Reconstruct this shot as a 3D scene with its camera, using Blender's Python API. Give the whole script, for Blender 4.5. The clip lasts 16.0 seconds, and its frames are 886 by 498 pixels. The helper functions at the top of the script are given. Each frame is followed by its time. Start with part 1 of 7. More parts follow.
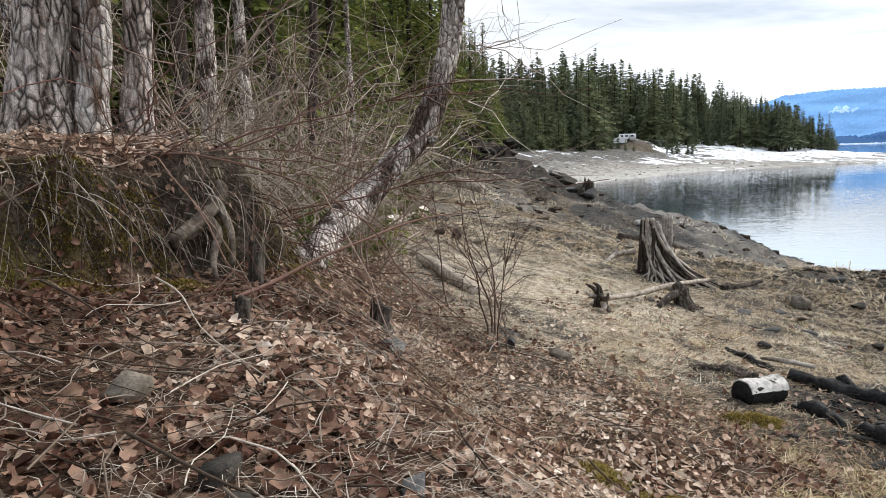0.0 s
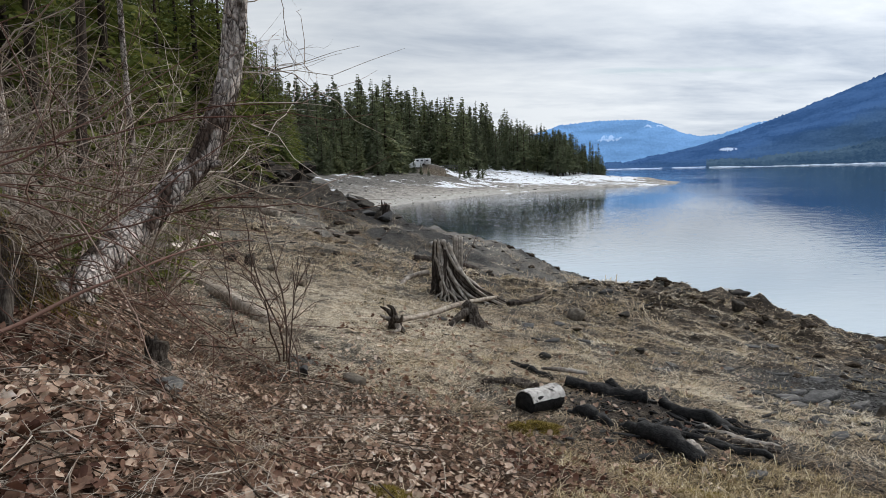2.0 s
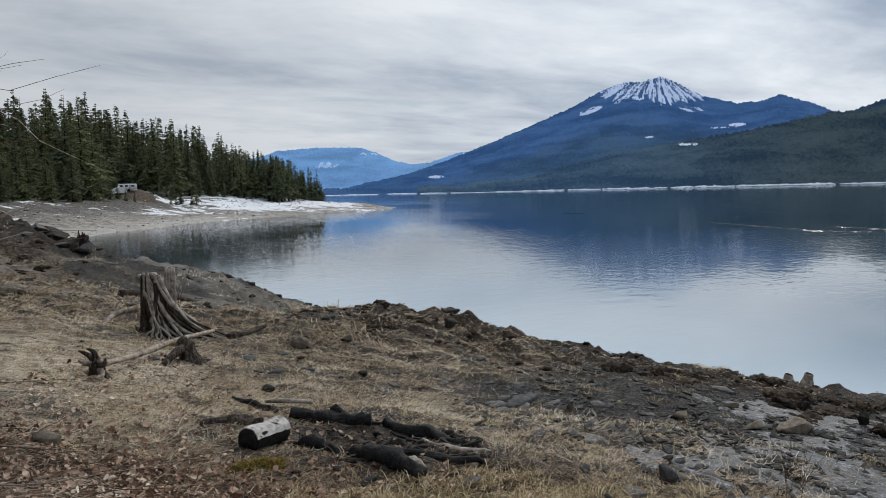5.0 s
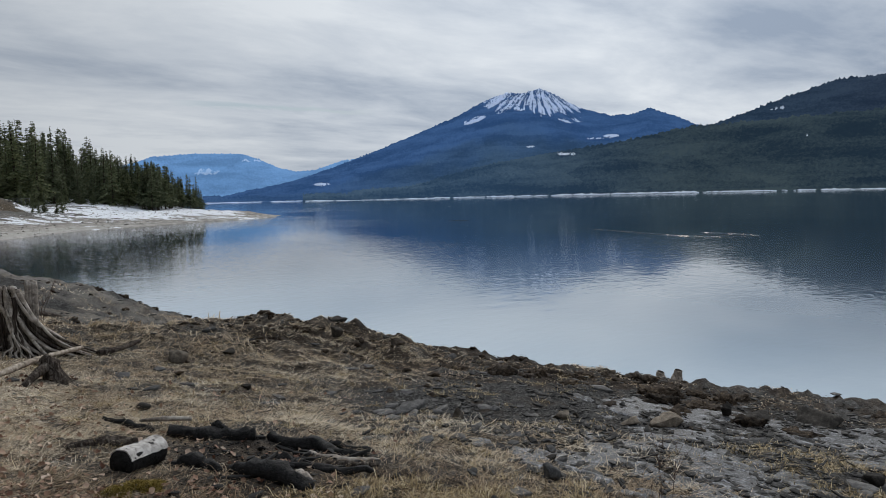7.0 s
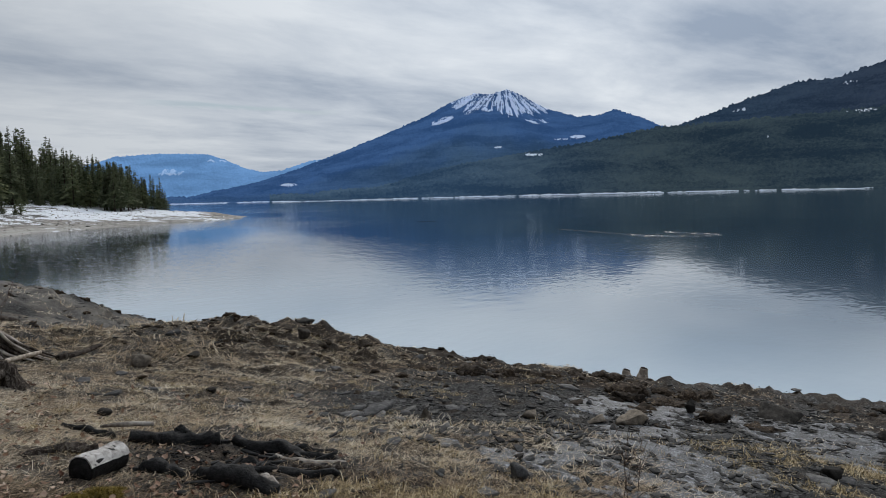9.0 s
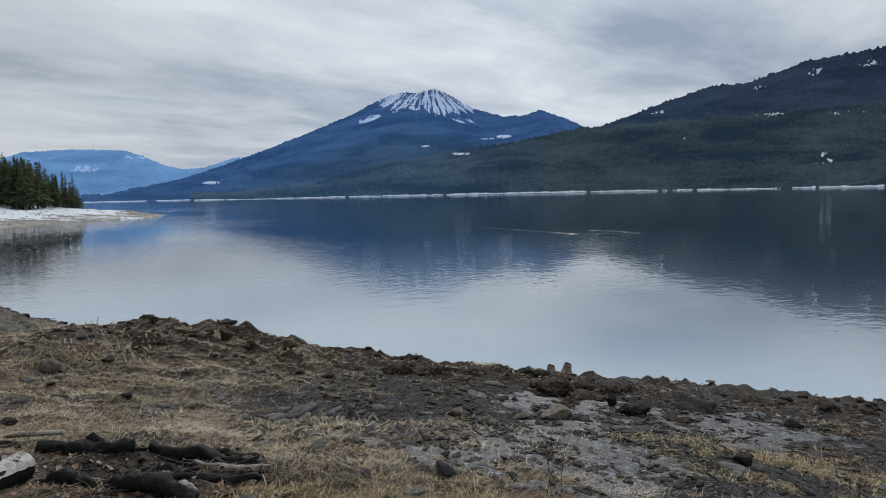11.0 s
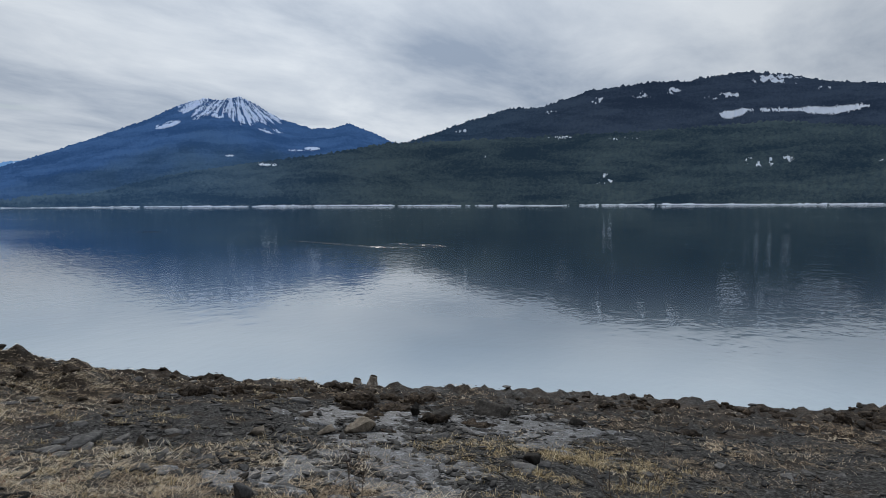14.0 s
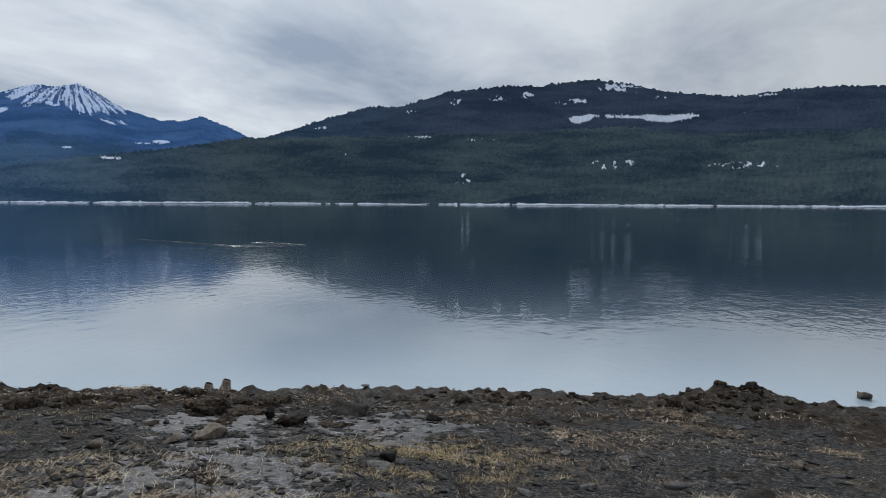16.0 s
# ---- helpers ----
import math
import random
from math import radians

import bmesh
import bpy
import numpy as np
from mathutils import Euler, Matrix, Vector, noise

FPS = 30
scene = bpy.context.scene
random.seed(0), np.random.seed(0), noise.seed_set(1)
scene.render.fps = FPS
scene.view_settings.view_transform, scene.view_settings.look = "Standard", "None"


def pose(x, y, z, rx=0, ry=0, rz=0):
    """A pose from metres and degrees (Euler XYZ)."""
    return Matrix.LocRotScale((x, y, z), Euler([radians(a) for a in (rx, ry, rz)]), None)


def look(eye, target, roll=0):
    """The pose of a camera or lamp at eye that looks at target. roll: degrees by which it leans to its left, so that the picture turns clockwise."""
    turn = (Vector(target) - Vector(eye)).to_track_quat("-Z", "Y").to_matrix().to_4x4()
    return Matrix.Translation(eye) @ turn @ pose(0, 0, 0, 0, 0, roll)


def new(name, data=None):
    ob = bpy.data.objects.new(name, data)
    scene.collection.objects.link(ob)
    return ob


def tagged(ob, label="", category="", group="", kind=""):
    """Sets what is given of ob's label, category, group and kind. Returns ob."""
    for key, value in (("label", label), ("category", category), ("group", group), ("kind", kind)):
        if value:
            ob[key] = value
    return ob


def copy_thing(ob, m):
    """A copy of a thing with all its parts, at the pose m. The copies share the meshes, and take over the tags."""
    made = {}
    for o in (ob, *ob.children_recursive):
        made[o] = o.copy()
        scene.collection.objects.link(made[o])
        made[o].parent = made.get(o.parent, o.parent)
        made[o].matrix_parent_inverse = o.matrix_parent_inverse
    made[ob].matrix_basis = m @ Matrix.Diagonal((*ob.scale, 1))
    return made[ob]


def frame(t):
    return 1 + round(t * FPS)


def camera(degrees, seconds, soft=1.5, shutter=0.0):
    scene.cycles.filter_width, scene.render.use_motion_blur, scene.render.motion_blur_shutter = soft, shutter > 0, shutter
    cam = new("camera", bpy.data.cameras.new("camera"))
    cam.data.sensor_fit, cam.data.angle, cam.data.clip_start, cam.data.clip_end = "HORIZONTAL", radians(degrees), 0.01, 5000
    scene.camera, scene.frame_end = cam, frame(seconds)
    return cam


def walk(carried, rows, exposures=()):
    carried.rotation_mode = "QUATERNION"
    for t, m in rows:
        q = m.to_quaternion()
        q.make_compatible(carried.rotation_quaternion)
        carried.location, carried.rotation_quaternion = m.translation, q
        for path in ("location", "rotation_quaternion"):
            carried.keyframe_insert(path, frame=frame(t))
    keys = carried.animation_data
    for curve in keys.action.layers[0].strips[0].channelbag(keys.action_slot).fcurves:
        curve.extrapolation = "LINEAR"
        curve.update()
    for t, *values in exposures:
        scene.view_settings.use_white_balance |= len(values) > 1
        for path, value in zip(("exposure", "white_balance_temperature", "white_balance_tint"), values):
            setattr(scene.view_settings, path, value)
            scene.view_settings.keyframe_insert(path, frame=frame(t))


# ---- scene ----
FOV = 63.3
EYE = 4.5            # eye level above the lake, metres
cam = camera(FOV, 16.0, soft=0.5)
PATH = [
    (0.0, pose(0.000, 0.000, 4.500, 82.42, 1.49, -0.20)),
    (0.5, pose(0.024, -0.001, 4.505, 83.09, 1.26, -4.90)),
    (1.0, pose(0.040, 0.007, 4.504, 83.50, 1.20, -8.84)),
    (1.5, pose(0.059, 0.010, 4.506, 83.73, 1.30, -12.41)),
    (2.0, pose(0.086, 0.009, 4.504, 83.90, 1.33, -16.02)),
    (2.5, pose(0.103, 0.009, 4.508, 84.29, 1.28, -19.90)),
    (3.0, pose(0.109, 0.006, 4.518, 84.82, 1.33, -23.94)),
    (3.5, pose(0.105, 0.009, 4.521, 85.12, 1.34, -27.81)),
    (4.0, pose(0.096, 0.014, 4.522, 85.28, 1.28, -31.30)),
    (4.5, pose(0.101, 0.017, 4.522, 85.41, 1.33, -34.60)),
    (5.0, pose(0.107, 0.020, 4.521, 85.45, 1.30, -38.04)),
    (5.2, pose(0.107, 0.020, 4.521, 85.45, 1.30, -39.42)),
    (7.3, pose(0.119, 0.022, 4.517, 85.88, 1.24, -47.56)),
    (7.5, pose(0.119, 0.022, 4.517, 85.88, 1.24, -47.82)),
    (8.0, pose(0.121, 0.012, 4.521, 85.92, 1.47, -48.38)),
    (8.2, pose(0.121, 0.012, 4.521, 85.92, 1.47, -48.60)),
    (10.3, pose(0.163, 0.020, 4.512, 85.70, 1.17, -52.48)),
    (10.5, pose(0.163, 0.020, 4.512, 85.70, 1.17, -53.20)),
    (11.0, pose(0.164, 0.009, 4.514, 85.61, 1.16, -55.30)),
    (11.5, pose(0.163, -0.001, 4.515, 85.48, 1.13, -57.77)),
    (12.0, pose(0.165, -0.014, 4.515, 85.47, 1.07, -60.40)),
    (12.5, pose(0.164, -0.026, 4.517, 85.61, 0.87, -63.02)),
    (13.0, pose(0.159, -0.040, 4.522, 85.96, 0.64, -65.47)),
    (13.5, pose(0.161, -0.058, 4.526, 86.29, 0.41, -67.84)),
    (14.0, pose(0.152, -0.069, 4.527, 86.47, 0.22, -70.42)),
    (14.5, pose(0.174, -0.076, 4.524, 86.41, 0.13, -73.06)),
    (15.0, pose(0.170, -0.087, 4.525, 86.31, 0.02, -75.86)),
    (15.5, pose(0.161, -0.110, 4.529, 86.25, -0.03, -78.73)),
    (16.0, pose(0.153, -0.129, 4.535, 86.35, -0.31, -81.48)),
]
EXPOSURE = [(0.0, 1.06, 6600, 10), (0.6, 0.88, 6580, 10), (1.0, 0.72, 6550, 10), (2.0, 0.48, 6540, 10), (3.5, 0.36, 6540, 10), (5.0, 0.12, 6500, 10), (8.0, -0.02, 6450, 10), (16.0, -0.06, 6360, 10)]
walk(cam, PATH, EXPOSURE)

# ---------------------------------------------------------------- world and sun
SUN_AZ, SUN_EL = radians(-62), radians(32)     # azimuth from +y, turning to +x when negative


def build_world():
    world = bpy.data.worlds.new("overcast_sky")
    scene.world = world
    world.use_nodes = True
    nt = world.node_tree
    nt.nodes.clear()
    N = nt.nodes.new
    out, bg = N("ShaderNodeOutputWorld"), N("ShaderNodeBackground")
    sky = N("ShaderNodeTexSky")
    sky.sky_type, sky.sun_disc = "NISHITA", False
    sky.sun_elevation, sky.sun_rotation = SUN_EL, -SUN_AZ
    tc = N("ShaderNodeTexCoord")
    sep = N("ShaderNodeSeparateXYZ")
    nt.links.new(tc.outputs["Generated"], sep.inputs[0])

    def m(op, a, b=None, c=None):
        n = N("ShaderNodeMath")
        n.operation = op
        for i, v in enumerate((a, b, c)):
            if v is None:
                continue
            if isinstance(v, (int, float)):
                n.inputs[i].default_value = v
            else:
                nt.links.new(v, n.inputs[i])
        return n.outputs[0]
    zc = m("ADD", m("MAXIMUM", sep.outputs[2], 0.0), 0.10)
    px, py = m("DIVIDE", sep.outputs[0], zc), m("DIVIDE", sep.outputs[1], zc)
    comb = N("ShaderNodeCombineXYZ")
    nt.links.new(px, comb.inputs[0])
    nt.links.new(py, comb.inputs[1])
    # cloud streets lie across the lake: stretch the noise along one axis
    mp = N("ShaderNodeMapping")
    mp.inputs["Rotation"].default_value = (0, 0, radians(28))
    mp.inputs["Scale"].default_value = (0.62, 1.0, 1.0)
    nt.links.new(comb.outputs[0], mp.inputs[0])

    def noise_tex(scale, detail, rough, loc):
        mp2 = N("ShaderNodeMapping")
        mp2.inputs["Location"].default_value = loc
        nt.links.new(mp.outputs[0], mp2.inputs[0])
        n = N("ShaderNodeTexNoise")
        n.inputs["Scale"].default_value, n.inputs["Detail"].default_value = scale, detail
        n.inputs["Roughness"].default_value = rough
        n.inputs["Distortion"].default_value = 0.25
        nt.links.new(mp2.outputs[0], n.inputs["Vector"])
        return n.outputs["Fac"]
    big, fine = noise_tex(0.42, 5.0, 0.5, (3.1, 1.7, 0)), noise_tex(1.3, 7.0, 0.6, (9.4, 4.2, 2.0))
    dens = m("ADD", m("MULTIPLY", big, 0.62), m("MULTIPLY", fine, 0.38))
    # the deck thins towards the horizon, where it is brightest
    low = m("POWER", m("SUBTRACT", 1.0, m("MINIMUM", m("MAXIMUM", sep.outputs[2], 0.0), 1.0)), 7.0)
    dens = m("SUBTRACT", dens, m("MULTIPLY", low, 0.085))
    ramp = N("ShaderNodeValToRGB")
    e = ramp.color_ramp.elements
    e[0].position, e[0].color = 0.40, (7.5, 7.95, 8.4, 1)
    e[1].position, e[1].color = 0.60, (3.1, 3.75, 4.75, 1)
    mid = e.new(0.485)
    mid.color = (5.8, 6.35, 7.05, 1)
    nt.links.new(dens, ramp.inputs[0])
    # the hidden sun brightens the cloud towards it
    dot = N("ShaderNodeVectorMath")
    dot.operation = "DOT_PRODUCT"
    nt.links.new(tc.outputs["Generated"], dot.inputs[0])
    dot.inputs[1].default_value = (-math.sin(SUN_AZ) * math.cos(SUN_EL), math.cos(SUN_AZ) * math.cos(SUN_EL), math.sin(SUN_EL))
    over = m("MULTIPLY", m("MAXIMUM", m("SUBTRACT", sep.outputs[2], 0.36), 0.0), 1.1)
    glow = m("ADD", m("ADD", 0.65, over), m("MULTIPLY", m("POWER", m("MAXIMUM", dot.outputs["Value"], 0.0), 4.0), 0.52))
    lit = N("ShaderNodeMixRGB")
    lit.blend_type = "MULTIPLY"
    lit.inputs[0].default_value = 1.0
    nt.links.new(ramp.outputs[0], lit.inputs[1])
    nt.links.new(glow, lit.inputs[2])
    # a thin rift low over the far shore lets the blue show
    mid_az = radians(-34.2)
    across = N("ShaderNodeVectorMath")
    across.operation = "DOT_PRODUCT"
    nt.links.new(tc.outputs["Generated"], across.inputs[0])
    across.inputs[1].default_value = (math.cos(mid_az), math.sin(mid_az), 0)
    ahead = N("ShaderNodeVectorMath")
    ahead.operation = "DOT_PRODUCT"
    nt.links.new(tc.outputs["Generated"], ahead.inputs[0])
    ahead.inputs[1].default_value = (-math.sin(mid_az), math.cos(mid_az), 0)
    ca = across.outputs["Value"]
    height = m("ADD", m("SUBTRACT", sep.outputs[2], 0.1205), m("MULTIPLY", ca, 0.045))
    height = m("ADD", height, m("MULTIPLY", m("SUBTRACT", fine, 0.5), 0.03))
    thin = m("SUBTRACT", 1.0, m("MULTIPLY", m("ABSOLUTE", height), 260.0))
    ends = m("SUBTRACT", 1.0, m("POWER", m("MULTIPLY", m("ABSOLUTE", ca), 7.4), 2.0))
    gap = m("MULTIPLY", m("MAXIMUM", m("MINIMUM", thin, ends), 0.0), m("MULTIPLY", m("GREATER_THAN", ahead.outputs["Value"], 0.0), 0.8))
    mix = N("ShaderNodeMixRGB")
    nt.links.new(gap, mix.inputs[0])
    nt.links.new(lit.outputs[0], mix.inputs[1])
    clear = N("ShaderNodeMixRGB")
    clear.blend_type = "MULTIPLY"
    clear.inputs[0].default_value, clear.inputs[2].default_value = 1.0, (0.5, 0.54, 0.58, 1)
    nt.links.new(sky.outputs[0], clear.inputs[1])
    nt.links.new(clear.outputs[0], mix.inputs[2])
    nt.links.new(mix.outputs[0], bg.inputs[0])
    bg.inputs[1].default_value = 0.1
    nt.links.new(bg.outputs[0], out.inputs[0])


build_world()
sun = bpy.data.lights.new("sun", "SUN")
sun.energy, sun.angle, sun.color = 1.35, radians(20), (1.0, 0.96, 0.9)
sun_ob = new("sun", sun)
sun_dir = Vector((-math.sin(SUN_AZ) * math.cos(SUN_EL), math.cos(SUN_AZ) * math.cos(SUN_EL), math.sin(SUN_EL)))
sun_ob.matrix_world = look(sun_dir * 60, (0, 0, 0))


# ---------------------------------------------------------------- small tools
def lattice(ix, iy, seed):
    h = (ix.astype(np.int64) * 374761393 + iy.astype(np.int64) * 668265263 + seed * 974634777) & 0x7FFFFFFF
    h = ((h ^ (h >> 13)) * 1274126177) & 0x7FFFFFFF
    h = ((h ^ (h >> 16)) * 1103515245) & 0x7FFFFFFF
    return ((h >> 7) & 0xFFFF) / 65535.0


def vnoise(x, y, seed=0):
    """Value noise, -1 to 1."""
    x, y = np.asarray(x, float), np.asarray(y, float)
    x0, y0 = np.floor(x), np.floor(y)
    u, v = x - x0, y - y0
    u, v = u * u * u * (u * (u * 6 - 15) + 10), v * v * v * (v * (v * 6 - 15) + 10)
    a, b = lattice(x0, y0, seed), lattice(x0 + 1, y0, seed)
    c, d = lattice(x0, y0 + 1, seed), lattice(x0 + 1, y0 + 1, seed)
    return 2 * (a + (b - a) * u + (c - a) * v + (a - b - c + d) * u * v) - 1


def fbm(x, y, octaves=4, seed=0, gain=0.5):
    s, amp, tot = 0, 1.0, 0
    for k in range(octaves):
        c, n = math.cos(k * 1.1), math.sin(k * 1.1)
        s = s + amp * vnoise((x * c - y * n) * 2 ** k + 17.3 * k, (x * n + y * c) * 2 ** k - 9.1 * k, seed + k)
        tot += amp
        amp *= gain
    return s / tot


def sstep(a, b, x):
    t = np.clip((np.asarray(x, float) - a) / (b - a), 0, 1)
    return t * t * (3 - 2 * t)


def smin(a, b, k):
    h = np.clip(0.5 + 0.5 * (b - a) / k, 0, 1)
    return b + (a - b) * h - k * h * (1 - h)


def mesh_of(name, verts, faces, material=None, smooth=True):
    """A mesh from arrays; faces all of one size."""
    verts, faces = np.asarray(verts, np.float32), np.asarray(faces, np.int32)
    me = bpy.data.meshes.new(name)
    me.vertices.add(len(verts))
    me.vertices.foreach_set("co", verts.ravel())
    n, k = faces.shape
    me.loops.add(n * k)
    me.loops.foreach_set("vertex_index", faces.ravel())
    me.polygons.add(n)
    me.polygons.foreach_set("loop_start", np.arange(0, n * k, k, dtype=np.int32))
    if smooth:
        me.polygons.foreach_set("use_smooth", np.ones(n, bool))
    me.update(calc_edges=True)
    if material:
        me.materials.append(material)
    return me


def grid_faces(nu, nv):
    i = np.arange(nu - 1)[:, None] * nv + np.arange(nv - 1)[None, :]
    return np.stack([i, i + nv, i + nv + 1, i + 1], -1).reshape(-1, 4)


# ---------------------------------------------------------------- materials
class Mat:
    """A node material, with short calls for the nodes used most."""

    def __init__(self, name, rough=0.8, metal=0.0, spec=0.1):
        self.m = bpy.data.materials.new(name)
        self.m.use_nodes = True
        self.nt = self.m.node_tree
        self.b = self.nt.nodes["Principled BSDF"]
        self.b.inputs["Roughness"].default_value = rough
        self.b.inputs["Metallic"].default_value = metal
        self.b.inputs["Specular IOR Level"].default_value = spec
        self.tc = self.nt.nodes.new("ShaderNodeTexCoord")

    def link(self, a, b):
        self.nt.links.new(a, b)

    def put(self, sock, v):
        if isinstance(v, (int, float)):
            sock.default_value = v
        elif isinstance(v, tuple):
            sock.default_value = v if len(v) == len(sock.default_value) else (*v, 1)
        else:
            self.link(v, sock)

    def noise(self, scale, detail=4.0, rough=0.55, stretch=None, space="Object", dist=0.0):
        n = self.nt.nodes.new("ShaderNodeTexNoise")
        n.inputs["Scale"].default_value, n.inputs["Detail"].default_value = scale, detail
        n.inputs["Roughness"].default_value, n.inputs["Distortion"].default_value = rough, dist
        self.link(self.coord(stretch, space), n.inputs["Vector"])
        return n.outputs["Fac"]

    def coord(self, stretch=None, space="Object"):
        c = self.tc.outputs[space]
        if stretch:
            mp = self.nt.nodes.new("ShaderNodeMapping")
            mp.inputs["Scale"].default_value = stretch
            self.link(c, mp.inputs[0])
            c = mp.outputs[0]
        return c

    def voronoi(self, scale, feature="F1", out="Distance", stretch=None):
        n = self.nt.nodes.new("ShaderNodeTexVoronoi")
        n.feature = feature
        n.inputs["Scale"].default_value = scale
        self.link(self.coord(stretch), n.inputs["Vector"])
        return n.outputs[out]

    def attr(self, name, out="Fac"):
        n = self.nt.nodes.new("ShaderNodeAttribute")
        n.attribute_name = name
        return n.outputs[out]

    def island(self):
        return self.nt.nodes.new("ShaderNodeNewGeometry").outputs["Random Per Island"]

    def each(self):
        return self.nt.nodes.new("ShaderNodeObjectInfo").outputs["Random"]

    def math(self, op, a, b=0.0, clamp=False):
        n = self.nt.nodes.new("ShaderNodeMath")
        n.operation, n.use_clamp = op, clamp
        self.put(n.inputs[0], a)
        self.put(n.inputs[1], b)
        return n.outputs[0]

    def ramp(self, fac, *stops):
        n = self.nt.nodes.new("ShaderNodeValToRGB")
        e = n.color_ramp.elements
        while len(e) < len(stops):
            e.new(0.5)
        for el, (p, c) in zip(e, stops):
            el.position = p
            el.color = (c, c, c, 1) if isinstance(c, (int, float)) else (*c, 1)
        self.put(n.inputs[0], fac)
        return n.outputs[0]

    def mix(self, fac, a, b, mode="MIX"):
        n = self.nt.nodes.new("ShaderNodeMixRGB")
        n.blend_type = mode
        self.put(n.inputs[0], fac)
        self.put(n.inputs[1], a)
        self.put(n.inputs[2], b)
        return n.outputs[0]

    def bump(self, height, strength=0.5, distance=0.01, prev=None):
        n = self.nt.nodes.new("ShaderNodeBump")
        n.inputs["Strength"].default_value, n.inputs["Distance"].default_value = strength, distance
        self.link(height, n.inputs["Height"])
        if prev is not None:
            self.link(prev, n.inputs["Normal"])
        return n.outputs[0]

    def glow_through(self, color, amount):
        """Thin leaves and needles let part of the light behind them pass."""
        t, mx = self.nt.nodes.new("ShaderNodeBsdfTranslucent"), self.nt.nodes.new("ShaderNodeMixShader")
        self.put(t.inputs["Color"], color)
        mx.inputs[0].default_value = amount
        self.link(self.b.outputs[0], mx.inputs[1])
        self.link(t.outputs[0], mx.inputs[2])
        self.link(mx.outputs[0], self.nt.nodes["Material Output"].inputs["Surface"])

    def done(self, color=None, rough=None, normal=None):
        if color is not None:
            self.put(self.b.inputs["Base Color"], color)
        if rough is not None:
            self.put(self.b.inputs["Roughness"], rough)
        if normal is not None:
            self.link(normal, self.b.inputs["Normal"])
        return self.m


def ground_material():
    k = Mat("shore_ground", 0.95, spec=0.04)
    fine, mid, big = k.noise(60, 5, 0.65), k.noise(9, 5, 0.6), k.noise(0.8, 4)
    stone = k.voronoi(38, out="Color")
    # slate gravel, pebble by pebble
    gravel = k.mix(0.4, k.ramp(stone, (0, (0.009, 0.0088, 0.0086)), (0.55, (0.045, 0.044, 0.043)), (1, (0.24, 0.234, 0.225))), k.ramp(fine, (0.36, (0.01, 0.0095, 0.009)), (0.7, (0.125, 0.117, 0.108))))
    straw = k.ramp(k.math("ADD", k.math("MULTIPLY", fine, 0.6), k.math("MULTIPLY", mid, 0.4)), (0.43, (0.011, 0.008, 0.006)), (0.515, (0.13, 0.1, 0.07)), (0.63, (0.54, 0.45, 0.335)))
    litter = k.ramp(k.math("ADD", k.math("MULTIPLY", fine, 0.5), k.math("MULTIPLY", mid, 0.5)), (0.36, (0.012, 0.008, 0.006)), (0.53, (0.09, 0.055, 0.037)), (0.7, (0.3, 0.2, 0.135)))
    soil = k.ramp(k.math("ADD", k.math("MULTIPLY", mid, 0.5), k.math("MULTIPLY", k.noise(1.7, 5, 0.65), 0.5)), (0.36, (0.01, 0.008, 0.006)), (0.53, (0.05, 0.039, 0.03)), (0.68, (0.18, 0.147, 0.115)))
    moss = k.ramp(fine, (0.3, (0.05, 0.04, 0.008)), (0.7, (0.2, 0.15, 0.03)))
    snow = k.ramp(mid, (0.3, (0.7, 0.72, 0.75)), (0.7, (0.85, 0.86, 0.88)))
    bleached = k.ramp(k.math("ADD", k.math("MULTIPLY", fine, 0.6), k.math("MULTIPLY", mid, 0.4)), (0.38, (0.1, 0.078, 0.055)), (0.5, (0.44, 0.37, 0.28)), (0.62, (0.8, 0.7, 0.55)))
    straw = k.mix(k.attr("bleached"), straw, bleached)
    c = k.mix(k.attr("straw"), gravel, straw)
    c = k.mix(k.attr("soil"), c, soil)
    c = k.mix(k.attr("litter"), c, litter)
    c = k.mix(k.attr("moss"), c, moss)
    rubble = k.mix(0.6, k.ramp(k.voronoi(1.3, out="Color"), (0, (0.07, 0.064, 0.058)), (0.5, (0.25, 0.23, 0.205)), (1, (0.52, 0.485, 0.44))), k.ramp(k.noise(0.8, 6, 0.75), (0.36, (0.09, 0.08, 0.07)), (0.5, (0.27, 0.245, 0.215)), (0.64, (0.56, 0.52, 0.46))))
    c = k.mix(k.math("MULTIPLY", k.attr("silt"), 0.9), c, rubble)
    c = k.mix(k.attr("sand"), c, k.ramp(big, (0.3, (0.3, 0.28, 0.25)), (0.7, (0.46, 0.43, 0.39))))
    melt = k.math("ADD", k.math("MULTIPLY", k.noise(0.8, 7, 0.8, (0.45, 1, 1)), 0.9), k.math("MULTIPLY", k.attr("snow"), 0.35))
    c = k.mix(k.ramp(melt, (0.69, 0.0), (0.73, 1.0)), c, snow)
    n = k.bump(mid, 0.8, 0.05)
    n = k.bump(fine, 0.9, 0.015, n)
    n = k.bump(k.voronoi(38), 0.8, 0.02, n)
    wet = k.math("SUBTRACT", 0.95, k.math("MULTIPLY", k.attr("wet"), 0.4))
    return k.done(c, wet, n)


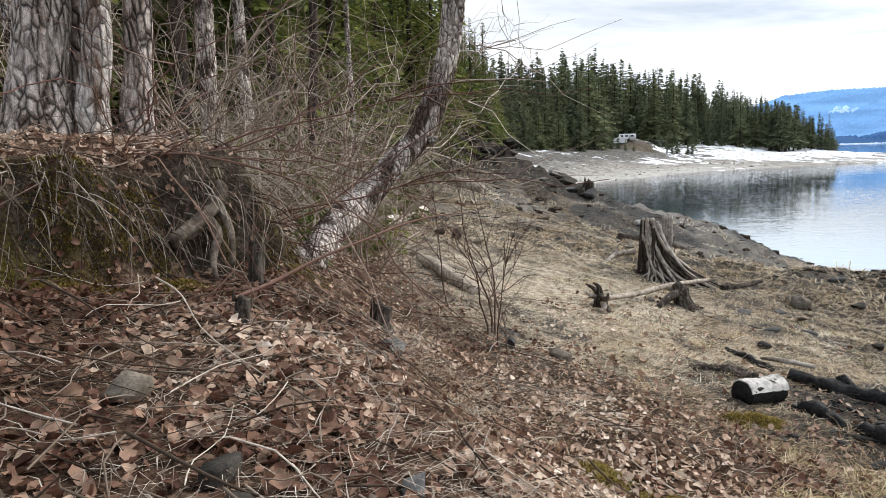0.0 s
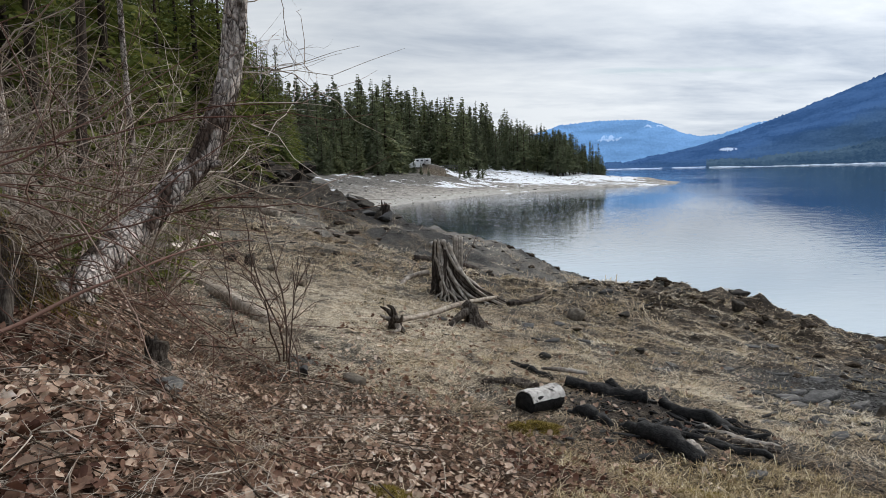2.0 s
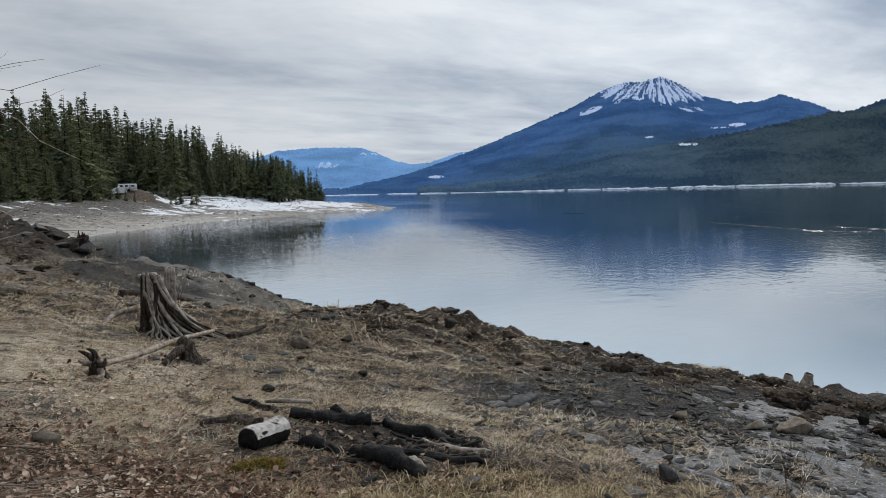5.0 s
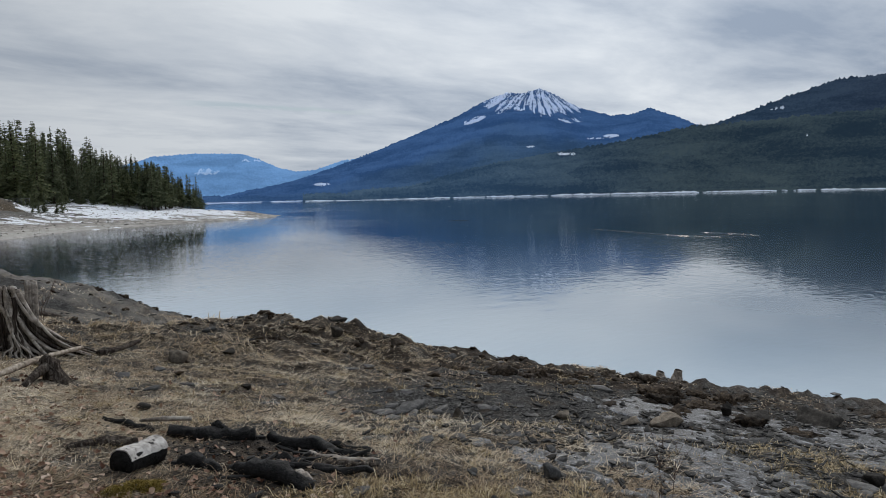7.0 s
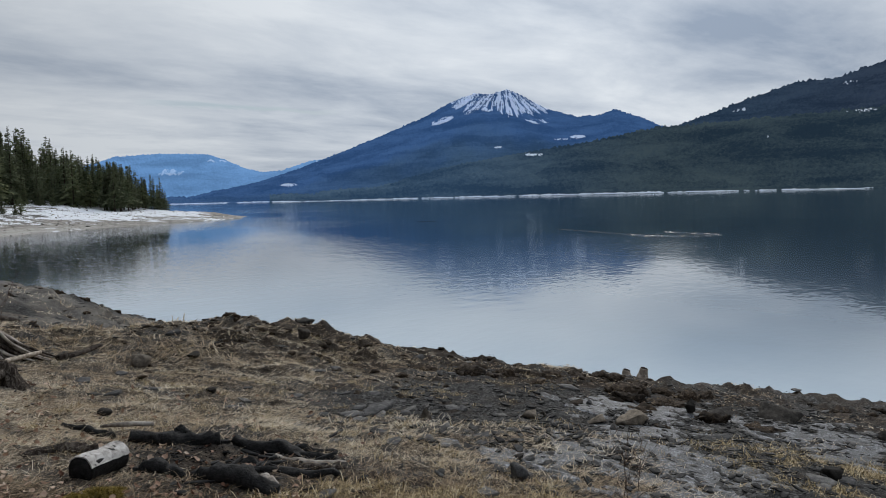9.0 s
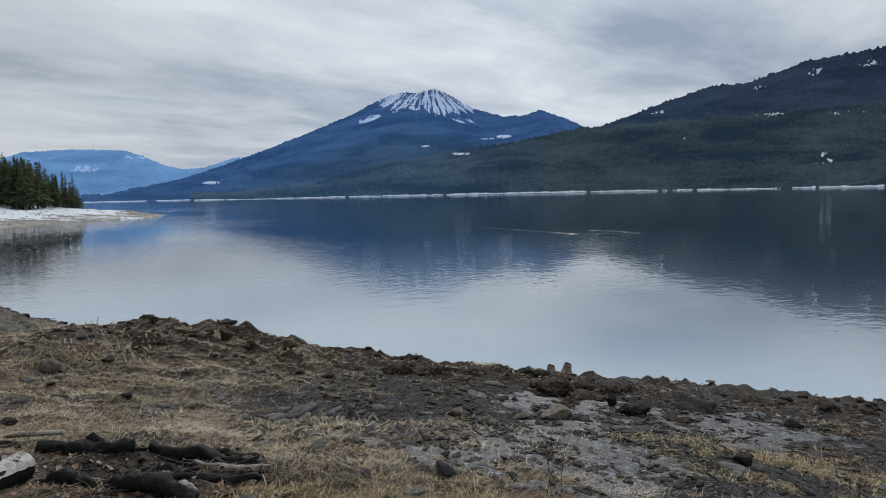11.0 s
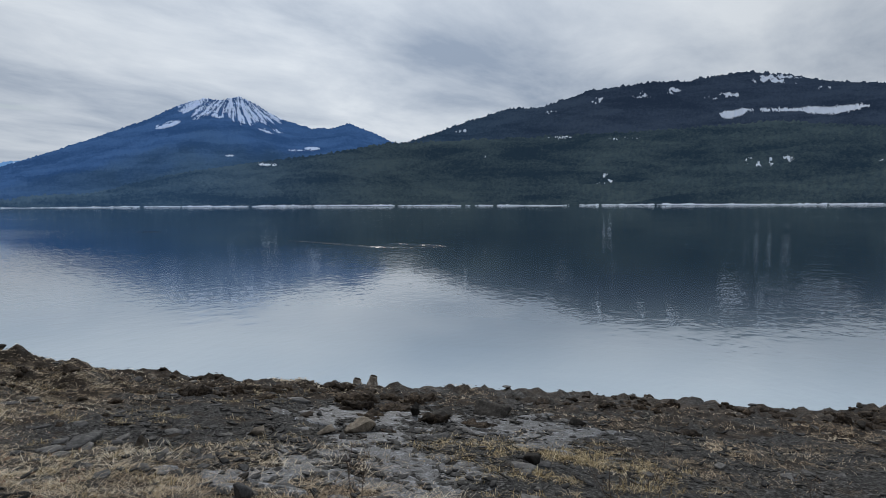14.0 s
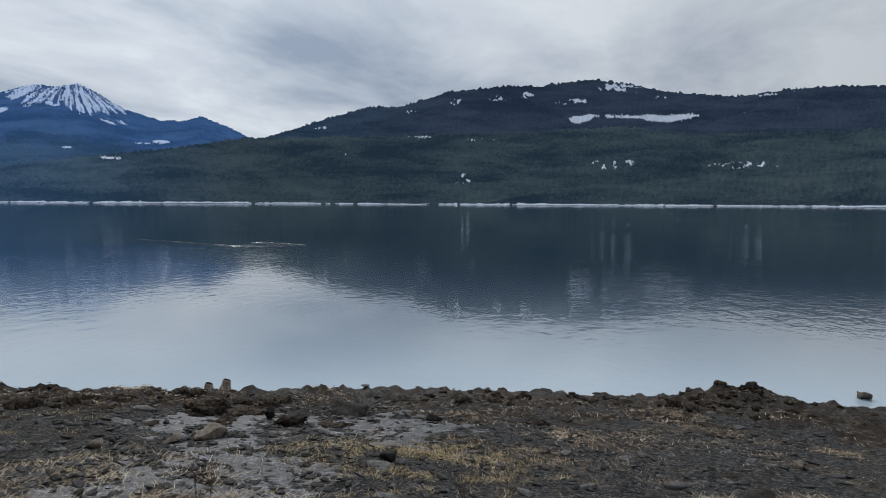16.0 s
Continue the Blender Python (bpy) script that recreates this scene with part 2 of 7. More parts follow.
def water_material():
    k = Mat("lake_water", 0.03, spec=0.5)
    k.b.inputs["IOR"].default_value = 1.33
    # silty shallows along the beach, deep water beyond; the pale tone also paints in sky reflection
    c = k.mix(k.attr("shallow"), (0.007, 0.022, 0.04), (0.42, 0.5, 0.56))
    # short wind ripples on longer low swell, with calm lanes between
    w1 = k.noise(2.2, 2, 0.5, (1.0, 1.5, 1.0), dist=0.3)
    w2 = k.noise(0.75, 2, 0.5, (1.0, 1.6, 1.0), dist=0.4)
    w3 = k.noise(0.3, 2, 0.5, (1.0, 1.5, 1.0))
    calm = k.noise(0.018, 3, 0.55)
    amt = k.ramp(calm, (0.38, 0.35), (0.6, 1.0))
    n = k.bump(k.math("MULTIPLY", w1, amt), 0.2, 0.05)
    n = k.bump(k.math("MULTIPLY", w2, amt), 0.36, 0.05, n)
    n = k.bump(k.math("MULTIPLY", w3, amt), 0.11, 0.1, n)
    return k.done(c, normal=n)


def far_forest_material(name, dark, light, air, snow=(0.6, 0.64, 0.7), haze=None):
    """Wooded mountainside seen through kilometres of air; the air's blue haze is painted on as emission: the more, the
    farther off.
    """
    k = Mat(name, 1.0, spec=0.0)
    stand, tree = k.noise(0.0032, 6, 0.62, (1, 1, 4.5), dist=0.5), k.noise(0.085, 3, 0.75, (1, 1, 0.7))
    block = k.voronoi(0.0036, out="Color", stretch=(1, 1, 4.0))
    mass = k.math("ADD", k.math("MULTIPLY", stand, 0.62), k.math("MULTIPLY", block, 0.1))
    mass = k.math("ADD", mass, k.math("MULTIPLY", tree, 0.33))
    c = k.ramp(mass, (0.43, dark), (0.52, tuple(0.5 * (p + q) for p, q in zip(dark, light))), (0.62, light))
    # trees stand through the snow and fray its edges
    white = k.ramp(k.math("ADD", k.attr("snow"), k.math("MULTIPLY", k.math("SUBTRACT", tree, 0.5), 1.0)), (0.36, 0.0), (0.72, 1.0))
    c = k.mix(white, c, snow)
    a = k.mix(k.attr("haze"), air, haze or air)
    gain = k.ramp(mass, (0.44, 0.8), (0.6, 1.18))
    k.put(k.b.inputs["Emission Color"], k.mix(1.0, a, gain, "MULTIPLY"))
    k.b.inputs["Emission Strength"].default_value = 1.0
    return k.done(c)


MAT_GROUND = ground_material()
MAT_WATER = water_material()

# ---------------------------------------------------------------- the lie of the land
def shore_x(y):
    return np.interp(y, [-40, -10, -4, 2, 10, 16, 24, 32, 38, 43, 47], [13, 17.0, 17.9, 17.5, 14.2, 13.0, 13.2, 11.8, 8.0, 0.0, -14])


def cape_y(x):
    """Where the far cape's beach meets the water."""
    return np.interp(x, [-60, -12, 13.5, 24, 49, 66, 83, 114, 124], [66, 70, 84.5, 103, 132, 141, 153, 168, 184])


def toe(x, y):
    """How far behind the toe of the wooded bank."""
    return -(x - 1.0) * 0.953 - (y - 2.5) * 0.303


def pale_straw(x, y):
    """The bleached grass on the flat under the bank, 0 to 1."""
    return np.exp(-(((x - 1.2) / 1.9) ** 2 + ((y - 8.2) / 2.8) ** 2))


def straw_cover(x, y):
    """How thickly dead grass covers the beach, 0 to 1."""
    e = shore_x(y) - x
    far_side = 1 - sstep(1.0, 6.0, y)
    c = 0.7 * fbm(x * 1.6, y * 1.6, 4, 60) + 0.5 * fbm(x * 0.45, y * 0.45, 4, 50) + 0.75 * sstep(6.5, 10.5, e - 3.6 * far_side) + 0.5 * np.exp(-(((x - 6.8) / 2.4) ** 2 + ((y - 9.6) / 2.0) ** 2)) - 0.27
    bare = np.exp(-(((x - 6.7) / 1.45) ** 2 + ((y - 6.2) / 1.35) ** 2)) + np.exp(-(((x - 3.1) / 0.75) ** 2 + ((y - 4.7) / 0.75) ** 2)) + 0.75 * np.exp(-(((x - 8.8) / 2.6) ** 2 + ((y - 4.6) / 2.2) ** 2))
    clump = 0.25 + 0.75 * sstep(-0.3, 0.12, fbm(x * 4.2, y * 4.2, 3, 58) + 0.35 * pale_straw(x, y))
    return sstep(-0.35, 0.25, c) * (1 - np.clip(1.25 * bare, 0, 1)) * sstep(0.8 + 1.2 * far_side, 1.6 + 2.4 * far_side, e) * clump


def land(x, y, rough=True):
    """Height of the ground over the lake."""
    x, y = np.asarray(x, float), np.asarray(y, float)
    base = 3.05 - 0.182 * x + 0.012 * y
    base = base + 0.45 * np.exp(-(((x - 8.0) / 2.6) ** 2 + ((y - 11.6) / 2.0) ** 2))
    base = np.where(x < -4, 3.75 + 0.03 * (-4 - x), base)
    base = base + 0.14 * np.exp(-((y + 5.0) / 4.5) ** 2) * sstep(11.5, 14.5, x)
    base = base + 0.46 * np.exp(-(((x - 15.8) / 1.0) ** 2 + ((y + 4.2) / 1.1) ** 2))
    # leaf-covered slope of the wooded bank
    L = toe(x, y)
    base = base + 0.55 * sstep(0.0, 1.5, L) * sstep(-0.6, 2.0, y) + 0.4 * sstep(1.3, 4.5, L) * sstep(2.5, 5.5, y) + 0.01 * np.clip(L, 0, 60)
    # undercut face with the roots
    f = -(x + 1.45) * 0.77 + (y - 3.6) * 0.63
    t = (x + 1.45) * 0.63 + (y - 3.6) * 0.77
    face = sstep(-0.05, 0.22, f + 0.13 * fbm(x * 2.4, y * 2.4, 3, 14)) * (1 - sstep(0.55, 1.15, t))
    base = base + (0.62 + 0.12 * fbm(x * 2.1, y * 2.1, 3, 15)) * face * (1 - 0.8 * sstep(1.3, 4.5, L))
    # rocky spur at the end of the near beach
    base = base + 1.55 * np.exp(-(((y - 29.5) / 3.8) ** 2)) * (1 - sstep(0.5, 7.5, x)) * sstep(-12, 0, x + 8)
    shore = (shore_x(y) - x) * np.interp(y, [11, 13, 22, 27], [0.45, 0.27, 0.27, 0.65])
    near = smin(base, shore, 0.25)
    near = np.maximum(near, -6.0)
    # cape across the bay
    d = np.minimum(0.72 * (y - cape_y(x)), 1.1 * (127 - x))
    d = np.minimum(d, 0.9 * (265 - y) + 60)
    cape = np.where(d < 0, 0.35 * d, 0.14 * np.minimum(d, 32) + 0.09 * np.clip(d - 32, 0, 200))
    cape = cape * (1 - 0.75 * sstep(96, 118, x) * sstep(6, 30, d))
    knoll = 1.9 * np.exp(-((np.abs(x - 47.0) / 5.2) ** 4 + (np.abs(y - 176.5) / 6.5) ** 4))
    cape = np.clip(cape + knoll, -12, 40)
    # the wooded shore that joins the two, behind the trees
    join = np.clip(0.25 * (-16 - x - 0.15 * np.abs(y - 58)), -12, 4.4)
    far = np.maximum(cape, join)
    z = np.where(y < 44, np.maximum(near, np.where(y > 36, far, -12)), np.maximum(far, np.where(y < 52, near, -12)))
    if rough:
        r = np.hypot(x, y)
        amp = np.clip(0.6 + r / 60, 0, 4)
        up = sstep(-0.3, 0.25, z)
        z = z + up * (0.07 * fbm(x * 0.9, y * 0.9, 3, 3) + 0.035 * fbm(x * 3.5, y * 3.5, 3, 9) * np.clip(amp, 0.6, 1.4))
        clod = np.clip(fbm(x * 2.2, y * 2.2, 3, 21), 0, 1)
        band = sstep(-7.5, -2.0, x - shore_x(y)) * (1 - sstep(-0.6, 1.0, x - shore_x(y))) * (y < 45)
        band = band * (1 - np.exp(-(((x - 6.4) / 1.7) ** 2 + ((y - 6.2) / 1.5) ** 2)))
        z = z + 0.2 * clod * band + 0.12 * np.abs(fbm(x * 5.5, y * 5.5, 3, 27)) * band
        crest = np.exp(-(((x - 8.2) / 2.6) ** 2 + ((y - 10.6) / 2.3) ** 2))
        z = z + crest * (0.2 * np.abs(fbm(x * 1.6, y * 1.6, 4, 28, 0.6)) + 0.12 * clod)
        # tussocks
        z = z + up * 0.05 * np.clip(fbm(x * 3.1, y * 3.1, 3, 29) + 0.1, 0, 1) * (y < 20) * sstep(2.0, 4.0, r)
        z = z + np.where(y > 60, 0.4 * fbm(x * 0.12, y * 0.12, 3, 33) + 0.35 * np.abs(fbm(x * 0.5, y * 0.5, 3, 34)) * sstep(0.3, 2.5, z), 0)
        z = z + up * 0.2 * np.abs(fbm(x * 1.7, y * 1.7, 4, 43)) * sstep(9, 13, y) * (y < 45)
        spur = np.exp(-(((y - 28.5) / 4.5) ** 2)) * (1 - sstep(5.0, 9.0, x))
        z = z + spur * up * (0.7 * np.abs(fbm(x * 0.9, y * 0.9, 4, 41)) + 0.5 * np.abs(fbm(x * 2.3, y * 2.3, 3, 42)))
    return z


def build_ground():
    az = np.concatenate([np.arange(-180, -120, 3.0), np.arange(-118, 42, 0.33), np.arange(42, 180.1, 3.0)])
    rr = np.concatenate([[0.02, 0.3, 0.6], np.exp(np.arange(math.log(0.8), math.log(60), 0.0115)), np.exp(np.arange(math.log(60), math.log(330), 0.012)), [400, 600, 1000, 2000, 4900]])
    A, Rr = np.meshgrid(np.radians(az), rr, indexing="ij")
    x, y = -np.sin(A) * Rr, np.cos(A) * Rr
    z = land(x, y)
    z = np.where(Rr > 345, np.where(x < -60, np.minimum(z, 12), -6.0), z)
    v = np.stack([x, y, z], -1).reshape(-1, 3)
    me = mesh_of("ground", v, grid_faces(len(az), len(rr)), MAT_GROUND)
    X, Y, Z = v[:, 0], v[:, 1], v[:, 2]
    n1, n2, n3 = fbm(X * 0.45, Y * 0.45, 4, 50), fbm(X * 1.6, Y * 1.6, 4, 60), fbm(X * 5, Y * 5, 3, 66)
    dist = shore_x(Y) - X
    near = Y < 50
    L = toe(X, Y)
    straw = straw_cover(X, Y) * near
    soil = sstep(0.05, 0.4, n2 * 0.6 + n3 * 0.4 + 0.42 * (1 - sstep(3, 7, dist)) * (Y < 14) + 0.4 * np.exp(-(((X - 8.0) / 2.4) ** 2 + ((Y - 10.4) / 2.2) ** 2)) - 0.25 * (Y > 13) - 0.1 * sstep(5, 10, dist)) * near
    spur = np.exp(-(((Y - 29.0) / 3.6) ** 2)) * (1 - sstep(4.0, 7.5, X)) * near
    straw = straw * (1 - spur) * (1 - 0.35 * sstep(18, 24, Y))
    ash = np.exp(-(((X - 3.1) / 0.8) ** 2 + ((Y - 4.65) / 0.8) ** 2))
    soil = np.clip(soil + spur * 0.75 + ash, 0, 1)
    straw = straw * (1 - ash)
    front = sstep(6.2, 4.6, np.hypot(X, Y)) * sstep(1.6, 2.6, X) * near
    soil = np.maximum(soil, 0.75 * front)
    cutbank = np.exp(-(((X - 46.5) / 4.6) ** 4 + ((Y - 169) / 4.0) ** 4))
    wall = -(X + 1.45) * 0.77 + (Y - 3.6) * 0.63
    wall = sstep(-0.12, 0.0, wall) * (1 - sstep(0.18, 0.3, wall)) * sstep(-2.6, -1.9, (X + 1.45) * 0.63 + (Y - 3.6) * 0.77) * (1 - sstep(0.7, 1.2, (X + 1.45) * 0.63 + (Y - 3.6) * 0.77)) * near
    soil = np.clip(soil + wall, 0, 1)
    litter = (1 - wall) * sstep(-0.7, 0.5, L + 0.5 * n2 + 1.3 * (1 - sstep(3.5, 6.0, Y)) * sstep(1.0, 2.0, Y)) * near * (1 - 0.75 * sstep(8, 13, Y) * (1 - sstep(2.0, 4.0, L)))
    moss = sstep(0.42, 0.6, n1 * 0.6 + n2 * 0.5) * sstep(-1.5, 0, L) * near + 0.7 * wall * sstep(-0.1, 0.3, n2 + n3)
    wet = (1 - sstep(0.2, 1.2, Z)) * np.ones_like(X)
    far = (~near).astype(float)
    silt = far * (1 - sstep(1.2, 3.0, Z + 0.6 * fbm(X * .1, Y * .1, 3, 77))) * 0.8 + far * 0.35
    silt = silt * (1 - cutbank) + near * 0.42 * sstep(10, 14, Y) * (1 - spur) * (dist > 0.6) * sstep(-0.15, 0.2, n1 + 0.5 * n2 + 0.5 * (1 - sstep(3, 8, dist)) - 0.2)
    straw = np.clip(straw + far * cutbank, 0, 1)
    soil = np.clip(soil + 0.35 * far * cutbank, 0, 1)
    s1, s2 = fbm(X * 0.06, Y * 0.16, 4, 80), fbm(X * 0.3, Y * 0.5, 4, 88)
    sand = far * (1 - sstep(0.35, 1.1, Z + 0.3 * fbm(X * .2, Y * .2, 3, 78))) * (1 - sstep(50, 80, X))
    snow = far * sstep(-0.5, 0.5, 0.6 * s1 + 0.6 * s2 + 0.75 * sstep(30, 66, X) - 0.22 - 0.5 * (1 - sstep(0.7, 1.8, Z)) - 0.6 * sstep(108, 120, X) - cutbank * (1 - sstep(48, 52, X)))
    for name, a in (("bleached", 0.85 * pale_straw(X, Y) * near), ("straw", straw), ("soil", soil), ("litter", litter), ("moss", moss), ("wet", wet), ("silt", silt), ("sand", sand), ("snow", snow)):
        at = me.attributes.new(name, "FLOAT", "POINT")
        at.data.foreach_set("value", a.astype(np.float32))
    ob = new("ground", me)
    tagged(ob, "stony lake shore with dead grass, leaf litter and slate gravel", "ground", kind="structure")


def build_water():
    s = 4900
    xs = np.array([-400, -40, -20, -10, 0, 5, 10, 13, 16, 19, 22, 26, 30, 36, 44, 55, 70, 90, 120, 200, 400, 800, 2000, s])
    ys = np.array([-s, -800, -200, -80, -40, -20, -10, -5, 0, 5, 10, 15, 20, 25, 30, 35, 40, 50, 60, 80, 110, 150, 200, 400, 800, s])
    X, Y = np.meshgrid(xs, ys, indexing="ij")
    v = np.stack([X, Y, 0 * X], -1).reshape(-1, 3)
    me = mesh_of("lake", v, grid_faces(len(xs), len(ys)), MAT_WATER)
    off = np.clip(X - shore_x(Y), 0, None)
    # strongest at the beach; also lends the colour brightness that the reflection lacks
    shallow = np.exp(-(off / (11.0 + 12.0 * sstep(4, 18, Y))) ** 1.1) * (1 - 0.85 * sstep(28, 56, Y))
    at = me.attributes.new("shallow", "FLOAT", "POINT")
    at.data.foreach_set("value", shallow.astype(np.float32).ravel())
    tagged(new("lake", me), "calm blue-grey lake water with soft ripples", "lake", kind="structure")


def mountain(name, label, az0, az1, step, shore, line, depth, material, snow_fn, spike, haze_fn, rings=110):
    """A wooded mountainside that rises from its shore to a crest; line: bearing and height angle of its summits and saddles."""
    az = np.arange(az0, az1, step)
    b, el = np.array(line).reshape(-1, 2).T
    o = np.argsort(b)
    e = np.interp(az, b[o], el[o])
    ker = np.hanning(7)
    e = np.convolve(np.pad(e, 3, "edge"), ker / ker.sum(), "valid")
    u = np.concatenate([[0, 0.004, 0.006, 0.012, 0.02, 0.028, 0.036, 0.045], np.linspace(0.06, 1, rings - 8)])
    D = shore + (depth - shore) * u
    crest = np.tan(np.radians(e)) * depth + EYE
    A, U = np.meshgrid(np.radians(az), u, indexing="ij")
    Rr = np.broadcast_to(D, A.shape)
    x, y = -np.sin(A) * Rr, np.cos(A) * Rr
    z = crest[:, None] * U ** 1.15
    # spurs and gullies run down from the crest
    spur = 1 - 2 * np.abs(fbm(A * depth / 330 + 0.6 * fbm(x / 500, y / 500, 2, 6), U * 1.6, 4, 9))
    z = z + (fbm(x / 420, y / 420, 4, 5) * 55 + 38 * spur) * U * (1 - U) * 2
    z = z + spike * np.clip(vnoise(x / 9, y / 9, 7) + 0.5 * vnoise(x / 4, y / 4, 8), -0.3, 1.5) * sstep(0.0, 0.08, U)
    z = np.where(U < 0.005, np.minimum(z, -1.0), z + 1.0)
    # the back falls away again
    x2, y2 = x[:, -1:] * 1.02, y[:, -1:] * 1.02
    x, y, z = np.hstack([x, x2]), np.hstack([y, y2]), np.hstack([z, np.full_like(x2, -5)])
    v = np.stack([x, y, z], -1).reshape(-1, 3)
    me = mesh_of(name, v, grid_faces(len(az), rings + 1), material)
    U2 = np.hstack([U, U[:, -1:]])
    A2 = np.degrees(np.hstack([A, A[:, -1:]]))
    at = me.attributes.new("snow", "FLOAT", "POINT")
    at.data.foreach_set("value", snow_fn(x, y, z, U2, A2).astype(np.float32).ravel())
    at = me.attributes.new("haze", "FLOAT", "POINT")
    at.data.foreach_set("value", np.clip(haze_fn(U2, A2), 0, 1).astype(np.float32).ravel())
    tagged(new(name, me), label, "mountain", kind="structure")


def clearing(A, E, a, e, wa, we):
    """An open snowy clearing on a slope, by bearing and height angle."""
    return np.clip(1.6 - (((A - a) / wa) ** 2 + ((E - e) / we) ** 2) * 1.6, 0, 1)


def elev(x, y, z):
    return np.degrees(np.arctan2(z - EYE, np.hypot(x, y)))


def snow_far(x, y, z, U, A):
    E = elev(x, y, z) + 0.22 * fbm(A * 2.2, A * 0 + 1, 3, 6)
    c = clearing(A, E, -29.0, 2.25, 1.1, 0.26) + clearing(A, E, -32.3, 3.15, 1.0, 0.12) * 0.8 + clearing(A, E, -40.7, 3.0, 1.6, 0.14) * 0.7
    return np.clip(c, 0, 1) * (0.4 + 0.6 * sstep(-0.3, 0.2, fbm(x / 40, y / 40, 3, 4)))


def snow_peak(x, y, z, U, A):
    E = elev(x, y, z)
    streak = fbm(x / 25 + y / 60, y / 200, 4, 14)
    # ribs of rock and snow run down from the summit
    fall = (A + 54.3) / (9.1 - np.minimum(E, 8.4))
    rib = fbm(fall * 17.0, E * 1.4, 4, 19, 0.7)
    low = np.interp(-A, [47, 49, 50.5, 51.5, 52.5, 53.5, 54.6, 55.6, 57.0, 58.0, 60], [9, 8.0, 7.0, 6.55, 6.7, 6.6, 6.25, 6.15, 6.35, 6.5, 9])
    top = sstep(-0.25, 0.3, E - low + 0.35 * rib + 0.2 * streak) * (0.28 + 0.72 * sstep(-0.22, 0.3, rib + 0.3 * streak))
    side = clearing(A, E - 0.28 * (-49.6 - A), -49.6, 5.95, 1.15, 0.26) * sstep(-0.5, 0.1, streak + 0.25)
    c = clearing(A, E, -60.2, 4.4, 0.75, 0.16) + clearing(A, E, -59.0, 4.25, 0.8, 0.06) + clearing(A, E, -37.5, 1.2, 0.85, 0.13) + clearing(A, E, -57.0, 5.7, 1.9, 0.26) * sstep(0.0, 0.35, streak) + clearing(A, E, -54.0, 3.78, 0.4, 0.09)
    return np.clip(top + side + c + beach_snow(U, A, streak), 0, 1)


def snow_ridge(x, y, z, U, A):
    E = elev(x, y, z)
    n, f = fbm(x / 60, y / 60, 4, 24), fbm(x / 18, y / 18, 3, 25)
    strip = np.interp(-A, [91.4, 92.2, 93.2, 95, 96.8, 98.5, 100.6], [6.5, 6.5, 6.75, 6.68, 6.6, 6.4, 6.6])
    wide = np.interp(-A, [91.3, 91.6, 92.9, 93.2, 94.6, 96.6, 97.2, 99, 100.4, 100.9], [0, 0.26, 0.24, 0.05, 0.07, 0.1, 0.22, 0.24, 0.12, 0])
    c = np.clip(1.6 - np.abs(E - strip) / np.maximum(wide, 0.001), 0, 1) * (wide > 0.01)
    c = c + clearing(A, E, -95.0, 8.85, 1.9, 0.42) * sstep(-0.25, 0.15, f)
    for a, e, wa, we in ((-82.6, 7.9, 0.8, 0.3), (-85.8, 8.2, 1.0, 0.3), (-91.5, 7.9, 1.6, 0.28), (-88.0, 8.4, 0.7, 0.3), (-79.0, 7.1, 0.6, 0.2), (-98.0, 8.0, 0.7, 0.15), (-105.5, 7.9, 1.2, 0.12), (-72.0, 5.75, 1.0, 0.12)):
        c = c + clearing(A, E, a, e, wa, we) * sstep(-0.1, 0.25, f) * 0.95
    c = c + sstep(0.4, 0.7, n * 0.6 + f * 0.5) * sstep(5.6, 6.6, E) * 0.5
    return np.clip(c, 0, 1)


def snow_foot(x, y, z, U, A):
    E = elev(x, y, z)
    f = fbm(x / 18, y / 18, 3, 25)
    c = (clearing(A, E, -94.6, 3.2, 2.0, 0.6) + clearing(A, E, -104.2, 2.9, 3.2, 0.3) + clearing(A, E, -83.1, 1.9, 1.2, 0.45)) * sstep(0.1, 0.4, f)
    c = c + clearing(A, E, -73.6, 3.8, 0.35, 0.14) * sstep(-0.3, 0.1, f) + clearing(A, E, -56.8, 3.12, 1.0, 0.08) + clearing(A, E, -84.5, 5.0, 2.0, 0.07) * 0.7 * sstep(0.0, 0.35, f) + clearing(A, E, -79.6, 5.2, 1.2, 0.09) * sstep(-0.2, 0.2, f)
    return np.clip(c + beach_snow(U, A, f), 0, 1)


def beach_snow(U, A, f):
    return 1.3 * sstep(0.004, 0.006, U) * (1 - sstep(0.011, 0.021, U + 0.007 * f + 0.008 * fbm(A * 4, A * 0 + 8, 3, 94))) * sstep(-0.8, -0.1, fbm(A * 1.3, A * 0 + 3, 4, 90))


# blue haze painted in: emission on every slope, base colour too on the farthest
MAT_FAR = far_forest_material("far_hazed_slope", (0.05, 0.09, 0.16), (0.07, 0.11, 0.18), (0.085, 0.19, 0.37), (0.36, 0.38, 0.42))
MAT_PEAK = far_forest_material("hazed_forest_slope", (0.01, 0.018, 0.03), (0.028, 0.037, 0.038), (0.021, 0.062, 0.172), (0.5, 0.54, 0.6), (0.022, 0.052, 0.108))
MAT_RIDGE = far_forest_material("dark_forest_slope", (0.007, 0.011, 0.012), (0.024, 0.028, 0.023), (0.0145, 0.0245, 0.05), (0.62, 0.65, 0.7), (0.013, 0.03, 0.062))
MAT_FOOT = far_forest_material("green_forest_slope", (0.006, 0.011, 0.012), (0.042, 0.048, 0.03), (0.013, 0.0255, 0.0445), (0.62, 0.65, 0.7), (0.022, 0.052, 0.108))


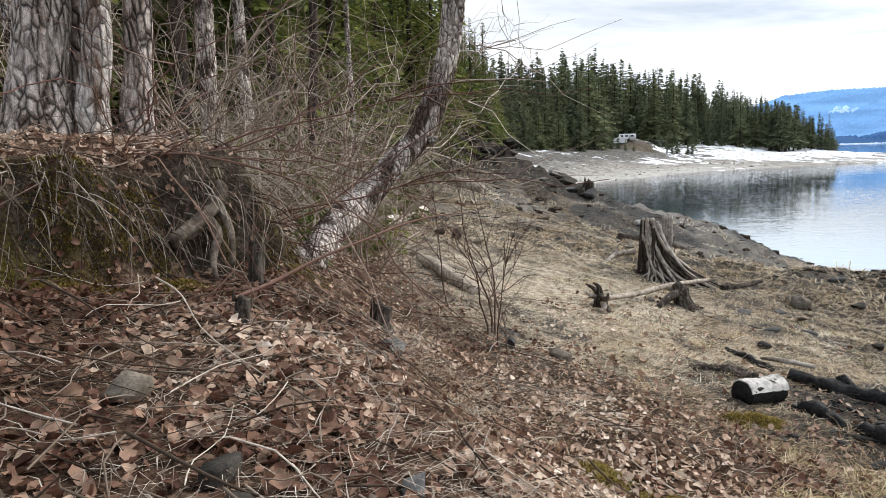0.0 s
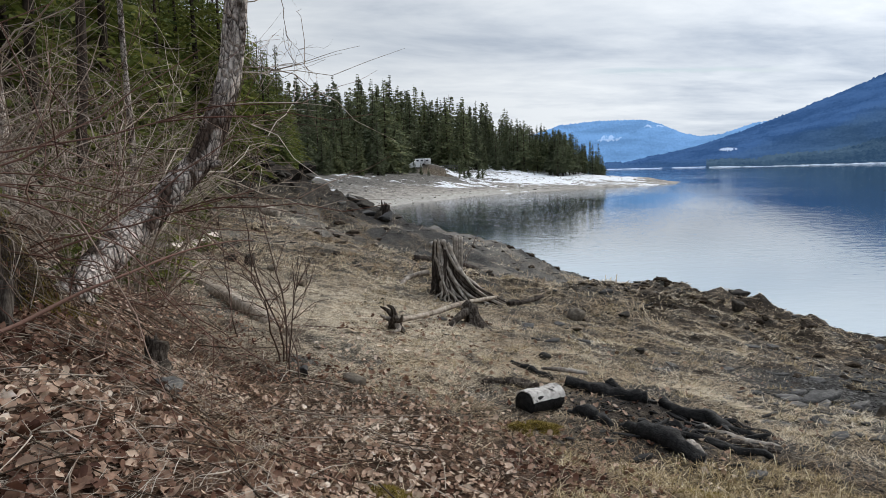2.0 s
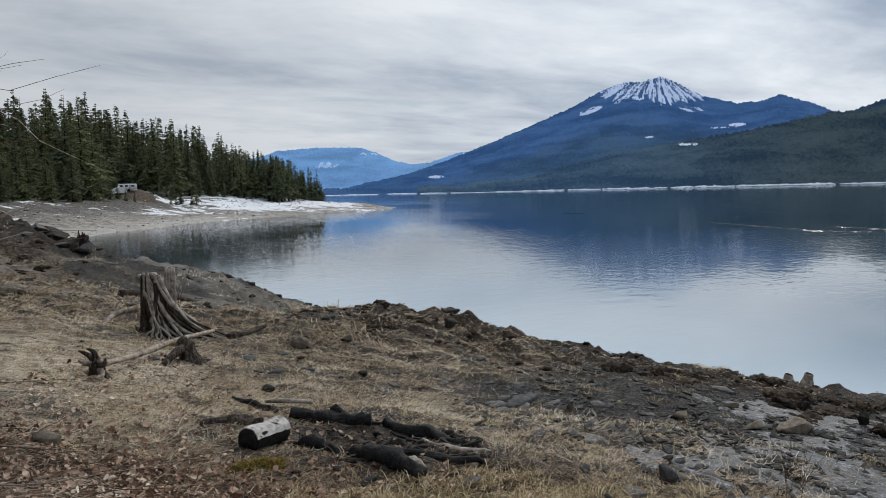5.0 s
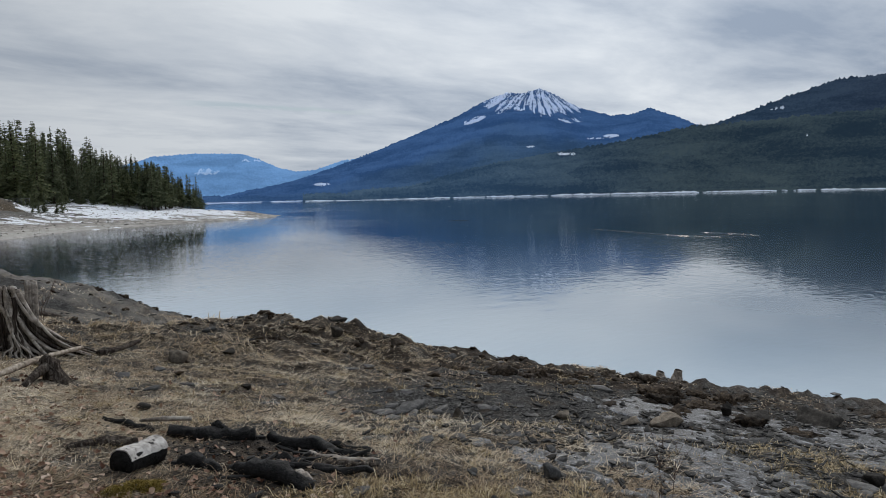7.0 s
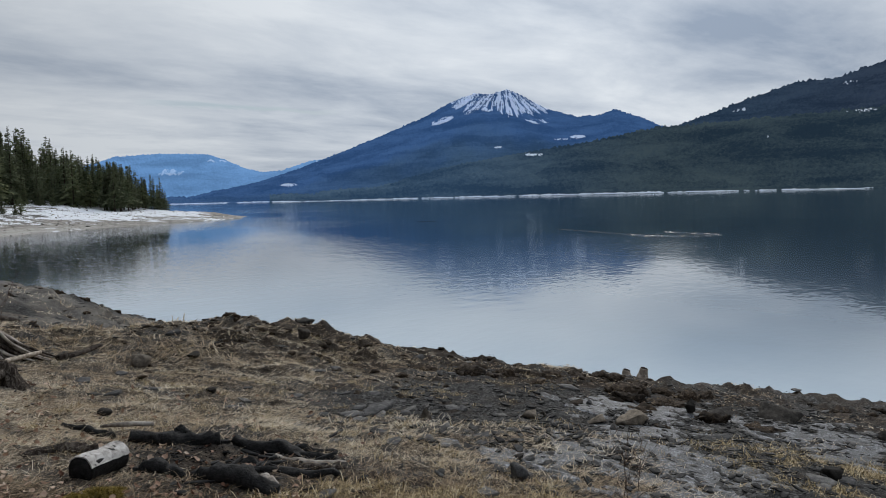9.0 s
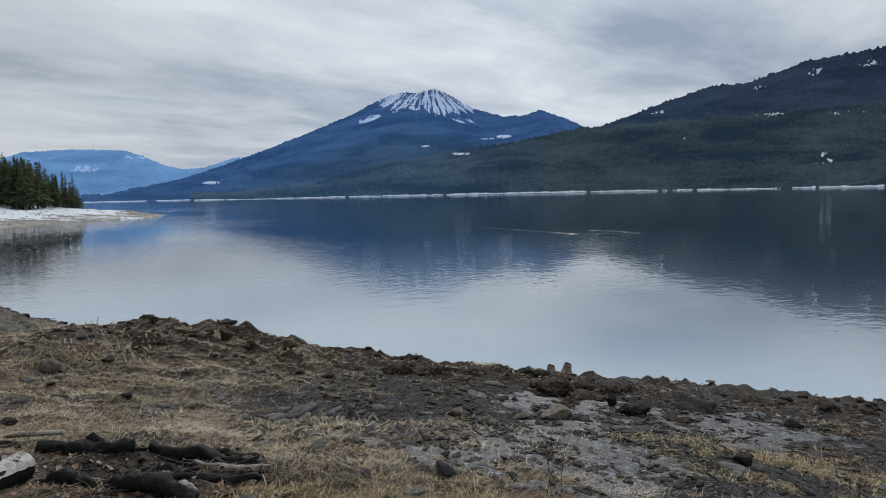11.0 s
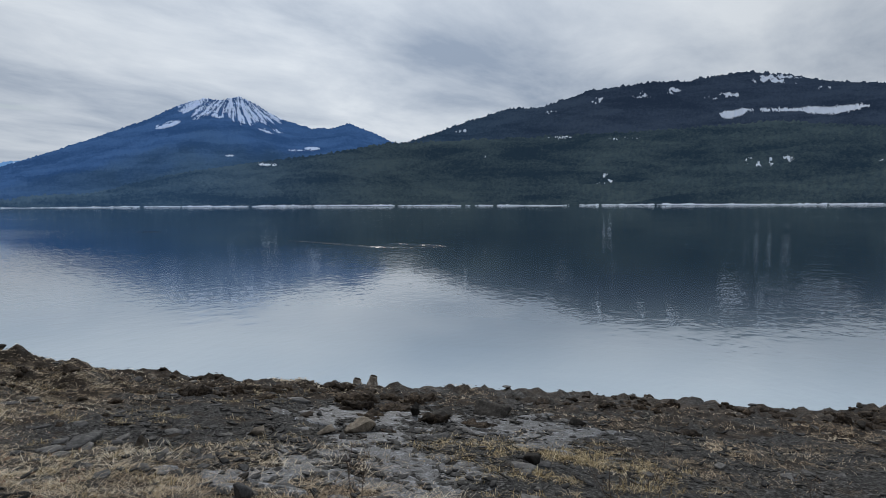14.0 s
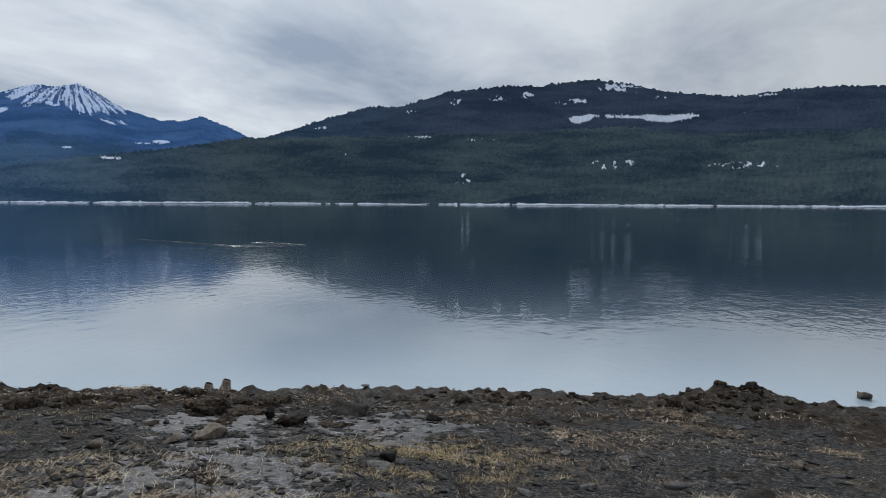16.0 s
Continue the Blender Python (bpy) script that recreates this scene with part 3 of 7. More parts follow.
def build_mountains():
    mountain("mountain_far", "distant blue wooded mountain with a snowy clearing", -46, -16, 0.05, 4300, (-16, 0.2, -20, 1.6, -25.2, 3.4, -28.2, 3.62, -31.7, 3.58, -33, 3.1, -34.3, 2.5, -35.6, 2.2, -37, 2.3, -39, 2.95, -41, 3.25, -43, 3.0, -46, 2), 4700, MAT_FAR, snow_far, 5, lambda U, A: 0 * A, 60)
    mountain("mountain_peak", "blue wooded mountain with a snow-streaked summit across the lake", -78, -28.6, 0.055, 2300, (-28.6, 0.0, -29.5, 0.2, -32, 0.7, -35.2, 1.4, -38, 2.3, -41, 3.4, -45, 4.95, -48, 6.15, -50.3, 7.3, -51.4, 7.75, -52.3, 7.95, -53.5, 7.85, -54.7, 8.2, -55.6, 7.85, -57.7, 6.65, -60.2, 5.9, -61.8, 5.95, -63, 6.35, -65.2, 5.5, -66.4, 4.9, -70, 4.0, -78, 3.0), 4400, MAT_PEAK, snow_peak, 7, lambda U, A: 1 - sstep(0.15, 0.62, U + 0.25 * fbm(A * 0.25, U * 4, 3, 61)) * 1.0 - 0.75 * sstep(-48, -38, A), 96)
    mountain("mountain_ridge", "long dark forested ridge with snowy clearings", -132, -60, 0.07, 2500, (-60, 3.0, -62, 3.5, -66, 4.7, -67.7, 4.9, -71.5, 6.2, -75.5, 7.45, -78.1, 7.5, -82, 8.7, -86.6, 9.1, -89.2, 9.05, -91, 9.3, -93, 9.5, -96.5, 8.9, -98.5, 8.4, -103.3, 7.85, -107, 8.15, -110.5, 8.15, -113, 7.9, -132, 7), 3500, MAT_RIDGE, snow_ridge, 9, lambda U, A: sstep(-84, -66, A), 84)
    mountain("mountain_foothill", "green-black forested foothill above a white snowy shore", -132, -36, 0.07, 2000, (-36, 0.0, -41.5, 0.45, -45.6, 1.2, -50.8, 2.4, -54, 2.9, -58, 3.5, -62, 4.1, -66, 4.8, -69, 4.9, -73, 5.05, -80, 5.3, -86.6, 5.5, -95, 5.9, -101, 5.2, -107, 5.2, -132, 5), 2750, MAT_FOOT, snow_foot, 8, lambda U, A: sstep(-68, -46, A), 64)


build_ground()
build_water()
build_mountains()

# ---------------------------------------------------------------- geometry kit
class Geo:
    """Quads gathered into one mesh, with an optional value for each vertex."""

    def __init__(self):
        self.v, self.f, self.n = [], [], 0

    def add(self, v, f):
        self.v.append(np.asarray(v, float))
        self.f.append(np.asarray(f, int) + self.n)
        self.n += len(v)

    def mesh(self, name, material, smooth=True):
        return mesh_of(name, np.concatenate(self.v), np.concatenate(self.f), material, smooth)


def tube(geo, pts, radii, sides=6, bump=0.0, seed=0, cap=True, freq=3.0, grain=7.0):
    """A tapering stem along pts; bump roughens it."""
    pts = np.asarray(pts, float)
    n = len(pts)
    radii = np.broadcast_to(np.asarray(radii, float), (n,)).copy()
    tan = np.gradient(pts, axis=0)
    tan /= np.linalg.norm(tan, axis=1)[:, None] + 1e-9
    ref = np.array([0, 0, 1.0]) if abs(tan[0][2]) < 0.8 else np.array([1.0, 0, 0])
    u = np.cross(tan, ref)
    u /= np.linalg.norm(u, axis=1)[:, None] + 1e-9
    w = np.cross(tan, u)
    a = np.linspace(0, 2 * np.pi, sides, endpoint=False)
    rr = np.repeat(radii[:, None], sides, 1)
    if bump:
        s = np.arange(n)[:, None] * (grain / n)
        rr = rr * (1 + bump * fbm(np.cos(a)[None, :] * freq + 0 * s + seed * 3.1, np.sin(a)[None, :] * freq + s, 3, seed))
    ring = pts[:, None, :] + rr[..., None] * (np.cos(a)[None, :, None] * u[:, None, :] + np.sin(a)[None, :, None] * w[:, None, :])
    v = ring.reshape(-1, 3)
    i = np.arange(n - 1)[:, None] * sides + np.arange(sides)[None, :]
    j = np.arange(n - 1)[:, None] * sides + (np.arange(sides)[None, :] + 1) % sides
    f = np.stack([i, j, j + sides, i + sides], -1).reshape(-1, 4)
    if cap:
        v = np.vstack([v, pts[0] + 0.02 * (ring[0] - pts[0]), pts[-1] + 0.02 * (ring[-1] - pts[-1])])
        k = np.arange(sides)
        k2 = (k + 1) % sides
        c0, c1, e = n * sides, n * sides + sides, (n - 1) * sides
        f = np.vstack([f, np.stack([k2, k, c0 + k, c0 + k2], -1), np.stack([e + k, e + k2, c1 + k2, c1 + k], -1)])
    geo.add(v, f)


def sweep(ctrl, n):
    """A smooth line of n points through the given ones."""
    ctrl = np.asarray(ctrl, float)
    m = len(ctrl)
    t = np.linspace(0, m - 1, n)
    i = np.clip(t.astype(int), 0, m - 2)
    u = (t - i)[:, None]
    P = lambda k: ctrl[np.clip(k, 0, m - 1)]
    p0, p1, p2, p3 = P(i - 1), P(i), P(i + 1), P(i + 2)
    return 0.5 * (2 * p1 + (p2 - p0) * u + (2 * p0 - 5 * p1 + 4 * p2 - p3) * u ** 2 + (3 * p1 - p0 - 3 * p2 + p3) * u ** 3)


def cube_sphere(k):
    v, f = [], []
    for ax in range(3):
        for s in (-1, 1):
            a, b = np.meshgrid(np.linspace(-1, 1, k), np.linspace(-1, 1, k), indexing="ij")
            p = np.zeros((k, k, 3))
            p[..., ax], p[..., (ax + 1) % 3], p[..., (ax + 2) % 3] = s, a, b
            fc = grid_faces(k, k)
            f.append((fc if s > 0 else fc[:, ::-1]) + len(v) * k * k)
            v.append(p.reshape(-1, 3))
    v, f = np.concatenate(v), np.concatenate(f)
    v = v / np.linalg.norm(v, axis=1)[:, None]
    key = np.round(v, 5)
    _, first, inv = np.unique(key, axis=0, return_index=True, return_inverse=True)
    return v[first], inv.ravel()[f]


SPHERES = {k: cube_sphere(k) for k in (4, 5, 8, 12)}


def rock_points(seed, size, k=8, angular=0.5, lump=0.25):
    """A stone: a ball cut by random planes, then roughened."""
    rng = np.random.default_rng(seed)
    v, f = SPHERES[k]
    v = v.copy()
    for _ in range(int(4 + 14 * angular)):
        d = rng.normal(size=3)
        d /= np.linalg.norm(d)
        c = rng.uniform(0.3, 0.75) if angular > 0.3 else rng.uniform(0.7, 0.95)
        over = np.clip(v @ d - c, 0, None)
        v -= over[:, None] * d * (0.5 + 0.5 * min(1, angular * 2))
    q = v * 1.7 + seed * 1.37
    v = v * (1 + lump * fbm(q[:, 0] + q[:, 2] * 0.7, q[:, 1] - q[:, 2] * 0.6, 3, seed % 90) + 0.4 * lump * np.abs(fbm(q[:, 0] * 3 - q[:, 2] * 2, q[:, 1] * 3 + q[:, 2] * 2, 2, seed % 70)))[:, None]
    return v * np.asarray(size) / 2, f


def slab_points(seed, size, sides=8):
    """A flake of slate: an uneven outline with a chamfered rim."""
    rng = np.random.default_rng(seed)
    a = np.sort(np.linspace(0, 2 * np.pi, sides, endpoint=False) + rng.uniform(-0.42, 0.42, sides) * 2 * np.pi / sides)
    r = rng.uniform(0.5, 1.0, sides)
    x, y = np.cos(a) * r * size[0] / 2, np.sin(a) * r * size[1] / 2
    h = size[2] / 2
    tilt = rng.uniform(-0.25, 0.25, 2)
    rings = []
    for s, z in ((1.0, -h), (1.03, h * 0.6), (0.96, h), (0.02, h * 1.02)):
        rings.append(np.stack([x * s, y * s, z + (tilt[0] * x + tilt[1] * y) * s * 0.3], -1))
    v = np.concatenate(rings)
    n = len(rings)
    i = np.arange(n - 1)[:, None] * sides + np.arange(sides)[None, :]
    j = np.arange(n - 1)[:, None] * sides + (np.arange(sides)[None, :] + 1) % sides
    return v, np.stack([i, j, j + sides, i + sides], -1).reshape(-1, 4)


def turn_z(v, a):
    c, s = math.cos(a), math.sin(a)
    return v @ np.array([[c, s, 0], [-s, c, 0], [0, 0, 1]])


def gz(x, y):
    return float(land(np.array([x]), np.array([y]))[0])


def part(name, geo, material, parent=None, label="", smooth=True):
    """One mesh object from a Geo or a mesh, under a thing or a part."""
    me = geo.mesh(name, material, smooth) if isinstance(geo, Geo) else geo
    ob = new(name, me)
    if parent is not None:
        ob.parent = parent
    if label:
        ob["label"] = label
    return ob


def thing(name, label, category, at=(0, 0, 0), group=""):
    ob = new(name)
    ob.empty_display_size = 0.1
    ob.matrix_basis = pose(*at)
    return tagged(ob, label, category, group)


# ---------------------------------------------------------------- materials of things
def wood_like(name, dark, mid, light, grain=(30, 30, 3), rough=0.85, crack=0.8, dist=0.01):
    k = Mat(name, rough, spec=0.05)
    g, b = k.noise(1.0, 6, 0.65, grain, dist=0.6), k.noise(2.2, 4)
    c = k.ramp(k.math("ADD", k.math("MULTIPLY", g, 0.75), k.math("MULTIPLY", b, 0.25)), (0.33, dark), (0.5, mid), (0.68, light))
    n = k.bump(g, crack, dist)
    return k.done(c, None, n)


def bark_white(name, pale, brown, dark, scale=1.0, cover=0.5, gap=0.13):
    """Pale bark broken by dark fissures, with brown worn parts."""
    k = Mat(name, 0.9, spec=0.04)
    warp = k.nt.nodes.new("ShaderNodeTexNoise")
    warp.inputs["Scale"].default_value, warp.inputs["Detail"].default_value = 7.0 * scale, 4.0
    k.link(k.coord(), warp.inputs["Vector"])
    put = k.nt.nodes.new("ShaderNodeVectorMath")
    put.operation = "MULTIPLY_ADD"
    k.link(warp.outputs["Color"], put.inputs[0])
    put.inputs[1].default_value = (0.05, 0.05, 0.14)
    k.link(k.coord(), put.inputs[2])

    def cracks(sx, sz):
        mp = k.nt.nodes.new("ShaderNodeMapping")
        mp.inputs["Scale"].default_value = (sx, sx, sz)
        k.link(put.outputs[0], mp.inputs[0])
        v = k.nt.nodes.new("ShaderNodeTexVoronoi")
        v.feature = "DISTANCE_TO_EDGE"
        v.inputs["Scale"].default_value = 1.0
        k.link(mp.outputs[0], v.inputs["Vector"])
        return v.outputs["Distance"]
    big, small = cracks(30 * scale, 11 * scale), cracks(62 * scale, 24 * scale)
    fine = k.noise(1.0, 5, 0.75, (85, 85, 40))
    patch = k.noise(1.0, 6, 0.68, (5 * scale, 5 * scale, 2.4 * scale), dist=0.6)
    c = k.mix(k.ramp(patch, (cover - 0.05, 0.0), (cover + 0.05, 1.0)), pale, brown)
    c = k.mix(k.ramp(small, (0.0, 0.45), (0.1, 0.0)), c, dark)
    broken = k.ramp(k.noise(1.0, 4, 0.6, (9 * scale, 9 * scale, 5 * scale)), (0.38, 0.0), (0.5, 1.0))
    c = k.mix(k.math("MULTIPLY", broken, k.ramp(big, (0.0, 0.95), (gap, 0.0))), c, dark)
    c = k.mix(0.5, c, k.ramp(fine, (0.3, 0.15), (0.7, 0.8)), "OVERLAY")
    n = k.bump(k.ramp(big, (0.0, 0.0), (0.25, 1.0)), 1.0, 0.03)
    n = k.bump(fine, 0.5, 0.008, n)
    return k.done(c, None, n)


def varied(name, stops, rough=0.8, by="island", grain=30, amount=0.3, spec=0.06, translucent=0.0):
    """A colour that differs from piece to piece, with fine grain."""
    k = Mat(name, rough, spec=spec)
    fac = k.island() if by == "island" else k.each() if by == "each" else k.math("ADD", k.math("MULTIPLY", k.island(), 0.45), k.math("MULTIPLY", k.attr("tone"), 0.6))
    c = k.ramp(fac, *stops)
    c = k.mix(amount, c, k.ramp(k.noise(grain, 4, 0.6), (0.3, 0.15), (0.7, 0.85)), "OVERLAY")
    if translucent:
        k.glow_through(c, translucent)
    return k.done(c)


def stone_material(name, dark, mid, light, scale=14, by="each"):
    k = Mat(name, 0.85, spec=0.1)
    n1, n2 = k.noise(scale, 5, 0.65), k.noise(scale * 6, 4, 0.7)
    c = k.ramp(k.math("ADD", k.math("MULTIPLY", n1, 0.6), k.math("MULTIPLY", n2, 0.4)), (0.34, dark), (0.52, mid), (0.7, light))
    r = k.each() if by == "each" else k.island()
    c = k.mix(0.75, c, k.ramp(r, (0, (0.22, 0.215, 0.21)), (0.5, (0.5, 0.49, 0.48)), (1, (0.8, 0.76, 0.7))), "OVERLAY")
    n = k.bump(n1, 0.6, 0.02)
    n = k.bump(n2, 0.5, 0.005, n)
    return k.done(c, None, n)


def char_material():
    k = Mat("charred_wood", 0.7, spec=0.12)
    cell = k.voronoi(1.0, "DISTANCE_TO_EDGE", "Distance", (48, 30, 48))
    g = k.noise(30, 5, 0.65)
    c = k.ramp(g, (0.35, (0.006, 0.006, 0.006)), (0.7, (0.03, 0.028, 0.027)), (0.85, (0.11, 0.1, 0.095)))
    n = k.bump(cell, 0.5, 0.008)
    n = k.bump(g, 0.8, 0.012, n)
    return k.done(c, None, n)


def needle_material(name, dark, light, by="each"):
    k = Mat(name, 0.75, spec=0.06)
    c = k.mix(k.island(), dark, light)
    r = k.each() if by == "each" else k.attr("tint")
    c = k.mix(0.55, c, k.ramp(r, (0, (0.25, 0.24, 0.2)), (0.5, (0.5, 0.5, 0.47)), (1, (0.74, 0.7, 0.5))), "OVERLAY")
    k.glow_through(c, 0.3)
    return k.done(c)


def ice_material():
    k = Mat("shore_ice", 0.6, spec=0.25)
    n1, n2 = k.noise(8, 6, 0.8), k.noise(55, 4, 0.75)
    c = k.ramp(k.math("ADD", k.math("MULTIPLY", n1, 0.6), k.math("MULTIPLY", n2, 0.4)), (0.45, (0.018, 0.018, 0.019)), (0.525, (0.075, 0.076, 0.08)), (0.6, (0.36, 0.37, 0.39)))
    return k.done(c, k.ramp(n1, (0.4, 0.45), (0.6, 0.75)), k.bump(n1, 0.8, 0.03))


M_LEAF = varied("dead_leaf", ((0, (0.045, 0.018, 0.012)), (0.25, (0.14, 0.068, 0.045)), (0.5, (0.35, 0.222, 0.155)), (0.75, (0.6, 0.455, 0.345)), (1, (0.86, 0.74, 0.62))), 0.6, by="tone", grain=40, amount=0.4, spec=0.12, translucent=0.2)
M_STRAW = varied("dead_grass", ((0, (0.1, 0.062, 0.036)), (0.35, (0.4, 0.295, 0.19)), (0.7, (0.74, 0.63, 0.47)), (1, (0.86, 0.79, 0.66))), 0.7, by="tone", amount=0.15, translucent=0.3)
M_GOLD = varied("golden_grass", ((0, (0.075, 0.052, 0.02)), (0.4, (0.23, 0.165, 0.078)), (0.75, (0.48, 0.37, 0.21)), (1, (0.72, 0.61, 0.42))), 0.7, amount=0.15)
M_GREYGRASS = varied("grey_dead_stems", ((0, (0.13, 0.095, 0.075)), (0.5, (0.32, 0.255, 0.2)), (1, (0.56, 0.49, 0.41))), 0.8, amount=0.2)
M_TWIG = varied("brown_twig", ((0, (0.11, 0.082, 0.064)), (0.5, (0.33, 0.265, 0.21)), (1, (0.6, 0.53, 0.45))), 0.8, amount=0.3, grain=60)
M_DARKTWIG = varied("dark_sapling_bark", ((0, (0.04, 0.025, 0.02)), (1, (0.13, 0.09, 0.07))), 0.7, amount=0.3, grain=60)
M_REDTWIG = varied("red_brown_twig", ((0, (0.07, 0.035, 0.027)), (0.5, (0.17, 0.09, 0.068)), (1, (0.33, 0.24, 0.19))), 0.6, amount=0.25, grain=60)
M_ROOT = varied("pale_root", ((0, (0.025, 0.017, 0.012)), (0.5, (0.12, 0.088, 0.065)), (0.8, (0.28, 0.225, 0.18)), (1, (0.52, 0.455, 0.38))), 0.85, amount=0.4, grain=50)
M_COTTON = bark_white("furrowed_pale_bark", (0.6, 0.52, 0.47), (0.27, 0.205, 0.165), (0.022, 0.016, 0.013), 0.62, 0.53, 0.17)
M_BIRCH = bark_white("mottled_birch_bark", (0.7, 0.62, 0.56), (0.12, 0.088, 0.07), (0.03, 0.022, 0.018), 0.8, 0.5, 0.1)
M_PEEL = bark_white("peeling_white_bark", (0.68, 0.62, 0.57), (0.2, 0.135, 0.1), (0.05, 0.034, 0.026), 0.6, 0.5, 0.07)
M_DARKBARK = wood_like("dark_conifer_bark", (0.02, 0.015, 0.012), (0.055, 0.043, 0.035), (0.12, 0.1, 0.085), (25, 25, 6), 0.95, 1.0, 0.02)
M_DRIFT = wood_like("silver_driftwood", (0.07, 0.057, 0.047), (0.33, 0.287, 0.245), (0.6, 0.545, 0.48), (14, 14, 14), 0.85, 0.9, 0.012)
M_DRIFTDARK = wood_like("dark_weathered_wood", (0.012, 0.0095, 0.008), (0.052, 0.041, 0.034), (0.22, 0.19, 0.16), (34, 34, 5), 0.9, 1.0, 0.03)
M_ROOTBARK = wood_like("grey_brown_root_bark", (0.035, 0.027, 0.021), (0.13, 0.103, 0.08), (0.3, 0.25, 0.205), (16, 16, 16), 0.9, 1.0, 0.015)
M_LOG = wood_like("grey_log_bark", (0.07, 0.055, 0.043), (0.33, 0.275, 0.22), (0.68, 0.6, 0.52), (16, 16, 16), 0.85, 0.8, 0.012)
M_PALEWOOD = wood_like("barkless_pale_wood", (0.38, 0.32, 0.27), (0.62, 0.55, 0.48), (0.76, 0.7, 0.63), (10, 10, 10), 0.7, 0.3, 0.004)
M_ASH = wood_like("white_birch_bark", (0.16, 0.142, 0.13), (0.47, 0.44, 0.41), (0.68, 0.655, 0.62), (22, 22, 22), 0.8, 0.6, 0.006)
M_CHAR = char_material()
M_SLATE = stone_material("slate", (0.04, 0.039, 0.04), (0.1, 0.098, 0.097), (0.23, 0.225, 0.217))
M_SHARDS = stone_material("slate_shards", (0.012, 0.0115, 0.0115), (0.048, 0.047, 0.046), (0.17, 0.164, 0.155), by="island")
M_BROWNROCK = stone_material("brown_boulder", (0.055, 0.046, 0.037), (0.15, 0.127, 0.102), (0.3, 0.262, 0.215))
M_WETROCK = stone_material("dark_wet_rock", (0.016, 0.015, 0.013), (0.045, 0.04, 0.035), (0.11, 0.1, 0.085))
M_RUBBLE = stone_material("shore_rubble", (0.16, 0.15, 0.14), (0.34, 0.32, 0.295), (0.6, 0.575, 0.53), 2, "island")
M_PEAT = stone_material("dark_peat", (0.007, 0.0055, 0.0045), (0.034, 0.025, 0.018), (0.17, 0.13, 0.088), 16, "island")
M_MOSS = varied("yellow_moss", ((0, (0.07, 0.05, 0.01)), (0.5, (0.17, 0.12, 0.025)), (1, (0.28, 0.21, 0.06))), 0.9, amount=0.3)
M_ICE = ice_material()
M_NEEDLE = needle_material("spruce_needles", (0.055, 0.08, 0.032), (0.16, 0.19, 0.07))
M_CEDAR = needle_material("cedar_sprays", (0.06, 0.085, 0.022), (0.2, 0.21, 0.06))
M_FARNEEDLE = needle_material("far_conifer_needles", (0.072, 0.094, 0.056), (0.19, 0.205, 0.128), "tint")
M_FARNEEDLE_ONE = needle_material("cape_conifer_needles", (0.072, 0.094, 0.056), (0.19, 0.205, 0.128))


# ---------------------------------------------------------------- conifers
def conifer(h, reach, whorls, per, sprays, seed, bare=0.05, droop=0.35, width=0.055, length=0.3):
    """Trunk and crown of a conifer h metres high, its foot at the origin."""
    rng = np.random.default_rng(seed)
    trunk = Geo()
    wob = rng.normal(0, 0.012 * h, 2)
    zs = np.linspace(-0.4, h, 9)
    tube(trunk, np.stack([wob[0] * (zs / h) ** 2, wob[1] * (zs / h) ** 2, zs], -1), np.interp(zs, [-0.4, 0, h], [0.016 * h + 0.03, 0.012 * h + 0.02, 0.006]), 7)
    quads = []
    for i in range(whorls):
        u = bare + (1 - bare) * ((i + rng.uniform(-0.3, 0.3)) / whorls)
        u = min(max(u, bare), 0.995)
        z = u * h
        out = reach * (1 - u) ** 0.95 * (0.35 + 0.65 * min(1, (u - bare) * 6 + 0.45)) * rng.uniform(0.75, 1.1) + 0.03
        for j in range(per):
            if rng.random() < 0.12:
                continue
            a = rng.uniform(0, 2 * np.pi)
            ln = out * rng.uniform(0.5, 1.2)
            z = min(h * 0.995, (u + rng.uniform(-1.2, 1.2) / whorls) * h)
            n = max(3, int(sprays * ln / reach + 2))
            s = np.linspace(0.12, 1, n)
            drop = droop * ln
            base = np.stack([np.cos(a) * ln * s, np.sin(a) * ln * s, z + ln * 0.18 * s - drop * s ** 1.7], -1)
            side = np.array([-np.sin(a), np.cos(a), 0])
            fwd = np.array([np.cos(a), np.sin(a), -0.35])
            for sgn in (-1, 1):
                d = side * sgn * rng.uniform(0.6, 1.1, (n, 1)) + fwd * rng.uniform(0.3, 0.9, (n, 1)) + np.array([0, 0, -1]) * rng.uniform(0.0, 0.55, (n, 1))
                d /= np.linalg.norm(d, axis=1)[:, None]
                L = length * (1.15 - 0.6 * s)[:, None] * rng.uniform(0.6, 1.3, (n, 1)) * (0.18 + 0.82 * min(1.0, ln / reach))
                up = rng.normal(0, 0.5, (n, 3)) + np.array([0, 0, 1.0])
                w = np.cross(d, up)
                w = w / (np.linalg.norm(w, axis=1)[:, None] + 1e-9) * (width * h / 10) * rng.uniform(0.7, 1.4, (n, 1)) * (0.25 + 0.75 * min(1.0, 1.6 * ln / reach))
                quads.append(np.stack([base, base + d * L * 0.45 + w, base + d * L, base + d * L * 0.45 - w], 1))
    q = np.concatenate(quads)
    crown = Geo()
    crown.add(q.reshape(-1, 3), np.arange(len(q) * 4).reshape(-1, 4))
    return trunk, crown


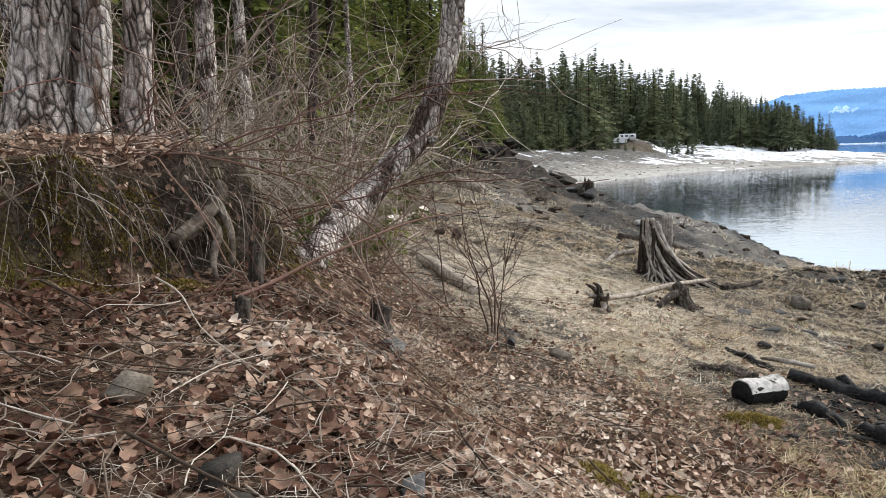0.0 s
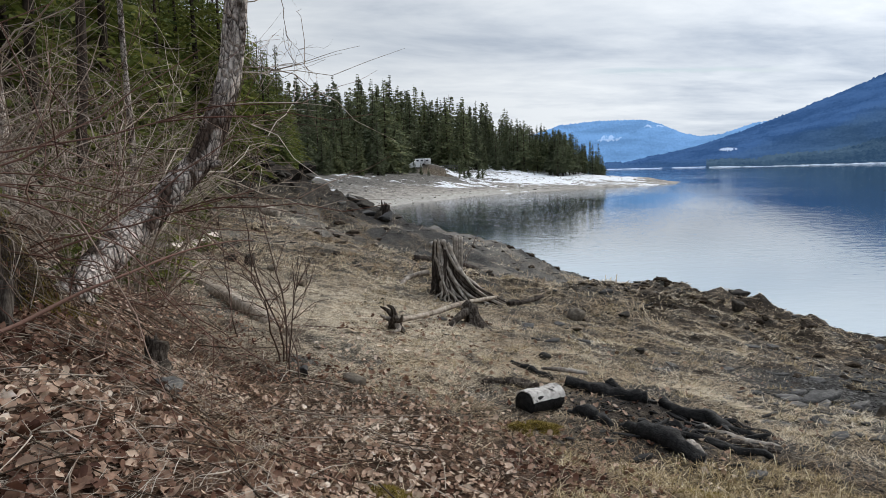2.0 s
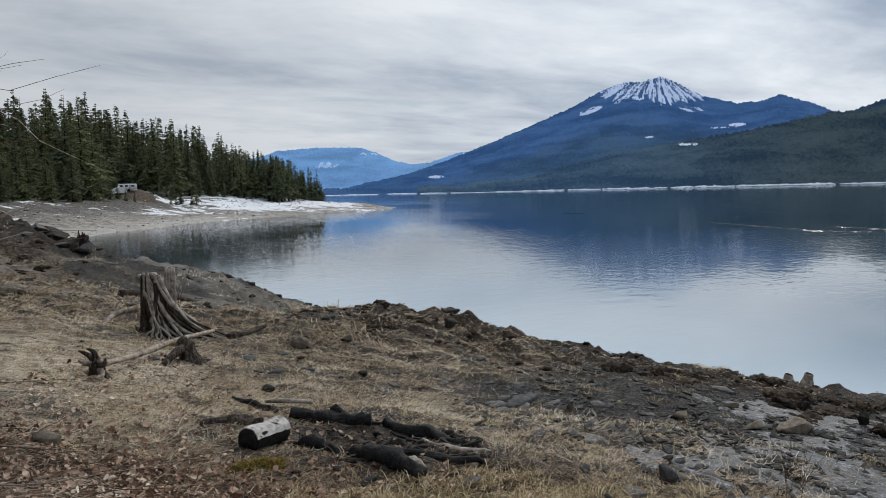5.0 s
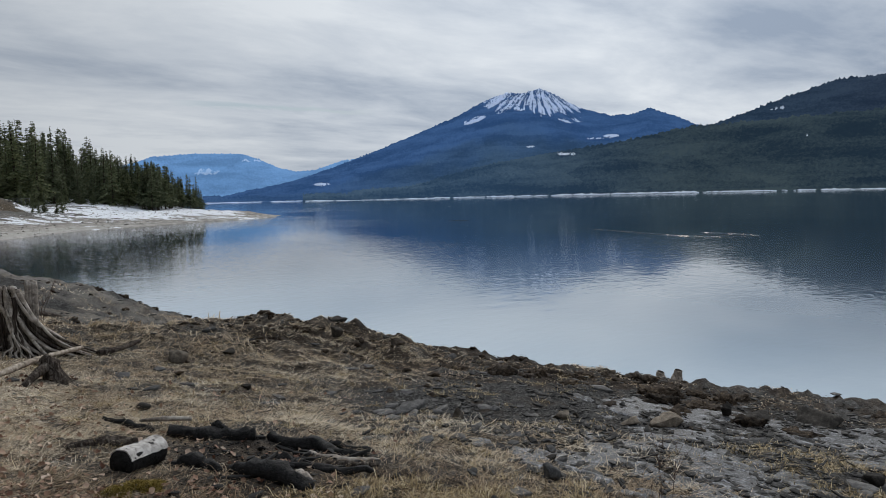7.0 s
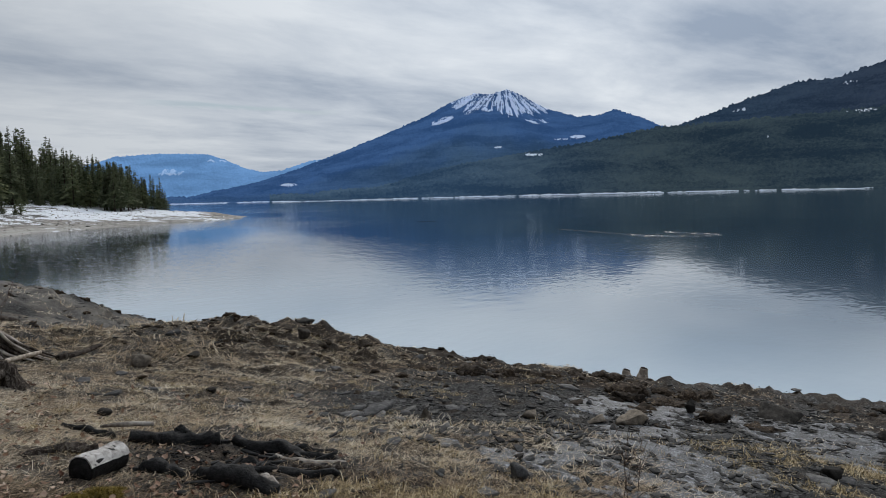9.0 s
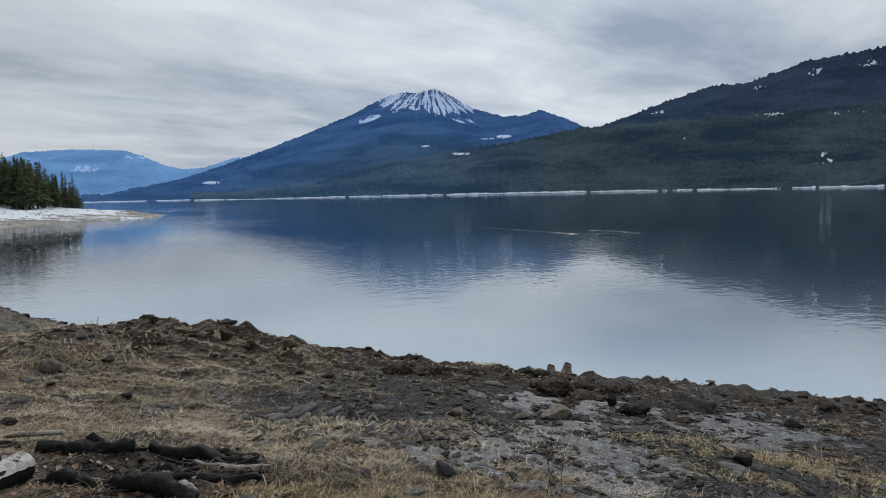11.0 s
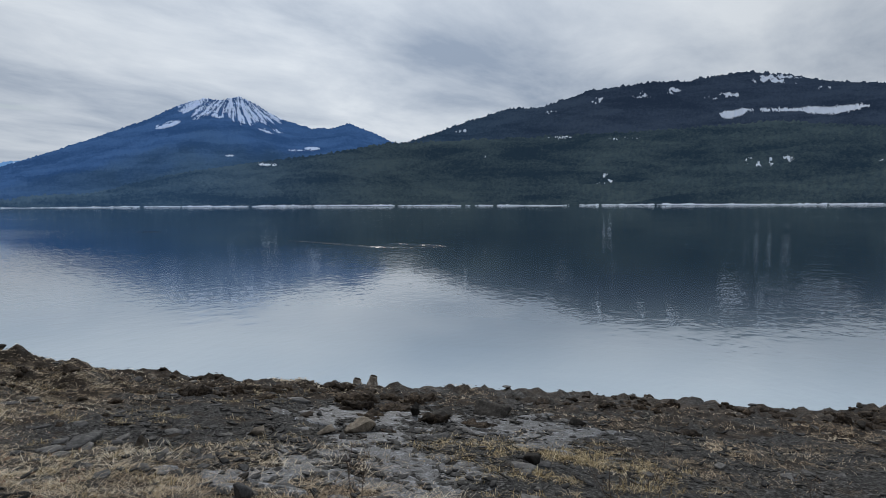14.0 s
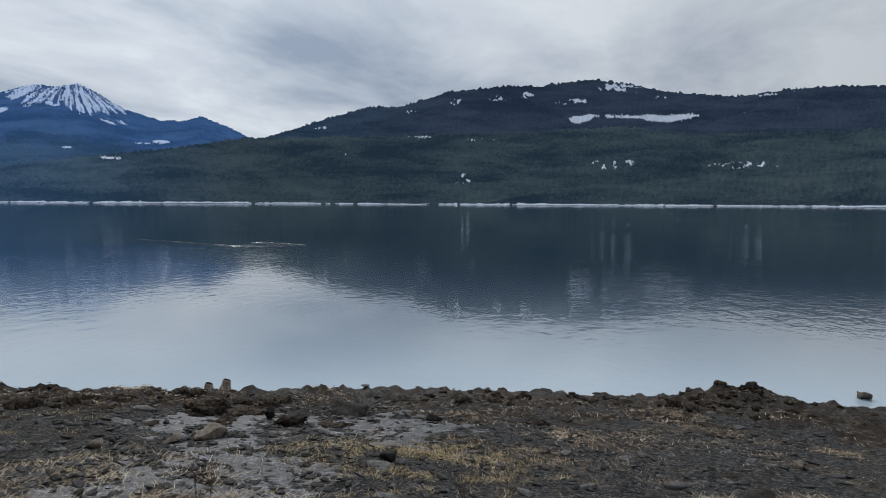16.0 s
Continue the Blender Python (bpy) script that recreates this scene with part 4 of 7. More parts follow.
def build_near_conifers():
    kinds = []
    for seed, needle, h, reach, bare, droop, name, label in (
            (1, M_CEDAR, 11, 2.3, 0.03, 0.5, "cedar_tree", "yellow-green cedar with drooping sprays at the forest edge"),
            (2, M_NEEDLE, 14, 2.5, 0.06, 0.35, "spruce_tree", "dark green spruce with full branches in the shore forest"),
            (3, M_NEEDLE, 15, 2.2, 0.16, 0.4, "spruce_tree", "dark green spruce with bare lower trunk in the forest"),
            (4, M_CEDAR, 9, 2.0, 0.02, 0.55, "cedar_tree", "young yellow-green cedar with drooping sprays at the forest edge")):
        tr, cr = conifer(h, reach, 44, 9, 12, seed, bare, droop, 0.055, 0.5)
        kinds.append((name, label, h, tr.mesh("trunk", M_DARKBARK), cr.mesh("crown", needle, False)))
    spots = [(-0.2, 27.5, 3, 0.9), (-0.9, 24.0, 0, 0.85), (0.4, 31.5, 3, 0.85), (-1.6, 19.0, 3, 0.75), (-2.3, 15.8, 0, 0.8), (-3.3, 13.0, 3, 0.85), (2.6, 36.2, 3, 0.62), (1.7, 35.4, 3, 0.8), (1.3, 36.6, 0, 0.74), (0.6, 35.2, 0, 0.8), (2.3, 37.4, 3, 0.88), (1.9, 34.0, 3, 0.55), (2.9, 37.8, 3, 0.6), (0.9, 36.5, 0, 0.8), (0.1, 34.2, 0, 0.95), (1.2, 33.4, 3, 0.6), (-1.0, 35.5, 1, 0.9), (-2.2, 33, 0, 1.15), (-0.6, 31.0, 3, 0.85), (-1.7, 28.0, 3, 0.95), (-3.4, 24.5, 1, 0.9), (-2.6, 20.5, 3, 0.9), (-4.0, 18.0, 0, 0.9), (-5.2, 15.2, 1, 0.95), (-5.9, 12.6, 0, 1.0), (-7.4, 10.6, 1, 1.0), (-9.6, 7.6, 0, 1.1), (-6.0, 9.0, 3, 0.9), (-4.9, 20.5, 2, 1.2), (-7.2, 15.5, 1, 1.1), (-3.8, 28.5, 1, 1.1), (-3.6, 35, 0, 1.15), (-5.2, 31, 1, 1.0), (-3.0, 30, 3, 1.0), (-5.0, 26.5, 0, 1.1), (-7.5, 27, 1, 1.05), (-6.2, 22.5, 0, 1.0), (-9.5, 24, 2, 1.0),
             (-4.4, 22, 3, 0.8), (-8.8, 19.5, 1, 0.95), (-11.5, 21, 2, 1.1), (-6.8, 17.2, 3, 0.9), (-9.8, 15.6, 2, 1.0), (-12.6, 16.5, 1, 1.0), (-7.6, 13.2, 2, 0.9), (-10.8, 12.0, 1, 0.9), (-13.6, 12.4, 2, 1.0),
             (-8.6, 9.8, 2, 1.05), (-11.9, 8.6, 1, 0.95), (-15.5, 10.0, 2, 1.1), (-14.5, 20, 1, 1.15), (-17, 15, 1, 1.1), (-12.5, 27, 1, 1.2), (-9, 33, 1, 1.15), (-13, 35, 2, 1.2), (-16.5, 28, 1, 1.2), (-6.5, 38, 2, 1.0), (-19, 21, 2, 1.2), (-4.5, 43, 1, 1.1), (-8, 43, 2, 1.3), (-11, 41, 1, 1.25), (-15, 40, 2, 1.3), (-19, 35, 1, 1.3), (-21.5, 29, 2, 1.3), (-23, 23, 1, 1.25), (-22, 17, 2, 1.25), (-20, 12.5, 1, 1.2), (-12.5, 31, 2, 1.1), (-10, 28, 1, 1.1), (-14.5, 24, 2, 1.1), (-10.5, 18, 1, 1.1), (-2.4, 40, 1, 0.85)]
    # a close stand behind the bowed birch, stepping down towards the bay
    rng = np.random.default_rng(17)
    top_at = ([-4.2, -3.4, -2.6, -1.5, 0.0, 3.0, 30.0], [7.4, 8.6, 10.0, 11.6, 14.0, 17.0, 19.0])
    for i in range(64):
        a = -4.1 + 30 * (i / 63) ** 1.25
        d = rng.uniform(30, 37) if a < 4 else rng.uniform(25, 44)
        x, y = -math.sin(radians(a)) * d, math.cos(radians(a)) * d
        k = (1, 3, 1, 0)[i % 4]
        h = EYE + d * math.tan(radians(np.interp(a, *top_at))) * rng.uniform(0.7, 1.04) - gz(x, y)
        spots.append((x, y, k, h / kinds[k][2]))
    first = {}
    for i, (x, y, k, s) in enumerate(spots):
        name, label, h, tm, cm = kinds[k]
        m = pose(x, y, gz(x, y) - 0.15, 0, 0, (i * 77) % 360) @ Matrix.Diagonal((s * 1.2, s * 1.2, s, 1))
        if k not in first:
            ob = thing(name, label, "tree", group="shore forest conifers")
            part("trunk", tm, M_DARKBARK, ob)
            part("crown", cm, M_NEEDLE, ob)
            ob.matrix_basis = m
            first[k] = ob
        else:
            ob = first[k]
            keep = ob.scale.copy()
            ob.scale = (1, 1, 1)
            copy_thing(ob, m)
            ob.scale = keep


CANOPY = ([-28.9, -28.2, -27.2, -25.2, -22.4, -20, -17.3, -12.3, -8.1, -4.2, 0, 12], [0.9, 1.8, 2.5, 3.15, 3.8, 4.9, 5.5, 7.2, 7.1, 7.6, 8.5, 9.0])


def build_cape_forest():
    rng = np.random.default_rng(11)
    kinds, behind = [], []
    for seed in range(6):
        tr, cr = conifer(10, (1.9, 1.6, 2.2, 1.8, 1.5, 2.0)[seed], 30, 7, 6, 40 + seed, (0.02, 0.06, 0.02, 0.1, 0.05, 0.03)[seed], 0.5, 0.13, 0.8)
        kinds.append((tr, cr))
        behind.append(conifer(10, (2.0, 1.7, 2.3, 1.9, 1.6, 2.1)[seed], 24, 7, 3, 60 + seed, 0.15, 0.5, 0.2, 0.95))
    trees = []
    for row in range(7):
        for x in np.arange(-42, 114, 2.1 if row < 2 else 2.3):
            px = x + rng.uniform(-1.8, 1.8)
            py = cape_y(px) + 46 + row * 9.0 + rng.uniform(-4, 4) + 3 * math.sin(px * 0.21)
            if px > 90:
                py -= (0.35 + 0.12 * row) * (px - 90)
            if abs(px - 47.0) < 5.5 and 160 < py < 186:
                continue
            az = math.degrees(math.atan2(-px, py))
            top = EYE + math.hypot(px, py) * math.tan(radians(np.interp(az, *CANOPY)))
            z = gz(px, py) - 0.2
            full = top - z
            h = full * (rng.uniform(0.12, 0.6) if row < 1 else rng.uniform(0.45, 0.85) if row < 3 else rng.uniform(0.7, 1.0))
            if rng.random() < 0.07:
                h = full * rng.uniform(1.0, 1.1)
            if h < 2.0:
                continue
            trees.append((px, py, z, h, row, rng.integers(0, 6), rng.uniform(0, 360), rng.uniform(1.0, 1.5)))
    # the wood closes towards the cape's tip
    for i in range(110):
        px = rng.uniform(82, 107)
        py = float(cape_y(px)) + rng.uniform(26, 62) - 0.5 * max(0, px - 95)
        az = math.degrees(math.atan2(-px, py))
        z = gz(px, py) - 0.2
        h = (EYE + math.hypot(px, py) * math.tan(radians(np.interp(az, *CANOPY))) - z) * rng.uniform(0.6, 1.0)
        if az > -28.7 and h > 2.0:
            trees.append((px, py, z, h, 3, rng.integers(0, 6), rng.uniform(0, 360), rng.uniform(1.1, 1.5)))
    # young trees beside the cut bank
    for px, py, h in ((38.6, 163.5, 5.2), (40.4, 165, 4.2), (41.3, 162, 3.0), (52.6, 164.5, 3.2), (54.2, 166, 4.6), (55.6, 163, 3.6), (57.5, 165.5, 5.4), (50.8, 162.5, 1.9), (43.0, 161.5, 2.2), (36.5, 161.5, 3.4)):
        trees.append((px, py, gz(px, py) - 0.2, h, 0, rng.integers(0, 6), rng.uniform(0, 360), rng.uniform(1.1, 1.5)))
    front = [t for t in trees if t[4] < 2]
    rest = [t for t in trees if t[4] >= 2]
    first = {}
    meshes = [(tr.mesh("trunk", M_DARKBARK), cr.mesh("crown", M_FARNEEDLE_ONE, False)) for tr, cr in kinds]
    for x, y, z, h, row, k, a, w in front:
        m = pose(x, y, z, 0, 0, a) @ Matrix.Diagonal((h / 10 * w, h / 10 * w, h / 10, 1))
        if k not in first:
            ob = thing("conifer", "dark green conifer on the far cape's shore", "tree", group="cape edge conifers")
            part("trunk", meshes[k][0], None, ob)
            part("crown", meshes[k][1], None, ob)
            first[k] = ob
            ob.matrix_basis = m
        else:
            ob = first[k]
            keep = ob.scale.copy()
            ob.scale = (1, 1, 1)
            copy_thing(ob, m)
            ob.scale = keep
    tg, cg, tint = Geo(), Geo(), []
    for x, y, z, h, row, k, a, w in rest:
        for src, dst in ((behind[k][0], tg), (behind[k][1], cg)):
            v = np.concatenate(src.v) * np.array([h / 10 * w, h / 10 * w, h / 10])
            v = turn_z(v, radians(a)) + np.array([x, y, z])
            dst.add(v, np.concatenate(src.f))
            if dst is cg:
                tint.append(np.full(len(v), rng.random()))
    wood = part("cape_forest", cg, M_FARNEEDLE, smooth=False)
    at = wood.data.attributes.new("tint", "FLOAT", "POINT")
    at.data.foreach_set("value", np.concatenate(tint).astype(np.float32))
    tagged(wood, "dense dark conifer forest covering the far cape", "forest", kind="stuff")
    part("trunks", tg, M_DARKBARK, wood, smooth=False)


build_near_conifers()
build_cape_forest()


# ---------------------------------------------------------------- bare trees and shrubs
def grow(geo, start, way, length, radius, rng, depth, gravity=-0.1, wander=0.25, kids=(3, 5), sides=5, segs=7, spread=0.75, shrink=0.6):
    """A bare stem that wanders and forks."""
    p, d = np.array(start, float), np.array(way, float)
    d /= np.linalg.norm(d)
    pts, dirs = [p.copy()], [d.copy()]
    for i in range(segs):
        d = d + rng.normal(0, wander, 3) * 0.5 + np.array([0, 0, gravity]) * 0.3
        d /= np.linalg.norm(d)
        p = p + d * length / segs
        pts.append(p.copy())
        dirs.append(d.copy())
    tube(geo, pts, np.linspace(radius, radius * 0.35, segs + 1), sides, cap=False)
    if depth > 0:
        for _ in range(rng.integers(*kids)):
            i = rng.integers(max(1, segs // 4), segs + 1)
            nd = dirs[i] + rng.normal(0, spread, 3)
            grow(geo, pts[i], nd, length * rng.uniform(0.35, 0.75) * shrink / 0.6, max(radius * 0.55, 0.0018), rng, depth - 1, gravity, wander, kids, max(3, sides - 1), max(4, segs - 2), spread, shrink)
    return pts, dirs


def shrub_meshes(seed, stems, length, radius, lean, depth, material, flat=0.0, wander=0.28, kids=(3, 6)):
    """The stems of one bush, each with its twigs."""
    rng = np.random.default_rng(seed)
    made = []
    for i in range(stems):
        g = Geo()
        a = rng.uniform(0, 2 * np.pi)
        tilt = rng.uniform(0.15, 0.8)
        way = np.array([np.cos(a) * tilt, np.sin(a) * tilt, 1.0 - flat]) + np.asarray(lean)
        st = np.array([np.cos(a), np.sin(a), 0]) * rng.uniform(0, 0.18) + np.array([0, 0, -0.05])
        grow(g, st, way, length * rng.uniform(0.6, 1.15), radius * rng.uniform(0.6, 1.2), rng, depth, -0.05, wander, kids)
        made.append(g.mesh("stem", material))
    return made


def build_shrubs():
    wide = [shrub_meshes(100 + i, 7, 1.7, 0.0075, (0.2, -0.15, 0), 2, M_TWIG, 0, 0.7, (4, 6)) for i in range(4)]
    red = [shrub_meshes(120 + i, 6, 1.9, 0.0075, (1.3, -0.35, -0.45), 2, M_REDTWIG, 0.35, 0.3, (2, 4)) for i in range(2)]
    pale = [shrub_meshes(130 + i, 6, 2.3, 0.012, (0.1, 0, 0.2), 2, M_GREYGRASS, 0, 0.5, (4, 6)) for i in range(3)]
    plan = [(wide, -1.7, 5.6, 1.1), (wide, -1.2, 6.2, 1.0), (pale, -1.9, 6.6, 1.1), (wide, -1.5, 7.4, 1.3), (pale, -1.1, 7.9, 1.1), (wide, -2.6, 7.0, 1.2), (wide, -1.9, 8.6, 1.4), (pale, -2.9, 8.8, 1.2),
            (pale, -1.4, 9.6, 1.25), (wide, -2.4, 10.2, 1.5), (pale, -1.9, 11.8, 1.4), (wide, -1.3, 12.9, 1.3), (pale, -2.8, 13.2, 1.5), (wide, -1.6, 15.2, 1.4), (pale, -2.2, 17.5, 1.3), (wide, -1.2, 19.0, 1.1), (pale, -3.6, 11.0, 1.5), (wide, -3.6, 6.2, 1.2), (pale, -1.5, 21.0, 1.2),
            (wide, -3.2, 5.3, 0.9), (wide, -0.75, 24.5, 1.1), (pale, -2.6, 25.5, 1.3), (red, -1.55, 4.35, 1.0), (red, -1.75, 4.15, 0.9), (red, -1.35, 4.75, 1.05), (red, -2.2, 4.3, 0.8), (pale, -0.75, 7.0, 0.9), (wide, -0.95, 6.7, 0.8), (pale, -1.1, 8.6, 0.8), (wide, -1.7, 10.4, 0.9), (pale, 0.4, 27.0, 1.1), (wide, -0.3, 29.5, 1.3), (pale, 0.9, 30.5, 1.2)]
    for i, (kind, x, y, s) in enumerate(plan):
        a = (i * 137) % 360 if kind is not red else (-12, 14, 8, -25)[i % 4]
        label = "bare brown shrub with tangled twigs on the bank" if kind is wide else "red-stemmed bare bush arching over the bank edge" if kind is red else "tall bare grey bush with thin upright stems"
        ob = thing("shrub", label, "shrub", (0, 0, 0), "bare shrubs on the bank")
        for me in kind[i % len(kind)]:
            part("stem", me, None, ob)
        ob.matrix_basis = pose(x, y, gz(x, y) - 0.03, 0, 0, a) @ Matrix.Diagonal((s, s, s, 1))


def trunk_tree(name, label, x, y, h, r, lean, material, seed, limbs=4, flare=1.5, sink=0.3):
    rng = np.random.default_rng(seed)
    z0 = gz(x, y)
    ob = thing(name, label, "tree", (x, y, z0), "")
    g = Geo()
    zs = np.concatenate([[-sink, 0.0, 0.12, 0.3], np.linspace(0.6, h, 12)])
    w = np.cumsum(rng.normal(0, 0.02, (len(zs), 2)), 0)
    pts = np.stack([lean[0] * zs + w[:, 0] * (zs > 0.3), lean[1] * zs + w[:, 1] * (zs > 0.3), zs], -1)
    rad = r * np.interp(zs, [-sink, 0, 0.3, 1.0, h], [flare * 1.1, flare, 1.15, 1.0, 0.45])
    tube(g, sweep(pts, 44), np.interp(np.linspace(0, len(zs) - 1, 44), np.arange(len(zs)), rad), 22, 0.14, seed, freq=2.6, grain=16)
    part("trunk", g, material, ob)
    for _ in range(limbs):
        i = rng.integers(9, len(zs) - 1)
        a = rng.uniform(0, 2 * np.pi)
        lg = Geo()
        grow(lg, pts[i], (np.cos(a), np.sin(a), 0.5), h * 0.3, r * 0.22, rng, 2, 0.05, 0.3)
        part("branch", lg, M_TWIG, ob)
    return ob


def build_seedlings():
    tr, cr = conifer(1.0, 0.42, 16, 6, 9, 9, 0.02, 0.5, 0.16, 0.14)
    tm, cm = tr.mesh("stem", M_TWIG), cr.mesh("sprays", M_CEDAR, False)
    for i, (x, y, s) in enumerate(((-1.83, 5.45, 0.75), (-0.95, 7.9, 0.9), (-0.7, 9.0, 1.0), (-1.25, 6.9, 0.8), (-1.0, 5.2, 0.45), (-0.55, 12.5, 1.1), (-1.7, 10.0, 1.1), (-2.5, 8.2, 1.2))):
        ob = thing("cedar_seedling", "small yellow-green cedar seedling among bare twigs", "seedling", (0, 0, 0), "cedar seedlings")
        part("stem", tm, None, ob)
        part("sprays", cm, None, ob)
        ob.matrix_basis = pose(x, y, gz(x, y) - 0.02, 0, 0, i * 70) @ Matrix.Diagonal((s, s, s, 1))


def build_trunks():
    trunk_tree("cottonwood_tree", "thick pale cottonwood trunk with deeply furrowed bark", -2.5, 4.55, 8, 0.15, (0.04, 0.05), M_COTTON, 201)
    trunk_tree("birch_tree", "white birch trunk with peeling brown bark", -2.2, 4.62, 8, 0.082, (0.05, 0.02), M_PEEL, 202)
    trunk_tree("cottonwood_tree", "slim rough-barked brown trunk beside the white birch", -2.36, 4.82, 8, 0.075, (0.02, 0.02), M_COTTON, 206)
    trunk_tree("cottonwood_tree", "pale leaning cottonwood trunk with cracked bark", -2.02, 4.85, 8, 0.088, (0.06, 0.05), M_COTTON, 203)
    trunk_tree("birch_tree", "slender grey birch trunk behind the bushes", -2.08, 6.6, 8, 0.085, (0.01, 0.03), M_BIRCH, 204)
    trunk_tree("birch_tree", "white birch trunk at the edge of the bank", -3.2, 4.7, 8, 0.1, (0.0, 0.03), M_PEEL, 205)
    for i, (x, y, r) in enumerate(((-2.4, 9.2, 0.08), (-3.4, 9.9, 0.1), (-1.9, 10.6, 0.07), (-4.6, 8.1, 0.11), (-2.9, 12.4, 0.09), (-5.4, 10.4, 0.12), (-1.75, 14.0, 0.06), (-4.2, 13.8, 0.1), (-3.9, 7.4, 0.07))):
        trunk_tree("alder_tree", "thin grey-brown alder trunk in the shaded forest", x, y, 9, r, (0.01 * (i % 3 - 1), 0.02), M_DARKBARK if i % 3 else M_BIRCH, 210 + i, 3, 1.3)


def build_leaning_birch():
    """The bowed birch whose stem leaves the bank almost level."""
    ob = thing("leaning_birch", "bowed birch with mottled peeling bark leaning from the bank", "tree", (-1.02, 5.14, 3.7))
    o = np.array([-1.02, 5.14, 3.7])
    ctrl = np.array([[-1.35, 5.0, 3.5], [-1.02, 5.14, 3.72], [-0.83, 5.41, 3.95], [-0.59, 5.76, 4.19], [-0.37, 5.89, 4.43], [-0.16, 6.0, 4.65], [-0.03, 6.03, 4.97], [0.08, 6.04, 5.33], [0.14, 6.03, 5.69], [0.19, 6.02, 6.33], [0.15, 6.1, 7.2], [0.05, 6.3, 8.4]]) - o
    g = Geo()
    pts = sweep(ctrl, 70)
    tube(g, pts, np.interp(np.linspace(0, 1, 70), [0, 0.12, 0.3, 0.5, 0.75, 1], [0.15, 0.13, 0.115, 0.1, 0.083, 0.05]), 20, 0.22, 33, freq=2.2)
    # broken stub on the outer side
    tube(g, [pts[31], pts[31] + np.array([0.09, -0.03, -0.03]), pts[31] + np.array([0.15, -0.05, -0.01])], [0.045, 0.035, 0.02], 9, 0.4, 5)
    trunk = part("trunk", g, M_BIRCH, ob)
    rng = np.random.default_rng(5)
    for i, way, ln in ((52, (1, 0.1, 0.25), 1.1), (56, (0.9, -0.2, 0.15), 0.9), (48, (0.8, 0.5, -0.4), 0.8), (40, (-1, 0.3, 0.5), 0.9), (60, (-0.8, 0.2, 0.7), 1.0), (35, (-0.9, -0.3, 0.25), 0.7), (63, (0.7, 0.4, 0.8), 1.3)):
        lg = Geo()
        grow(lg, pts[i], way, ln * 0.7, 0.005, rng, 2, -0.15, 0.75, (3, 5), 4, 10, 0.7)
        part("branch", lg, M_TWIG, ob, "thin bare drooping branch")
    return trunk


def build_saplings():
    rng = np.random.default_rng(8)
    for (x, y, h, n, lean) in ((0.13, 6.41, 1.25, 1, (0.05, 0, 0)), (0.36, 5.63, 1.3, 3, (0.12, 0, 0)), (0.42, 5.1, 1.0, 2, (0.22, 0, 0)), (3.95, 12.2, 0.8, 2, (0, 0, 0)), (1.15, 2.85, 0.45, 1, (0.02, 0, 0)), (5.0, 2.35, 0.5, 3, (0, 0, 0)), (6.4, 0.6, 0.55, 3, (0, 0, 0)), (5.6, 0.15, 0.5, 2, (0.05, 0, 0)), (7.3, -1.0, 0.5, 2, (0, 0, 0))):
        z = gz(x, y)
        ob = thing("sapling", "thin bare sapling with dark twigs growing from the grass", "sapling", (x, y, z), "saplings on the beach")
        for _ in range(n):
            g = Geo()
            ln = h * rng.uniform(0.75, 1.1)
            pts, dirs = grow(g, rng.normal(0, 0.05, 3) * (1, 1, 0) + (0, 0, -0.05), np.array([rng.normal(0, 0.16), rng.normal(0, 0.16), 1]) + lean, ln, 0.0065 * h, rng, 0, 0.08, 0.24, (2, 5), 5, 9, 0.5)
            stem = part("stem", g, M_DARKTWIG, ob)
            for _ in range(rng.integers(4, 7)):
                i = rng.integers(2, 10)
                g = Geo()
                grow(g, pts[i], dirs[i] + rng.normal(0, 0.5, 3), ln * rng.uniform(0.3, 0.6), 0.0034 * h, rng, 1, 0.08, 0.3, (2, 4), 4, 7, 0.5)
                part("twig", g, M_DARKTWIG, stem)
    # one long twig bowed over the slope
    ob = thing("fallen_branch", "long dark twig arching out of the bank over the leaves", "branch", (-0.98, 3.08, 3.83))
    g = Geo()
    pts = sweep(np.array([[-1.3, 2.75, 3.62], [-0.98, 3.08, 3.86], [-0.79, 3.26, 3.93], [-0.61, 3.41, 4.01], [-0.4, 3.55, 4.08], [-0.19, 3.78, 4.14], [0.02, 3.95, 4.165], [0.16, 4.05, 4.16]]) - np.array([-0.98, 3.08, 3.83]), 30)
    tube(g, pts, np.linspace(0.012, 0.0025, 30), 6, 0.2, 2)
    for i, way in ((12, (0.3, 0.2, 0.8)), (17, (0.5, -0.1, -0.5)), (22, (0.4, 0.2, 0.6)), (25, (0.5, 0, -0.4)), (8, (-0.2, 0.2, 0.6))):
        grow(g, pts[i], way, 0.22, 0.003, rng, 1, -0.1, 0.3, (1, 3), 4, 5)
    part("twig", g, M_REDTWIG, ob)


